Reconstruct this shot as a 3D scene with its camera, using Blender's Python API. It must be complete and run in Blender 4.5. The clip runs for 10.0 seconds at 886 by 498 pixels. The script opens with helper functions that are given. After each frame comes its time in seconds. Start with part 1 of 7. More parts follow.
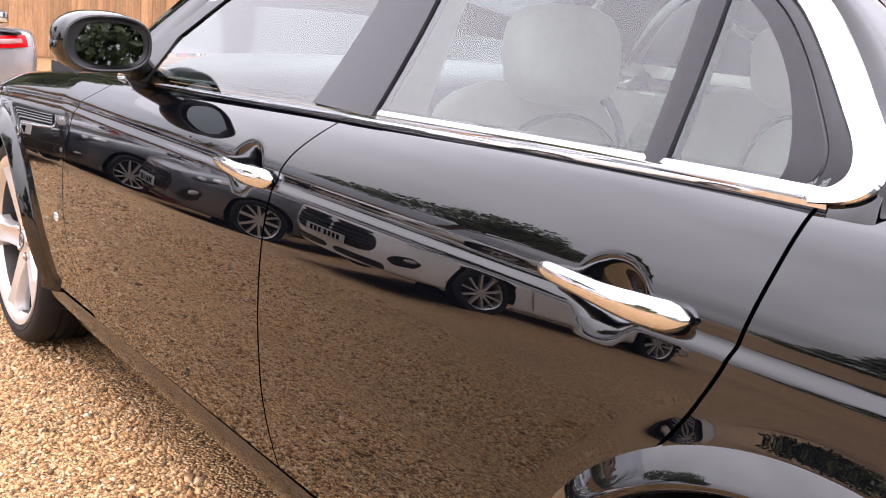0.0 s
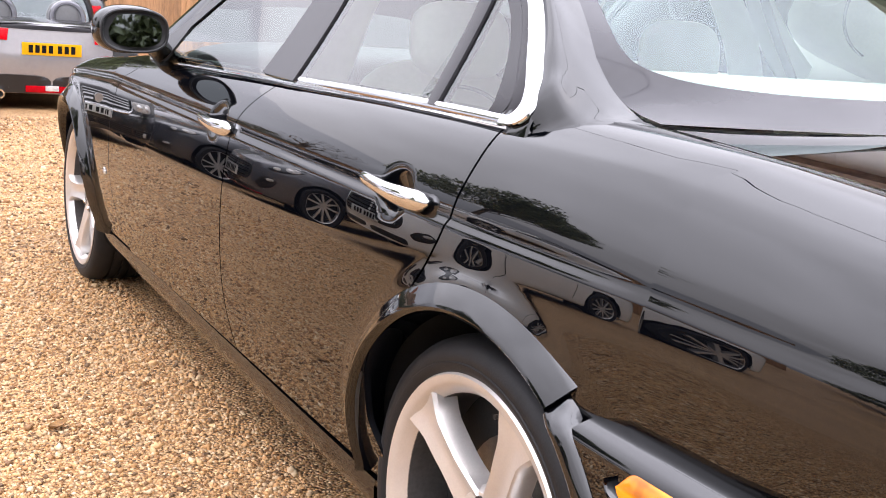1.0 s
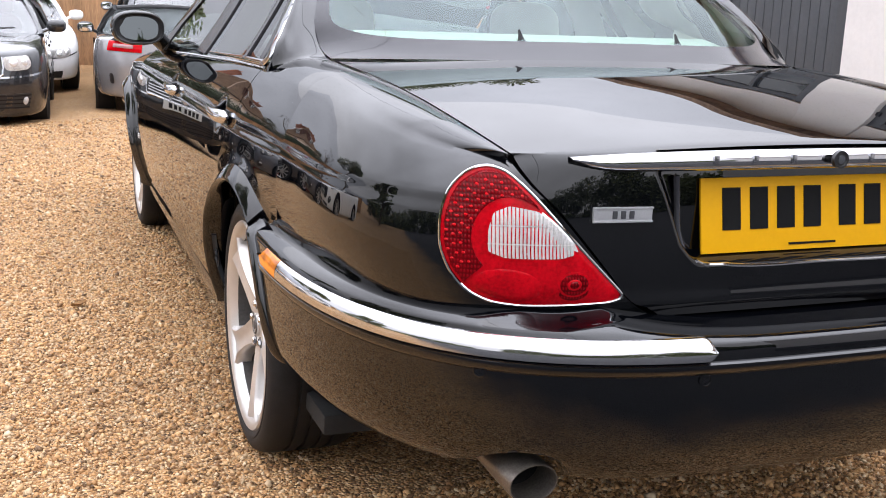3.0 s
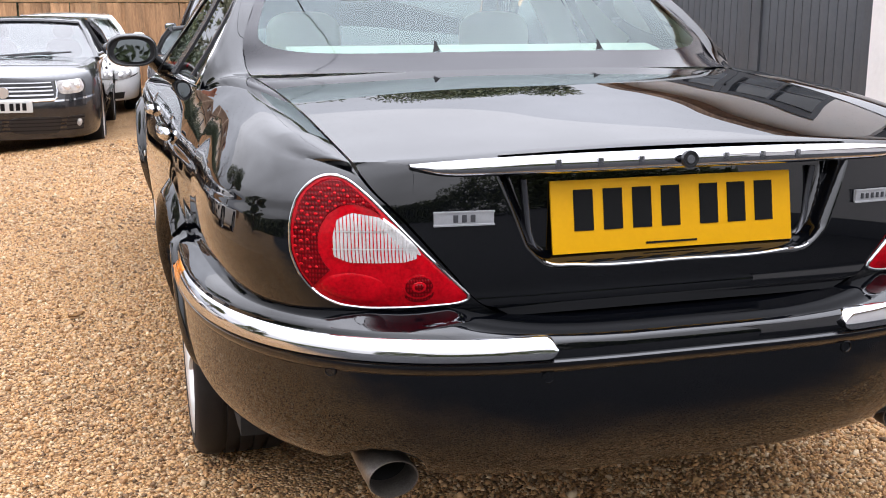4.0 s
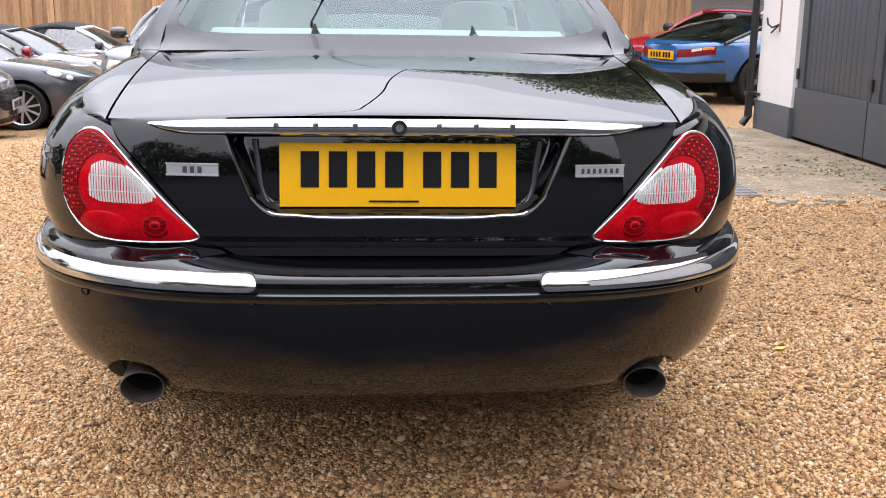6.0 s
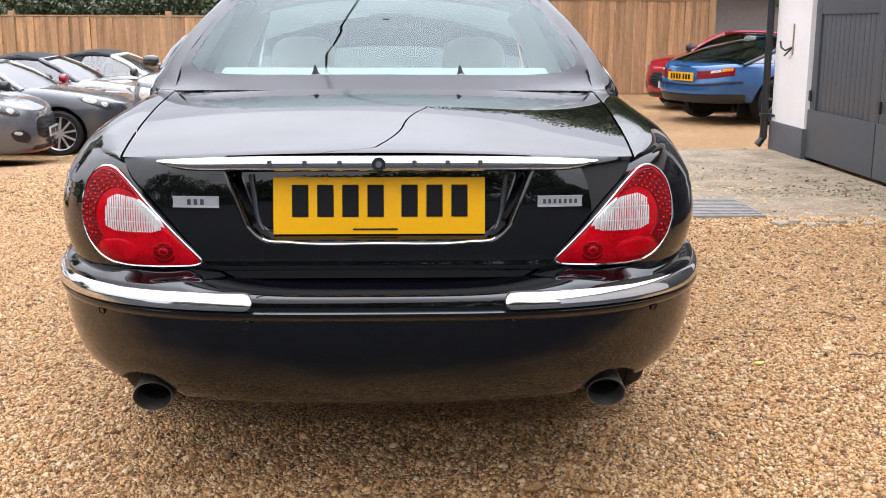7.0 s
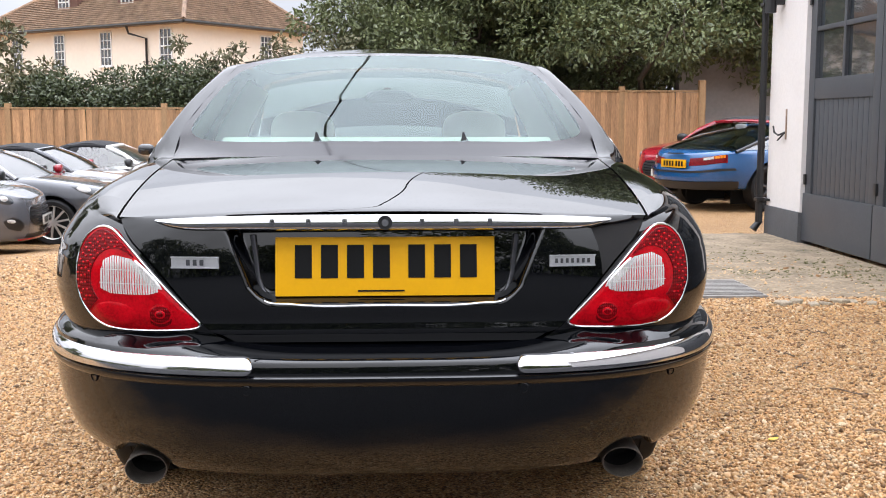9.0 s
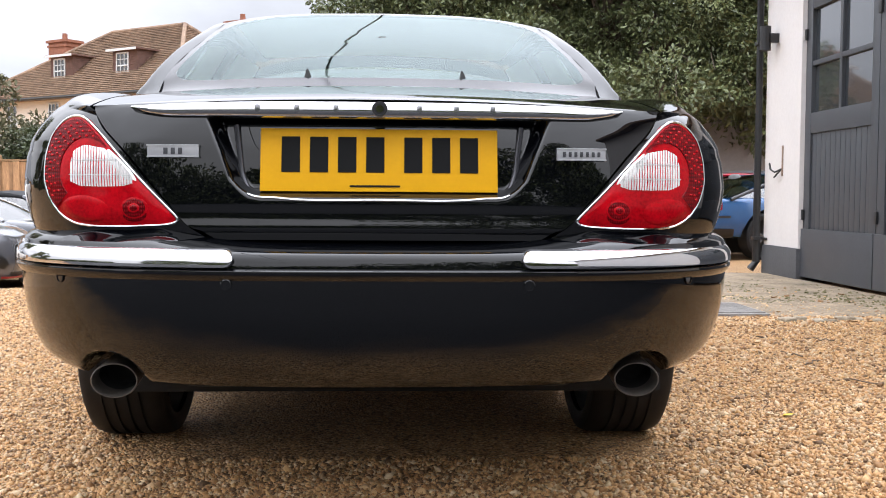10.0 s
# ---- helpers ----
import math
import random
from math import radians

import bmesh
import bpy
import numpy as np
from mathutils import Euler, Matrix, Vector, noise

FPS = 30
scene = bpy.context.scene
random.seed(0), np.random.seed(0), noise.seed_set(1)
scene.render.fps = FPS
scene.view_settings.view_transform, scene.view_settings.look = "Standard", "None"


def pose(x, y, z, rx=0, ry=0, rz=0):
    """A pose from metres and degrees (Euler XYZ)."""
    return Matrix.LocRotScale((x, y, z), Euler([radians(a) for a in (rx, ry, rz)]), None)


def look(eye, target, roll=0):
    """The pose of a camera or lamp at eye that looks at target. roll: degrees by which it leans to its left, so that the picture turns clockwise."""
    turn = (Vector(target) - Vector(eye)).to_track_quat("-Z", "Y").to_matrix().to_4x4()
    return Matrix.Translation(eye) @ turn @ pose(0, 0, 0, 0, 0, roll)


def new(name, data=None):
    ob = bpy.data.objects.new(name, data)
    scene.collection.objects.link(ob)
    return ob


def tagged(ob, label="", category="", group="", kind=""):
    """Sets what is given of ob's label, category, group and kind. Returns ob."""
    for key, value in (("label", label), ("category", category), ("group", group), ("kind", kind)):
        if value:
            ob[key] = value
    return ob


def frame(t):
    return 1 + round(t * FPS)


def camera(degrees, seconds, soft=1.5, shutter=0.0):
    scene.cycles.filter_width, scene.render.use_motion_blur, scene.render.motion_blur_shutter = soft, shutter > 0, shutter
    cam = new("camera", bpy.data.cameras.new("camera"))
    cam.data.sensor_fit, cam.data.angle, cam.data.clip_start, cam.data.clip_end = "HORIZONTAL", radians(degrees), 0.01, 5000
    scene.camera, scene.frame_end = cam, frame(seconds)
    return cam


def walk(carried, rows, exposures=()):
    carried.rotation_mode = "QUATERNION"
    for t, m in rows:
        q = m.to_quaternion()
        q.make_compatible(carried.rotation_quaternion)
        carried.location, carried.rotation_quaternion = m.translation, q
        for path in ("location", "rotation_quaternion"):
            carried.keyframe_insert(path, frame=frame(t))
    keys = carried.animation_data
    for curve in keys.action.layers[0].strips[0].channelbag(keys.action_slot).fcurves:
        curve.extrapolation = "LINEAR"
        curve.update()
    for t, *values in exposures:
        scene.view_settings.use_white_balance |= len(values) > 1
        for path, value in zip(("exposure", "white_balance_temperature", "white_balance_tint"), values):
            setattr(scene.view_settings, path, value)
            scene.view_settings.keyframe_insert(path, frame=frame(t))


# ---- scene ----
cam = camera(45.0, 10.0, soft=1.0)
PATH = [
    (0, (-1.812, 0.537, 1.197), (-0.642, 2.099, 0.759), 4.5),
    (0.5, (-1.84, 0.123, 1.216), (-0.744, 1.736, 0.775), 4.8),
    (1, (-1.792, -0.262, 1.209), (-0.791, 1.412, 0.766), 4.9),
    (1.5, (-1.766, -0.634, 1.221), (-0.857, 1.091, 0.772), 4.4),
    (2, (-1.715, -1.01, 1.212), (-0.888, 0.754, 0.761), 3.8),
    (2.5, (-1.597, -1.357, 1.212), (-0.835, 0.436, 0.76), 3.1),
    (2.7, (-1.517, -1.5, 1.203), (-0.777, 0.303, 0.752), 2.8),
    (4, (-1.021, -1.876, 1.226), (-0.466, -0.005, 0.791), -0.1),
    (4.5, (-0.789, -1.997, 1.212), (-0.35, -0.097, 0.768), -0.3),
    (5, (-0.519, -2.189, 1.231), (-0.192, -0.266, 0.786), 0.0),
    (5.5, (-0.263, -2.247, 1.206), (-0.046, -0.311, 0.755), 0.6),
    (6.8, (0.067, -2.604, 1.264), (0.148, -0.651, 0.841), 0.4),
    (7, (0.057, -2.631, 1.282), (0.132, -0.676, 0.869), 0.2),
    (7.5, (0.005, -2.62, 1.286), (0.075, -0.66, 0.896), -0.3),
    (8, (0.026, -2.629, 1.312), (0.104, -0.663, 0.952), -0.4),
    (8.5, (0.039, -2.634, 1.312), (0.127, -0.66, 1.004), -0.2),
    (9, (0.021, -2.549, 1.189), (0.112, -0.566, 0.948), 0.0),
    (9.5, (0.009, -2.416, 0.935), (0.106, -0.425, 0.771), 0.3),
    (10, (0.013, -2.39, 0.763), (0.121, -0.395, 0.666), 0.4),
]
walk(cam, [(t, look(eye, target, roll)) for t, eye, target, roll in PATH],
     exposures=[(0, 2.08, 6700, 20), (1, 1.88, 6600, 17), (2, 1.53, 6500, 14), (4.5, 1.42, 6500, 13), (7, 1.46, 6500, 12), (10, 1.42, 6500, 11)])

# ---- world and light ----
SUN_UP, SUN_ROUND = radians(68), radians(215)
world = bpy.data.worlds.new("overcast_sky")
scene.world = world
world.use_nodes = True
wn, wl = world.node_tree.nodes, world.node_tree.links
sky = wn.new("ShaderNodeTexSky")
sky.sky_type, sky.sun_disc, sky.sun_elevation, sky.sun_rotation = "NISHITA", False, SUN_UP, SUN_ROUND
sky.air_density, sky.dust_density, sky.ozone_density = 1.5, 8.0, 1.0
pale = wn.new("ShaderNodeHueSaturation")
pale.inputs["Saturation"].default_value = 0.22
wl.new(sky.outputs[0], pale.inputs["Color"])
# an overcast sky: three times as bright overhead as at the horizon, in soft banks of cloud
way = wn.new("ShaderNodeTexCoord")
axes = wn.new("ShaderNodeSeparateXYZ")
wl.new(way.outputs["Generated"], axes.inputs[0])
rise = wn.new("ShaderNodeMapRange")
rise.inputs["From Min"].default_value, rise.inputs["From Max"].default_value = 0.0, 1.0
rise.inputs["To Min"].default_value, rise.inputs["To Max"].default_value = 0.19, 1.42
bend_up = wn.new("ShaderNodeMath")
bend_up.operation, bend_up.use_clamp, bend_up.inputs[1].default_value = "POWER", True, 1.6
wl.new(axes.outputs["Z"], bend_up.inputs[0])
wl.new(bend_up.outputs[0], rise.inputs[0])
height = wn.new("ShaderNodeMath")
height.operation, height.inputs[1].default_value = "ADD", 0.3
wl.new(axes.outputs["Z"], height.inputs[0])
spread = wn.new("ShaderNodeVectorMath")
spread.operation = "DIVIDE"
both = wn.new("ShaderNodeCombineXYZ")
for k in range(3):
    wl.new(height.outputs[0], both.inputs[k])
wl.new(way.outputs["Generated"], spread.inputs[0])
wl.new(both.outputs[0], spread.inputs[1])
banks = wn.new("ShaderNodeTexNoise")
banks.inputs["Scale"].default_value, banks.inputs["Detail"].default_value, banks.inputs["Roughness"].default_value = 1.3, 6, 0.55
wl.new(spread.outputs[0], banks.inputs["Vector"])
thick = wn.new("ShaderNodeMapRange")
thick.inputs["From Min"].default_value, thick.inputs["From Max"].default_value, thick.inputs["To Min"].default_value, thick.inputs["To Max"].default_value = 0.3, 0.7, 0.72, 1.22
wl.new(banks.outputs["Fac"], thick.inputs[0])
tone = wn.new("ShaderNodeMath")
tone.operation = "MULTIPLY"
wl.new(rise.outputs[0], tone.inputs[0])
wl.new(thick.outputs[0], tone.inputs[1])
grey = wn.new("ShaderNodeVectorMath")
grey.operation, grey.inputs[0].default_value = "SCALE", (9.6, 10.1, 11.3)
wl.new(tone.outputs[0], grey.inputs["Scale"])
cloud = wn.new("ShaderNodeMix")
cloud.data_type = "RGBA"
cloud.inputs["Factor"].default_value = 0.95
wl.new(pale.outputs[0], cloud.inputs["A"])
wl.new(grey.outputs[0], cloud.inputs["B"])
wl.new(cloud.outputs["Result"], wn["Background"].inputs["Color"])
wn["Background"].inputs["Strength"].default_value = 0.15
sun = new("sun", bpy.data.lights.new("sun", "SUN"))
sun.data.energy, sun.data.angle, sun.data.color = 0.5, radians(176), (1.0, 0.96, 0.9)
sun.matrix_world = look((0, 0, 30), Vector((0, 0, 30)) - 10 * Vector((math.sin(SUN_ROUND) * math.cos(SUN_UP), math.cos(SUN_ROUND) * math.cos(SUN_UP), math.sin(SUN_UP))))


# ---- materials ----
def material(name, colour, rough=0.5, metal=0.0, coat=0.0, vary=0.0, scale=20.0, bump=0.0, bump_scale=200.0, second=None, coat_rough=0.03, stretch=(1, 1, 1), rough_vary=0.0):
    """A principled material whose colour wanders at two scales, with fine relief."""
    m = bpy.data.materials.new(name)
    m.use_nodes = True
    n, l = m.node_tree.nodes, m.node_tree.links
    p = n["Principled BSDF"]
    p.inputs["Base Color"].default_value = (*colour, 1)
    p.inputs["Roughness"].default_value, p.inputs["Metallic"].default_value = rough, metal
    p.inputs["Coat Weight"].default_value, p.inputs["Coat Roughness"].default_value = coat, coat_rough
    p.inputs["Coat IOR"].default_value = 1.47
    co = n.new("ShaderNodeTexCoord")
    mp = n.new("ShaderNodeMapping")
    mp.inputs["Scale"].default_value = stretch
    l.new(co.outputs["Object"], mp.inputs["Vector"])
    if vary:
        a, b = n.new("ShaderNodeTexNoise"), n.new("ShaderNodeTexNoise")
        a.inputs["Scale"].default_value, b.inputs["Scale"].default_value = scale, scale * 9
        a.inputs["Detail"].default_value = b.inputs["Detail"].default_value = 4
        add = n.new("ShaderNodeMath")
        add.operation = "ADD"
        half = n.new("ShaderNodeMath")
        half.operation, half.inputs[1].default_value = "MULTIPLY", 0.5
        ramp = n.new("ShaderNodeValToRGB")
        lo = tuple(max(0.0, c * (1 - vary)) for c in colour)
        hi = second or tuple(min(1.0, c * (1 + vary)) for c in colour)
        ramp.color_ramp.elements[0].position, ramp.color_ramp.elements[1].position = 0.3, 0.7
        ramp.color_ramp.elements[0].color, ramp.color_ramp.elements[1].color = (*lo, 1), (*hi, 1)
        for t in (a, b):
            l.new(mp.outputs[0], t.inputs["Vector"])
        l.new(a.outputs["Fac"], add.inputs[0])
        l.new(b.outputs["Fac"], add.inputs[1])
        l.new(add.outputs[0], half.inputs[0])
        l.new(half.outputs[0], ramp.inputs[0])
        l.new(ramp.outputs[0], p.inputs["Base Color"])
        if rough_vary:
            mr = n.new("ShaderNodeMapRange")
            mr.inputs["To Min"].default_value, mr.inputs["To Max"].default_value = rough, rough + rough_vary
            l.new(a.outputs["Fac"], mr.inputs[0])
            l.new(mr.outputs[0], p.inputs["Roughness"])
    if bump:
        t = n.new("ShaderNodeTexNoise")
        t.inputs["Scale"].default_value, t.inputs["Detail"].default_value = bump_scale, 5
        l.new(mp.outputs[0], t.inputs["Vector"])
        b = n.new("ShaderNodeBump")
        b.inputs["Strength"].default_value, b.inputs["Distance"].default_value = bump, 0.01
        l.new(t.outputs["Fac"], b.inputs["Height"])
        l.new(b.outputs[0], p.inputs["Normal"])
    return m


def glass(name, tint, rough=0.0, clear=0.85, sheen=(1, 1, 1)):
    """Thin pane: a share of clear view through the tint, with a real glossy surface."""
    m = bpy.data.materials.new(name)
    m.use_nodes = True
    n, l = m.node_tree.nodes, m.node_tree.links
    n.remove(n["Principled BSDF"])
    see, gloss, mix, fr = n.new("ShaderNodeBsdfTransparent"), n.new("ShaderNodeBsdfGlossy"), n.new("ShaderNodeMixShader"), n.new("ShaderNodeFresnel")
    see.inputs[0].default_value = (*tint, 1)
    gloss.inputs["Roughness"].default_value = rough
    gloss.inputs["Color"].default_value = (*sheen, 1)
    fr.inputs["IOR"].default_value = 1.0 + (1 - clear) * 4
    l.new(fr.outputs[0], mix.inputs[0])
    l.new(see.outputs[0], mix.inputs[1])
    l.new(gloss.outputs[0], mix.inputs[2])
    l.new(mix.outputs[0], n["Material Output"].inputs["Surface"])
    return m


def lens_material(name, colour, rough=0.05, scale=90.0, bump=0.25, coat=0.6, flake=0.35):
    """Coloured lamp plastic with fine moulded ribs both ways."""
    m = material(name, colour, rough, 0.0, coat)
    n, l = m.node_tree.nodes, m.node_tree.links
    p = n["Principled BSDF"]
    p.inputs["Specular IOR Level"].default_value = 0.12
    co = n["Texture Coordinate"]
    waves = []
    for axis, k in (("X", 1.0), ("Z", 0.6)):
        w = n.new("ShaderNodeTexWave")
        w.bands_direction = axis
        w.inputs["Scale"].default_value, w.inputs["Distortion"].default_value, w.inputs["Detail"].default_value = scale * k, 0.6, 1
        l.new(co.outputs["Object"], w.inputs["Vector"])
        waves.append(w)
    mul = n.new("ShaderNodeMath")
    mul.operation = "MULTIPLY"
    l.new(waves[0].outputs["Fac"], mul.inputs[0])
    l.new(waves[1].outputs["Fac"], mul.inputs[1])
    soft = n.new("ShaderNodeTexNoise")
    soft.inputs["Scale"].default_value = 28
    l.new(co.outputs["Object"], soft.inputs["Vector"])
    mix = n.new("ShaderNodeMath")
    mix.operation = "ADD"
    l.new(mul.outputs[0], mix.inputs[0])
    l.new(soft.outputs["Fac"], mix.inputs[1])
    r = n.new("ShaderNodeValToRGB")
    r.color_ramp.elements[0].position, r.color_ramp.elements[1].position = 0.35, 1.15 - flake * 0.5
    r.color_ramp.elements[0].color, r.color_ramp.elements[1].color = (*(c * 0.45 for c in colour), 1), (*(min(1, c * 1.3) for c in colour), 1)
    l.new(mix.outputs[0], r.inputs[0])
    l.new(r.outputs[0], p.inputs["Base Color"])
    b = n.new("ShaderNodeBump")
    b.inputs["Strength"].default_value, b.inputs["Distance"].default_value = bump, 0.002
    l.new(mul.outputs[0], b.inputs["Height"])
    l.new(b.outputs[0], p.inputs["Normal"])
    return m


PAINT = material("black_car_paint", (0.0012, 0.0014, 0.0021), 0.05, 0.0, 1.0, vary=0.25, scale=3, coat_rough=0.006)
PAINT.node_tree.nodes["Principled BSDF"].inputs["Coat IOR"].default_value = 1.6
PAINT.node_tree.nodes["Principled BSDF"].inputs["Specular IOR Level"].default_value = 0.0
CHROME = material("chrome", (0.60, 0.60, 0.61), 0.04, 1.0, vary=0.03, scale=8)
ALLOY = material("silver_alloy", (0.562, 0.538, 0.515), 0.30, 0.6, 0.3, vary=0.06, scale=30, bump=0.02)
RUBBER = material("tyre_rubber", (0.011, 0.011, 0.012), 0.58, vary=0.35, scale=30, bump=0.1, bump_scale=300)
RUBBER.node_tree.nodes["Principled BSDF"].inputs["Specular IOR Level"].default_value = 0.25
TRIM = material("black_trim", (0.012, 0.012, 0.013), 0.35, vary=0.3, scale=12, bump=0.03)
GLOSS_TRIM = material("gloss_black_trim", (0.014, 0.013, 0.015), 0.22, 0, 0.0, vary=0.2, scale=6)
GLOSS_TRIM.node_tree.nodes["Principled BSDF"].inputs["Specular IOR Level"].default_value = 0.2
DARK = material("underbody_black", (0.008, 0.008, 0.008), 0.8, vary=0.4, scale=10, bump=0.1)
FRIT = material("screen_border_black", (0.016, 0.015, 0.018), 0.08, 0, 0.0, vary=0.15, scale=5)
FRIT.node_tree.nodes["Principled BSDF"].inputs["Specular IOR Level"].default_value = 0.32
SIDE_GLASS = glass("side_glass", (0.62, 0.72, 0.68), clear=0.855)
REAR_GLASS = glass("rear_screen_glass", (0.72, 0.88, 0.81), clear=0.77, sheen=(0.55, 0.63, 0.635))
MIRROR = material("mirror_glass", (0.80, 0.82, 0.84), 0.01, 1.0)
DIM_MIRROR = material("dimming_mirror_glass", (0.15, 0.165, 0.17), 0.015, 1.0)
LEATHER = material("cream_leather", (0.62, 0.58, 0.50), 0.5, vary=0.08, scale=10, bump=0.12, bump_scale=400)
GREY_LEATHER = material("dark_cabin_trim", (0.10, 0.10, 0.10), 0.55, vary=0.2, scale=10, bump=0.1)
CLOTH = material("pale_headlining", (0.74, 0.72, 0.66), 0.9, vary=0.06, scale=40, bump=0.1)
RED_LENS = material("red_lamp_lens", (0.34, 0.0018, 0.006), 0.10, 0, 0.08, vary=0.45, scale=18, bump=0.05, bump_scale=60)
RED_LENS.node_tree.nodes["Principled BSDF"].inputs["Specular IOR Level"].default_value = 0.12
RED_DEEP = lens_material("deep_red_led_lens", (0.13, 0.0008, 0.003), scale=60, bump=0.4, coat=0.08)
RED_DEEP.node_tree.nodes["Principled BSDF"].inputs["Specular IOR Level"].default_value = 0.12
RED_LED = material("red_led_dot", (0.42, 0.004, 0.008), 0.15, 0, 0.08, vary=0.3, scale=60)
RED_LED.node_tree.nodes["Principled BSDF"].inputs["Specular IOR Level"].default_value = 0.12
RED_DISC = material("red_lamp_disc", (0.46, 0.0022, 0.007), 0.08, 0, 0.08, vary=0.15, scale=40)
RED_DISC.node_tree.nodes["Principled BSDF"].inputs["Specular IOR Level"].default_value = 0.12
CLEAR_LENS = lens_material("clear_lamp_lens", (0.484, 0.468, 0.452), 0.08, 60, 0.8)
REFLECTOR = material("ribbed_lamp_reflector", (0.80, 0.78, 0.76), 0.20, 0.6, 0.5, vary=0.2, scale=25)
AMBER = lens_material("amber_lamp_lens", (0.62, 0.17, 0.006), 0.08, 14, 0.05, 0.4, 0.6)
STEEL = material("sooty_steel", (0.17, 0.15, 0.13), 0.36, 0.8, vary=0.4, scale=25, bump=0.05)
DISC = material("brake_disc_steel", (0.20, 0.18, 0.16), 0.4, 0.9, vary=0.3, scale=40)
YELLOW = material("yellow_plate", (0.60, 0.30, 0.002), 0.5, 0, 0.0, vary=0.04, scale=15)
YELLOW.node_tree.nodes["Principled BSDF"].inputs["Specular IOR Level"].default_value = 0.15
WHITE = material("white_plate", (0.484, 0.484, 0.468), 0.3, 0, 0.5, vary=0.04, scale=15)
INK = material("plate_black", (0.006, 0.006, 0.006), 0.6, vary=0.1, scale=20)
INK.node_tree.nodes["Principled BSDF"].inputs["Specular IOR Level"].default_value = 0.1


# ---- builders ----
def part(name, bm, mat, parent=None, label="", smooth=True):
    """Link a bmesh, or (vertices, faces), as one mesh object under its thing."""
    me = bpy.data.meshes.new(name)
    if isinstance(bm, tuple):
        me.from_pydata([tuple(v) for v in bm[0]], [], [tuple(f) for f in bm[1]])
        me.update()
    else:
        bm.to_mesh(me)
        bm.free()
    me.materials.append(mat)
    if smooth:
        me.polygons.foreach_set("use_smooth", [True] * len(me.polygons))
        me.set_sharp_from_angle(angle=radians(38))
    ob = new(name, me)
    ob.parent = parent
    return tagged(ob, label)


def thing(name, label, category, group="", m=None, kind=""):
    ob = new(name)
    ob.empty_display_size = 0.1
    if m is not None:
        ob.matrix_basis = m
    return tagged(ob, label, category, group, kind)


def sheet(points, close=False):
    """Vertices and faces of a grid of points [row][column]."""
    p = np.asarray(points, float)
    r, c = p.shape[:2]
    f = [(i * c + j, i * c + j + 1, (i + 1) * c + j + 1, (i + 1) * c + j) for i in range(r - 1) for j in range(c - 1)]
    if close:
        f += [(i * c + c - 1, i * c, (i + 1) * c, (i + 1) * c + c - 1) for i in range(r - 1)]
    return p.reshape(-1, 3), f


def joined(*pieces):
    vs, fs, k = [], [], 0
    for v, f in pieces:
        vs.append(np.asarray(v, float).reshape(-1, 3))
        fs += [tuple(i + k for i in q) for q in f]
        k += len(vs[-1])
    return np.concatenate(vs), fs


def flip(piece):
    return piece[0], [tuple(reversed(q)) for q in piece[1]]


def facing(piece, inside):
    """The piece turned so that its faces look away from a point inside."""
    v, f = np.asarray(piece[0], float), piece[1]
    total = 0.0
    for q in f:
        a, b, c = v[q[0]], v[q[1]], v[q[2]]
        total += np.cross(b - a, c - a) @ (a - np.asarray(inside, float))
    return (v, f) if total > 0 else (v, [tuple(reversed(q)) for q in f])


def mirrored(piece):
    v = np.array(piece[0], float)
    v[:, 0] *= -1
    return v, [tuple(reversed(q)) for q in piece[1]]


def moved(piece, m):
    return np.array([m @ Vector(v) for v in piece[0]]), piece[1]


def sweep(path, section, closed=False, caps=True, up=(0, 0, 1)):
    """A section (list of (side, up)) carried along a path."""
    path = [Vector(p) for p in path]
    n, rings = len(path), []
    for i, p in enumerate(path):
        a = path[(i - 1) % n] if closed or i else path[0]
        b = path[(i + 1) % n] if closed or i < n - 1 else path[-1]
        d = (b - a).normalized()
        s = d.cross(Vector(up))
        s = s.normalized() if s.length > 1e-5 else Vector((1, 0, 0))
        u = s.cross(d)
        rings.append([p + s * q[0] + u * q[1] for q in section])
    if closed:
        rings.append(rings[0])
    v, f = sheet(rings, close=True)
    if caps and not closed:
        k = len(section)
        f += [tuple(range(k)), tuple(reversed(range((n - 1) * k, n * k)))]
    return v, f


def disc_section(r, k=8, flat=1.0):
    return [(r * math.cos(2 * math.pi * i / k), r * flat * math.sin(2 * math.pi * i / k)) for i in range(k)]


def spin(profile, k=48, axis="x"):
    """Profile of (along axis, radius) turned about the axis."""
    rings = []
    for a, r in profile:
        ring = []
        for i in range(k):
            c, s = math.cos(2 * math.pi * i / k) * r, math.sin(2 * math.pi * i / k) * r
            ring.append({"x": (a, c, s), "y": (c, a, s), "z": (c, s, a)}[axis])
        rings.append(ring)
    v, f = sheet(rings, close=True)
    return v, [tuple(reversed(q)) for q in f] if axis == "y" else f


def box(size, at=(0, 0, 0), bevel=0.0, m=None, segments=2):
    bm = bmesh.new()
    bmesh.ops.create_cube(bm, size=1.0, matrix=Matrix.Translation(at) @ Matrix.Diagonal((*size, 1)))
    if bevel:
        bmesh.ops.bevel(bm, geom=bm.edges[:], offset=bevel, segments=segments, profile=0.7, affect="EDGES")
    if m is not None:
        bm.transform(m)
    bm.verts.index_update()
    out = np.array([v.co[:] for v in bm.verts]), [tuple(v.index for v in f.verts) for f in bm.faces]
    bm.free()
    return out


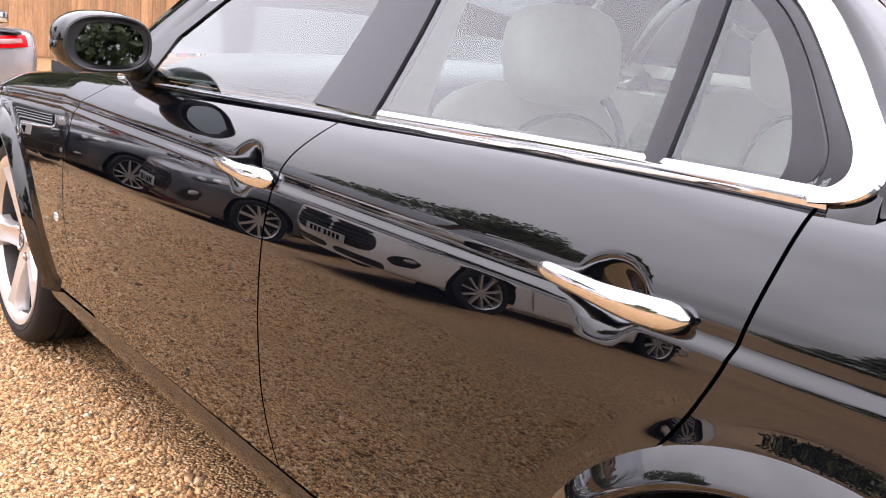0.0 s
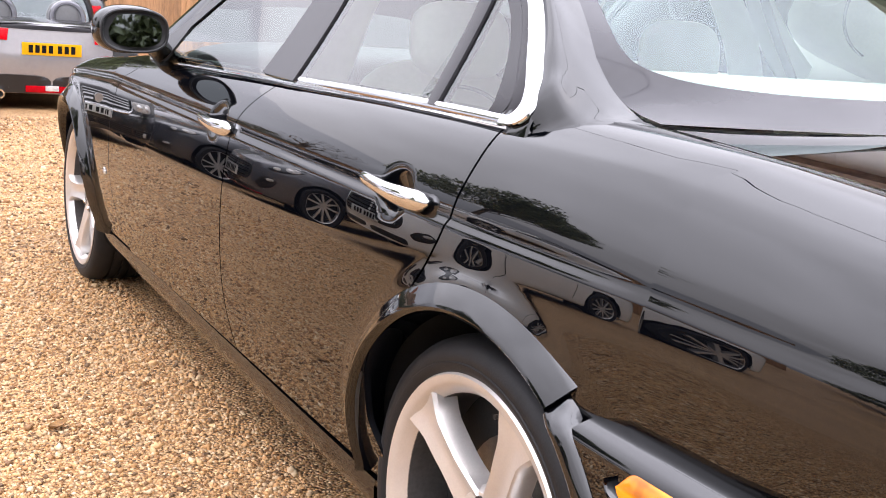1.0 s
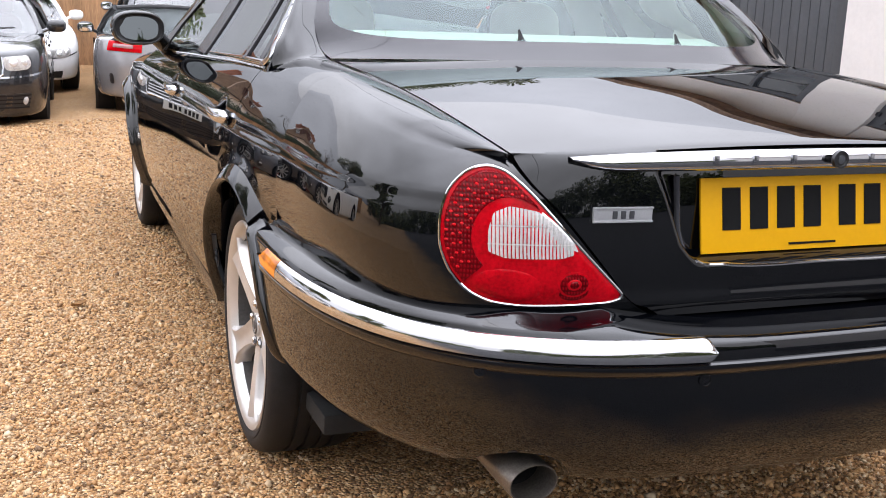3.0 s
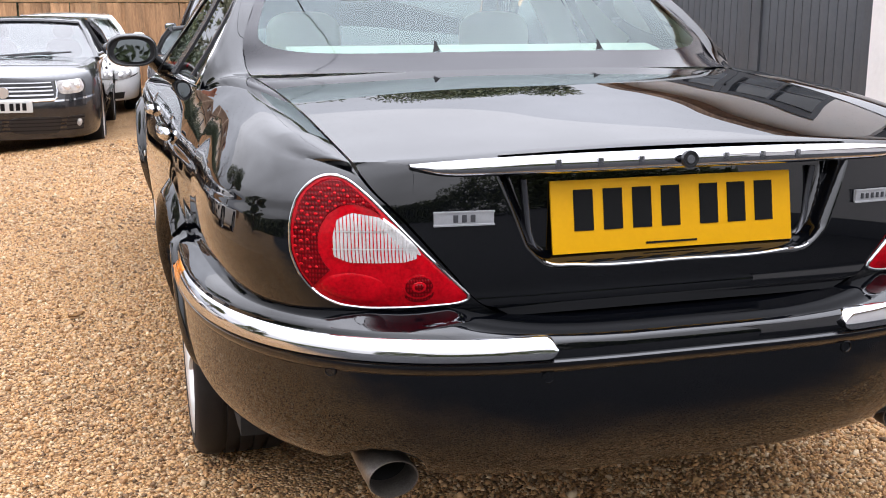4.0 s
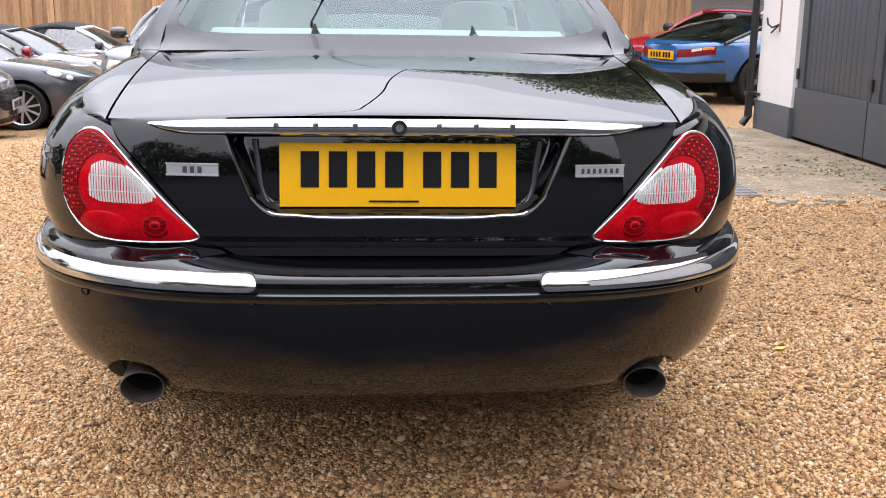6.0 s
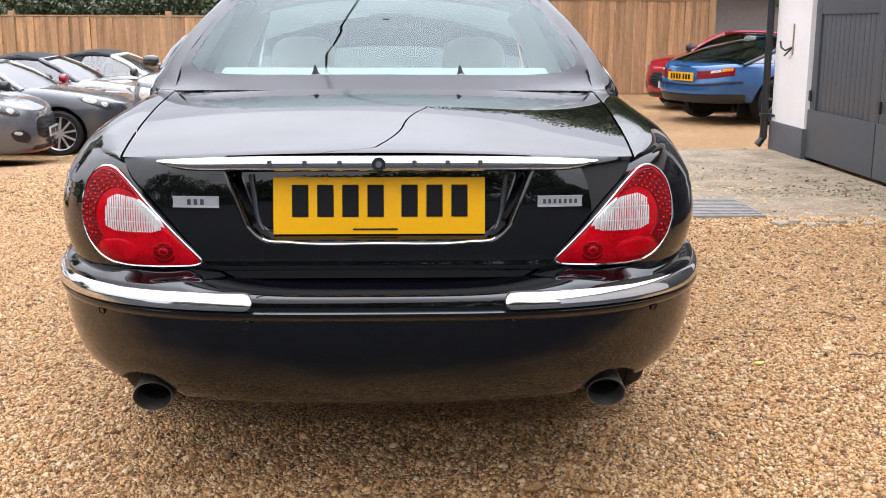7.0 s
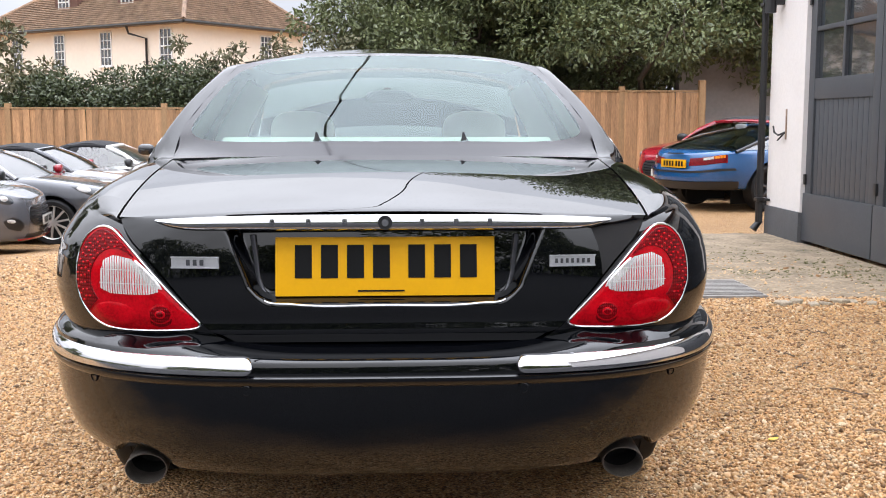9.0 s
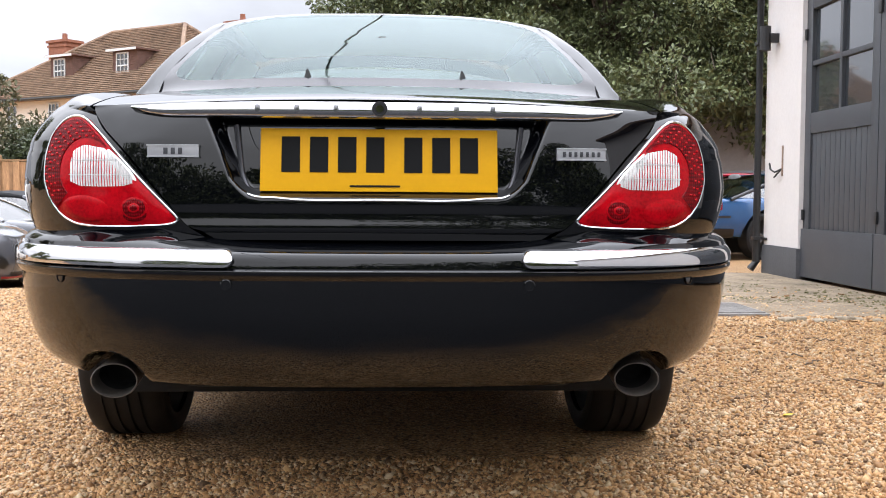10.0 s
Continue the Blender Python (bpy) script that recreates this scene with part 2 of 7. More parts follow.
def curve(xs, ys):
    """A smooth curve that keeps between its knots."""
    x, y = np.asarray(xs, float), np.asarray(ys, float)
    h, d = np.diff(x), np.diff(y) / np.diff(x)
    s = np.zeros(len(x))
    for i in range(1, len(x) - 1):
        if d[i - 1] * d[i] > 0:
            s[i] = 3 * (h[i - 1] + h[i]) / ((2 * h[i] + h[i - 1]) / d[i - 1] + (h[i] + 2 * h[i - 1]) / d[i])
    s[0], s[-1] = d[0], d[-1]

    def at(q):
        q = np.clip(np.asarray(q, float), x[0], x[-1])
        i = np.clip(np.searchsorted(x, q) - 1, 0, len(x) - 2)
        t = (q - x[i]) / h[i]
        return (2 * t**3 - 3 * t**2 + 1) * y[i] + (t**3 - 2 * t**2 + t) * h[i] * s[i] + (3 * t**2 - 2 * t**3) * y[i + 1] + (t**3 - t**2) * h[i] * s[i + 1]
    return at


def path3(points, n):
    """n points along a smooth line through the given ones."""
    p = np.asarray(points, float)
    s = np.r_[0, np.cumsum(np.linalg.norm(np.diff(p, axis=0), axis=1))]
    q = np.linspace(0, s[-1], n)
    out = []
    for k in range(3):
        y = p[:, k]
        t = np.gradient(y, s)
        i = np.clip(np.searchsorted(s, q) - 1, 0, len(s) - 2)
        h = s[i + 1] - s[i]
        u = (q - s[i]) / h
        out.append((2 * u**3 - 3 * u**2 + 1) * y[i] + (u**3 - 2 * u**2 + u) * h * t[i] + (3 * u**2 - 2 * u**3) * y[i + 1] + (u**3 - u**2) * h * t[i + 1])
    return np.array(out).T

# ---- the black saloon: x across, y ahead, its rear wheels at y = 1.1 ----
HUB_Z, REAR_Y, FRONT_Y, ARCH = 0.342, 1.10, 4.135, 0.388
half_width = curve([0.5, 0.75, 1.0, 1.2, 1.7, 2.3, 3.4, 4.1, 5.0], [0.866, 0.893, 0.912, 0.922, 0.932, 0.937, 0.942, 0.937, 0.927])
inset = curve([0.26, 0.30, 0.36, 0.42, 0.50, 0.60, 0.70, 0.80, 0.845, 0.852, 0.871, 0.879, 0.885, 0.90, 0.93, 0.96, 1.0, 1.03, 1.042, 1.052, 1.06],
              [0.076, 0.060, 0.040, 0.024, 0.010, 0.003, 0.005, 0.0135, 0.0190, 0.0200, 0.0292, 0.0297, 0.0304, 0.0335, 0.044, 0.058, 0.081, 0.108, 0.137, 0.186, 0.243])
top_scale = curve([-0.1, 0.0, 0.2, 0.4, 0.6, 0.85, 1.2, 2.18, 3.25, 3.44, 4.1, 5.0], [0.36, 0.41, 0.61, 0.78, 0.88, 0.955, 0.945, 0.772, 0.51, 0.46, 0.35, 0.3])
nose_drop = curve([3.5, 4.1, 4.6, 5.0], [0.0, 0.035, 0.10, 0.17])
tail_y = curve([0.60, 0.66, 0.75, 0.85, 0.93, 0.965, 0.985, 1.06], [-0.05, -0.062, -0.068, -0.064, -0.054, -0.045, -0.03, -0.01])
lid_x = curve([0.65, 0.68, 0.70, 0.75, 0.85, 0.92, 0.96, 1.06], [0.33, 0.385, 0.417, 0.46, 0.545, 0.607, 0.628, 0.64])
door_back = curve([0.28, 0.36, 0.44, 0.52, 0.58, 0.65, 0.70, 0.76, 0.80, 0.85, 0.89, 0.95, 1.06], [1.37, 1.385, 1.435, 1.436, 1.412, 1.362, 1.316, 1.274, 1.252, 1.230, 1.220, 1.212, 1.204])
door_mid = curve([0.28, 0.40, 0.53, 0.68, 0.78, 0.88, 0.93, 0.997, 1.06], [2.266, 2.264, 2.263, 2.272, 2.274, 2.258, 2.238, 2.185, 2.12])
door_front = curve([0.28, 0.335, 0.55, 0.695, 0.85, 0.94, 1.06], [3.32, 3.354, 3.43, 3.442, 3.40, 3.316, 3.22])
CORNER, CORNER_N = 0.75, 4.4


soft_inset = curve([0.26, 0.36, 0.50, 0.60, 0.70, 0.80, 0.86, 0.90, 0.93, 0.96, 1.0, 1.03, 1.042, 1.052, 1.06],
                   [0.076, 0.040, 0.010, 0.003, 0.005, 0.0125, 0.0215, 0.0320, 0.044, 0.058, 0.081, 0.108, 0.137, 0.186, 0.243])


def flank_inset(y, z):
    """The body crease runs out on its way to the tail lamp."""
    t = np.clip((y - 0.55) / 0.5, 0, 1)
    t = t * t * (3 - 2 * t)
    return inset(z) * t + soft_inset(z) * (1 - t)


def lifted(y, z0):
    z = np.where(z0 < 0.885, z0, 0.885 + (z0 - 0.885) * top_scale(y))
    return z - nose_drop(y) * np.clip((z - 0.3) / 0.6, 0, 1.2)


def flare(y, z):
    out = 0.0
    for yc in (REAR_Y, FRONT_Y):
        r = np.hypot(y - yc, z - HUB_Z)
        t = np.clip((0.475 - r) / 0.055, 0, 1)
        out = out + 0.004 * t * t * (3 - 2 * t) * np.clip((z - 0.28) / 0.1, 0, 1)
    return out


def tuck(y, z):
    """The wing draws in above the bumper."""
    t = np.clip((1.12 - y) / 0.5, 0, 1)
    u = np.clip((y - 0.30) / 0.35, 0, 1)
    return (0.036 - 0.020 * u * u * (3 - 2 * u)) * t * t * (3 - 2 * t) * np.clip((0.80 - z) / 0.11, 0, 1.2) ** 1.5


def side(y, z0):
    """A point of the flank, x positive."""
    y, z0 = np.asarray(y, float), np.asarray(z0, float)
    z = lifted(y, z0)
    x = half_width(y) - flank_inset(y, z0)
    s = np.clip((y - 4.0) / 1.0, 0, 1)
    x = x * (1 - s**2.6) ** (1 / 2.6) if s.ndim else x * float((1 - s**2.6) ** (1 / 2.6))
    return np.stack([x + flare(y, z) - tuck(y, z), y + 0 * z, z + 0 * y], -1)


def tail(x, z):
    """The y of the rear face."""
    w = half_width(CORNER) - flank_inset(CORNER, z)
    q = np.clip(np.abs(x) / w, 0, 1)
    return CORNER - (CORNER - tail_y(z)) * (1 - q**CORNER_N) ** (1 / CORNER_N)


ROWS_Z = np.unique(np.concatenate([np.linspace(0.30, 0.84, 46), np.linspace(0.842, 0.905, 20), np.linspace(0.91, 1.03, 16)]))


def rolled(grid, depth=0.014):
    """A panel with its rim turned inwards."""
    g = np.asarray(grid, float)
    def inn(line):
        q = line.copy()
        q[:, 0] -= depth * np.sign(q[:, 0] + 1e-9)
        return q
    g = np.concatenate([inn(g[0])[None], g, inn(g[-1])[None]])
    a, b = g[:, 0].copy(), g[:, -1].copy()
    return np.concatenate([inn(a)[:, None], g, inn(b)[:, None]], 1)


def dish(g, yc, zc, a=0.062, b=0.046, depth=0.024):
    """The scooped hollow behind a door handle."""
    q = ((g[..., 1] - yc) / a) ** 2 + ((g[..., 2] - zc) / b) ** 2
    g[..., 0] -= depth * np.clip(1 - q, 0, 1) ** 1.4 * (q < 1)
    return g


def door_panel(front, back, hy):
    cols = np.linspace(0, 1, 150)
    rows = []
    for z0 in ROWS_Z:
        ya, yb = front(z0) - 0.003, back(z0) + 0.003
        y = ya + (yb - ya) * cols
        rows.append(side(y, np.full_like(y, z0)))
    return rolled(dish(np.array(rows), hy, 0.878))


lid_edge_x = curve([-0.05, 0.0, 0.2, 0.4, 0.6, 0.98], [0.625, 0.632, 0.648, 0.660, 0.672, 0.696])
lid_edge_z = curve([-0.05, 0.0, 0.2, 0.4, 0.6, 0.98], [0.946, 0.956, 0.989, 1.016, 1.036, 1.060])


def wing_row(z0):
    y = np.linspace(float(door_back(z0)) - 0.003, CORNER, 70)
    a = side(y, np.full_like(y, z0))
    w = float(half_width(CORNER) - flank_inset(CORNER, z0))
    zt = float(lifted(np.array(0.05), np.array(z0)))
    xe = min(float(lid_x(zt)) + 0.003, w * 0.985)
    end = math.acos(min(1.0, (xe / w) ** (CORNER_N / 2)))
    th = np.linspace(0, 1, 60) ** 0.9 * end
    x = w * np.cos(th) ** (2 / CORNER_N)
    yy = CORNER - (CORNER - float(tail_y(zt))) * np.sin(th) ** (2 / CORNER_N)
    b = np.stack([x + flare(yy, np.full_like(yy, z0)) - tuck(yy, np.full_like(yy, z0)) * np.clip(x / 0.6 - 0.6, 0, 1), yy, lifted(yy, np.full_like(yy, z0))], -1)
    return np.concatenate([a, b[1:]])


def quarter_panel():
    zs = np.unique(np.concatenate([np.linspace(0.655, 0.84, 28), np.linspace(0.842, 0.905, 20), np.linspace(0.91, 1.03, 14)]))
    rows = [wing_row(z0) for z0 in zs]
    last = rows[-1]
    t = (last[:, 1] - last[-1, 1]) / (last[0, 1] - last[-1, 1])
    ye = 0.004 + (0.985 - 0.004) * t
    edge = np.stack([lid_edge_x(ye) + 0.003, ye, lid_edge_z(ye)], -1)
    for q in np.linspace(0.1, 1, 10):
        g = last * (1 - q) + edge * q
        g[:, 2] += 0.016 * math.sin(math.pi * q) * np.clip(t * 6, 0.3, 1)
        g[:, 0] += 0.006 * math.sin(math.pi * q)
        rows.append(g)
    return np.array(rows)


def wing_skin():
    """The wing without the corner that lies under the pillar's foot."""
    g = quarter_panel()
    v, f = sheet(g)
    n, top = g.shape[1], len(g) - 11
    return v, [q for q in f if not (min(i // n for i in q) >= top and min(i % n for i in q) < 10)]


def cut_arch(piece, yc, r=0.405):
    """The panel without what lies inside the wheel arch."""
    v, f = piece
    v = np.array(v)
    d = np.hypot(v[:, 1] - yc, v[:, 2] - HUB_Z)
    keep = [q for q in f if min(d[list(q)]) > r - 0.012]
    for i in set(i for q in keep for i in q):
        if d[i] < r + 0.004:
            v[i, 1:] = (yc, HUB_Z) + (v[i, 1:] - (yc, HUB_Z)) * (r / d[i])
    return v, keep


def front_wing():
    rows = []
    zs = np.unique(np.concatenate([ROWS_Z[ROWS_Z > 0.30], np.linspace(1.034, 1.055, 6)]))
    for z0 in zs:
        y = float(door_front(z0)) + 0.003 + (4.985 - float(door_front(z0))) * np.linspace(0, 1, 110)
        rows.append(side(y, np.full_like(y, z0)))
    return np.array(rows)


def arch_lip(yc, a0, a1, low=False):
    """The rounded lip round a wheel opening."""
    rows = []
    for a in np.linspace(radians(a0), radians(a1), 60):
        row = []
        tip = ((ARCH + 0.026, 0.014), (ARCH + 0.033, 0.002), (ARCH + 0.037, -0.02)) if low else ((ARCH + 0.034, 0.0115), (ARCH + 0.046, 0.004), (ARCH + 0.056, -0.004), (ARCH + 0.062, -0.025))
        for r, out in ((ARCH - 0.004, -0.05), (ARCH - 0.003, 0.012), (ARCH, 0.019), (ARCH + 0.004, 0.0235), (ARCH + 0.009, 0.0265), (ARCH + 0.015, 0.0245), *tip):
            y, z = yc + r * math.cos(a), HUB_Z + r * math.sin(a)
            x = float(side(np.array(y), np.array(max(z, 0.31)))[0]) if yc > 2 else float(half_width(y) - flank_inset(y, max(z, 0.31)))
            if low:
                x = max(float(bumper_x(y, min(z, 0.70))), x if z > 0.66 else 0.0)
                out = out * 0.55
            row.append((x + out, y, z))
        rows.append(row)
    shut = [[(q[0] - 0.03, q[1], q[2]) for q in rows[0]], *rows, [(q[0] - 0.03, q[1], q[2]) for q in rows[-1]]]
    return shut


BUMPER_ROWS = [(0.703, 0.775, -0.02), (0.697, 0.815, -0.050), (0.690, 0.848, -0.084), (0.682, 0.876, -0.112), (0.672, 0.898, -0.139), (0.660, 0.913, -0.159), (0.645, 0.919, -0.169), (0.60, 0.919, -0.175),
               (0.52, 0.916, -0.171), (0.45, 0.907, -0.160), (0.40, 0.892, -0.14), (0.368, 0.866, -0.115), (0.348, 0.825, -0.075), (0.342, 0.73, 0.0)]
_bz = [r[0] for r in BUMPER_ROWS][::-1]
bumper_w, bumper_y = curve(_bz, [r[1] for r in BUMPER_ROWS][::-1]), curve(_bz, [r[2] for r in BUMPER_ROWS][::-1])
BUMP_C, BUMP_N = 0.90, 3.4
bump_n = curve([0.34, 0.60, 0.645, 0.703], [3.0, 3.4, 3.4, 4.2])


def bumper_x(y, z):
    w, yr = bumper_w(z), bumper_y(z)
    q = np.clip((BUMP_C - y) / (BUMP_C - yr), 0, 1)
    return w * (1 - q ** bump_n(z)) ** (1 / bump_n(z))


def bumper_tail(x, z):
    w, yr = bumper_w(z), bumper_y(z)
    return BUMP_C - (BUMP_C - yr) * (1 - np.clip(np.abs(x) / w, 0, 1) ** bump_n(z)) ** (1 / bump_n(z))


def around(z, th):
    """A point of the bumper's contour: th 0 at the flank, 90 degrees at the middle."""
    c, s = math.cos(th), math.sin(th)
    return np.array((float(bumper_w(z)) * max(c, 0) ** (2 / float(bump_n(z))), BUMP_C - (BUMP_C - float(bumper_y(z))) * s ** (2 / float(bump_n(z))), z))


def bumper():
    zs = np.concatenate([np.linspace(0.703, 0.682, 22), np.linspace(0.679, 0.64, 16), np.linspace(0.63, 0.45, 14), np.linspace(0.44, 0.342, 14)])
    rows = []
    for z in zs:
        th = np.linspace(0, 1, 150) * math.pi / 2
        left = [around(z, t) for t in th]
        rows.append([(-p[0], p[1], p[2]) for p in left] + [(p[0], p[1], p[2]) for p in reversed(left[:-1])])
    v, f = sheet(rows)
    v[:, 2] -= 0.046 * np.clip(1 - (v[:, 0] / 0.47) ** 4, 0, 1) * np.clip((v[:, 2] - 0.64) / 0.074, 0, 1)
    v, f = cut_arch((v, f), REAR_Y, 0.40)
    # a long shallow hollow in each shelf under the lamp
    for sx in (-1, 1):
        q = ((v[:, 0] - sx * 0.585) / 0.150) ** 2 + ((v[:, 1] + 0.062 - 0.16 * (np.abs(v[:, 0]) - 0.585)) / 0.034) ** 2
        low = (v[:, 2] > 0.664) & (q < 1.0)
        v[low, 2] -= 0.010 * (1 - q[low])
    # arches over the exhausts
    for sx in (-1, 1):
        q = np.clip(1 - ((v[:, 0] - sx * 0.592) / 0.088) ** 2, 0, 1)
        top = 0.345 + 0.080 * q ** 0.5
        lift = (v[:, 1] < 0.40) & (q > 0) & (v[:, 2] < top)
        v[lift, 2] = top[lift]
    return v, f


saloon = thing("saloon_car", "glossy black four-door saloon with chrome trim parked on gravel", "car")
LEFT, RIGHT = lambda p: mirrored(p), lambda p: p
for turned in (LEFT, RIGHT):
    part("rear_door", turned(flip(sheet(door_panel(door_mid, door_back, 1.415)))), PAINT, saloon)
    part("front_door", turned(flip(sheet(door_panel(door_front, door_mid, 2.39)))), PAINT, saloon)
    part("rear_wing", turned(flip(cut_arch(wing_skin(), REAR_Y))), PAINT, saloon)
    part("front_wing", turned(cut_arch(sheet(front_wing()), FRONT_Y)), PAINT, saloon)
    part("wheel_arch", turned(sheet(arch_lip(REAR_Y, -6, 124.6))), PAINT, saloon)
    part("bumper_arch", turned(sheet(arch_lip(REAR_Y, 125.1, 176, True))), PAINT, saloon)
    part("wheel_arch", turned(sheet(arch_lip(FRONT_Y, -8, 188))), PAINT, saloon)
part("rear_bumper", bumper(), PAINT, saloon)


# boot lid
def recess(x, z):
    """How deep the number plate's hollow is."""
    h = np.interp(z, [0.755, 0.80, 0.93], [0.285, 0.325, 0.375])
    a = np.clip((h - np.abs(x)) / 0.032, 0, 1)
    b = np.clip((z - 0.757) / 0.025, 0, 1)
    t = a * b
    return 0.045 * t * t * (3 - 2 * t)


def boot_lid():
    rows = []
    u = np.linspace(-1, 1, 321)
    bend = tail(u * 0.62, np.full_like(u, 0.95)) - float(tail_y(0.95))
    mid_z = curve([-0.05, -0.03, 0.0, 0.2, 0.4, 0.6, 0.80], [0.970, 0.978, 0.985, 1.020, 1.049, 1.070, 1.082])
    lip = lid_edge_z(bend - 0.040) + (float(mid_z(-0.040)) - float(lid_edge_z(-0.040))) * (1 - np.abs(u) ** 2.2) - 0.003
    for z in np.concatenate([np.linspace(0.668, 0.70, 6), np.linspace(0.705, 0.95, 50), [0.957, 0.963]]):
        x = u * (float(lid_x(z)) - 0.003) * (1 if z > 0.69 else 0.97)
        y = tail(x, np.full_like(u, z)) + recess(x, np.full_like(u, z))
        sag = -0.005 * math.exp(-((z - 0.690) / 0.020) ** 2)
        zz = z + np.clip((z - 0.88) / 0.083, 0, 1) * (lip - 0.963)
        rows.append(np.stack([x, y + sag, zz], -1))
    for k, yr in enumerate(np.concatenate([np.linspace(-0.040, 0.04, 10), np.linspace(0.06, 0.757, 44)])):
        keep = np.clip(1 - (yr + 0.04) / 0.45, 0, 1)
        y = yr + bend * keep + 0.215 * u**2 * (0.35 + 0.65 * u**2) * np.clip((yr - 0.3) / 0.45, 0, 1)
        xe = lid_edge_x(y) - 0.003
        z = lid_edge_z(y) + (mid_z(yr) - lid_edge_z(yr)) * (1 - np.abs(u) ** 2.2)
        rows.append(np.stack([u * xe, y, z], -1))
    return rows


lid = part("boot_lid", sheet(boot_lid()), PAINT, saloon)

# roof, pillars and glass
screen_w = curve([0, 0.18, 0.30, 0.52, 0.78, 1.0], [0.700, 0.703, 0.688, 0.648, 0.60, 0.565])


def rear_screen(u, v):
    x = u * float(screen_w(v))
    k = u * u * (0.35 + 0.65 * u * u)
    y = 0.765 * (1 - v) + 1.615 * v + k * (0.205 - 0.275 * v + 0.055 * (v / 0.1) * math.exp(1 - v / 0.1))
    z = 1.076 * (1 - v) + 1.440 * v - k * (0.014 + 0.040 * v) + (0.026 - 0.012 * k) * math.sin(math.pi * v)
    return x, y, z


rim_a = path3([rear_screen(-1, v) for v in (0, 0.1, 0.2, 0.3, 0.42, 0.55, 0.7, 0.85, 1.0)] + [(-0.558, 1.70, 1.400), (-0.556, 1.9, 1.415), (-0.56, 2.25, 1.426), (-0.565, 2.65, 1.405), (-0.60, 2.9, 1.345), (-0.68, 3.2, 1.18), (-0.76, 3.5, 1.0)], 90)
RIM_STEPS = [*range(0, 100, 2), *range(100, 700, 8)]
rim_b = path3([(-0.835, 1.200, 1.0245), (-0.832, 1.168, 1.0290), (-0.828, 1.144, 1.0370), (-0.820, 1.1315, 1.0495), (-0.808, 1.131, 1.0645), (-0.796, 1.141, 1.082), (-0.782, 1.158, 1.102), (-0.759, 1.193, 1.137), (-0.735, 1.230, 1.173), (-0.688, 1.319, 1.247), (-0.641, 1.48, 1.322), (-0.614, 1.75, 1.368), (-0.605, 2.2, 1.382), (-0.62, 2.6, 1.355), (-0.665, 2.82, 1.28), (-0.765, 3.08, 1.10), (-0.855, 3.30, 0.955)], 700)[RIM_STEPS]
rim_c = path3([(-0.827, 1.203, 1.0385), (-0.824, 1.190, 1.0415), (-0.820, 1.180, 1.0470), (-0.815, 1.1745, 1.0545), (-0.809, 1.1735, 1.0620), (-0.800, 1.180, 1.076), (-0.785, 1.199, 1.097), (-0.762, 1.236, 1.132), (-0.737, 1.275, 1.168), (-0.690, 1.362, 1.238), (-0.648, 1.51, 1.306), (-0.622, 1.75, 1.350), (-0.615, 2.2, 1.364), (-0.632, 2.6, 1.337), (-0.678, 2.80, 1.263), (-0.775, 3.05, 1.088), (-0.857, 3.25, 0.962)], 700)[RIM_STEPS]
for rim in (rim_b, rim_c):
    rim += np.clip((1.10 - rim[:, 2]) / 0.07, 0, 1)[:, None] * (rim[:, 1] < 2)[:, None] * (0.012, 0.0125, -0.002)
for _ in range(3):
    for rim in (rim_b, rim_c):
        rim[1:-1] = (rim[:-2] + 2 * rim[1:-1] + rim[2:]) / 4
PILLAR_STEPS = [*range(0, 80, 2), *range(80, 360, 5)]
pillar_a = path3([tuple(p) for p in rim_a], 360)[PILLAR_STEPS]
pillar_b = path3([(-0.822, 1.160, 1.029), (-0.812, 1.146, 1.050), (-0.797, 1.150, 1.084), (-0.772, 1.184, 1.120), (-0.737, 1.236, 1.172), (-0.691, 1.328, 1.245), (-0.644, 1.49, 1.314), (-0.618, 1.75, 1.360), (-0.610, 2.2, 1.374), (-0.625, 2.6, 1.347), (-0.67, 2.81, 1.273), (-0.77, 3.07, 1.095), (-0.856, 3.28, 0.958)], 360)[PILLAR_STEPS] + (-0.001, -0.002, 0.001)
shoulder = quarter_panel()[-11:] * (-1, 1, 1)
strip = []
for s in np.linspace(0, 1.0, 15):
    g = pillar_a * (1 - s) + pillar_b * s
    swell = 0.022 * math.sin(math.pi * min(s, 1))
    g = g + np.array([-swell * 0.8, 0, swell * 0.6])
    # the foot of the pillar sweeps out onto the wing
    row = (1 - min(s, 1)) * 10
    i = min(9, int(row))
    back = int(round(12 * math.sin(math.pi * min(1.0, 0.5 * s + 0.12))))
    w0 = shoulder[i, back] * (1 - row + i) + shoulder[i + 1, back] * (row - i)
    w1 = shoulder[i, back + 3] * (1 - row + i) + shoulder[i + 1, back + 3] * (row - i)
    w0, w1 = w0 + (0.0, 0.10 * max(0, s - 1), 0), w1 + (0.0, 0.10 * max(0, s - 1), 0)
    k = int(round(15 - 12 * s))
    d0, d1 = (w0 - w1) / np.linalg.norm(w0 - w1), g[k + 1] - g[k - 1]
    size = np.linalg.norm(g[k] - w0)
    d0, d1 = d0 * size * 1.1, d1 / np.linalg.norm(d1) * size * 1.1
    foot = []
    for t in np.linspace(0, 1, k + 5)[:-1]:
        foot.append((2 * t**3 - 3 * t**2 + 1) * w0 + (t**3 - 2 * t**2 + t) * d0 + (3 * t**2 - 2 * t**3) * g[k] + (t**3 - t**2) * d1)
    foot[0] = foot[0] - (0, 0, 0.002)
    strip.append(np.concatenate([foot, g[k:]]))
pillar_piece = sheet(strip)
roof_rows = []
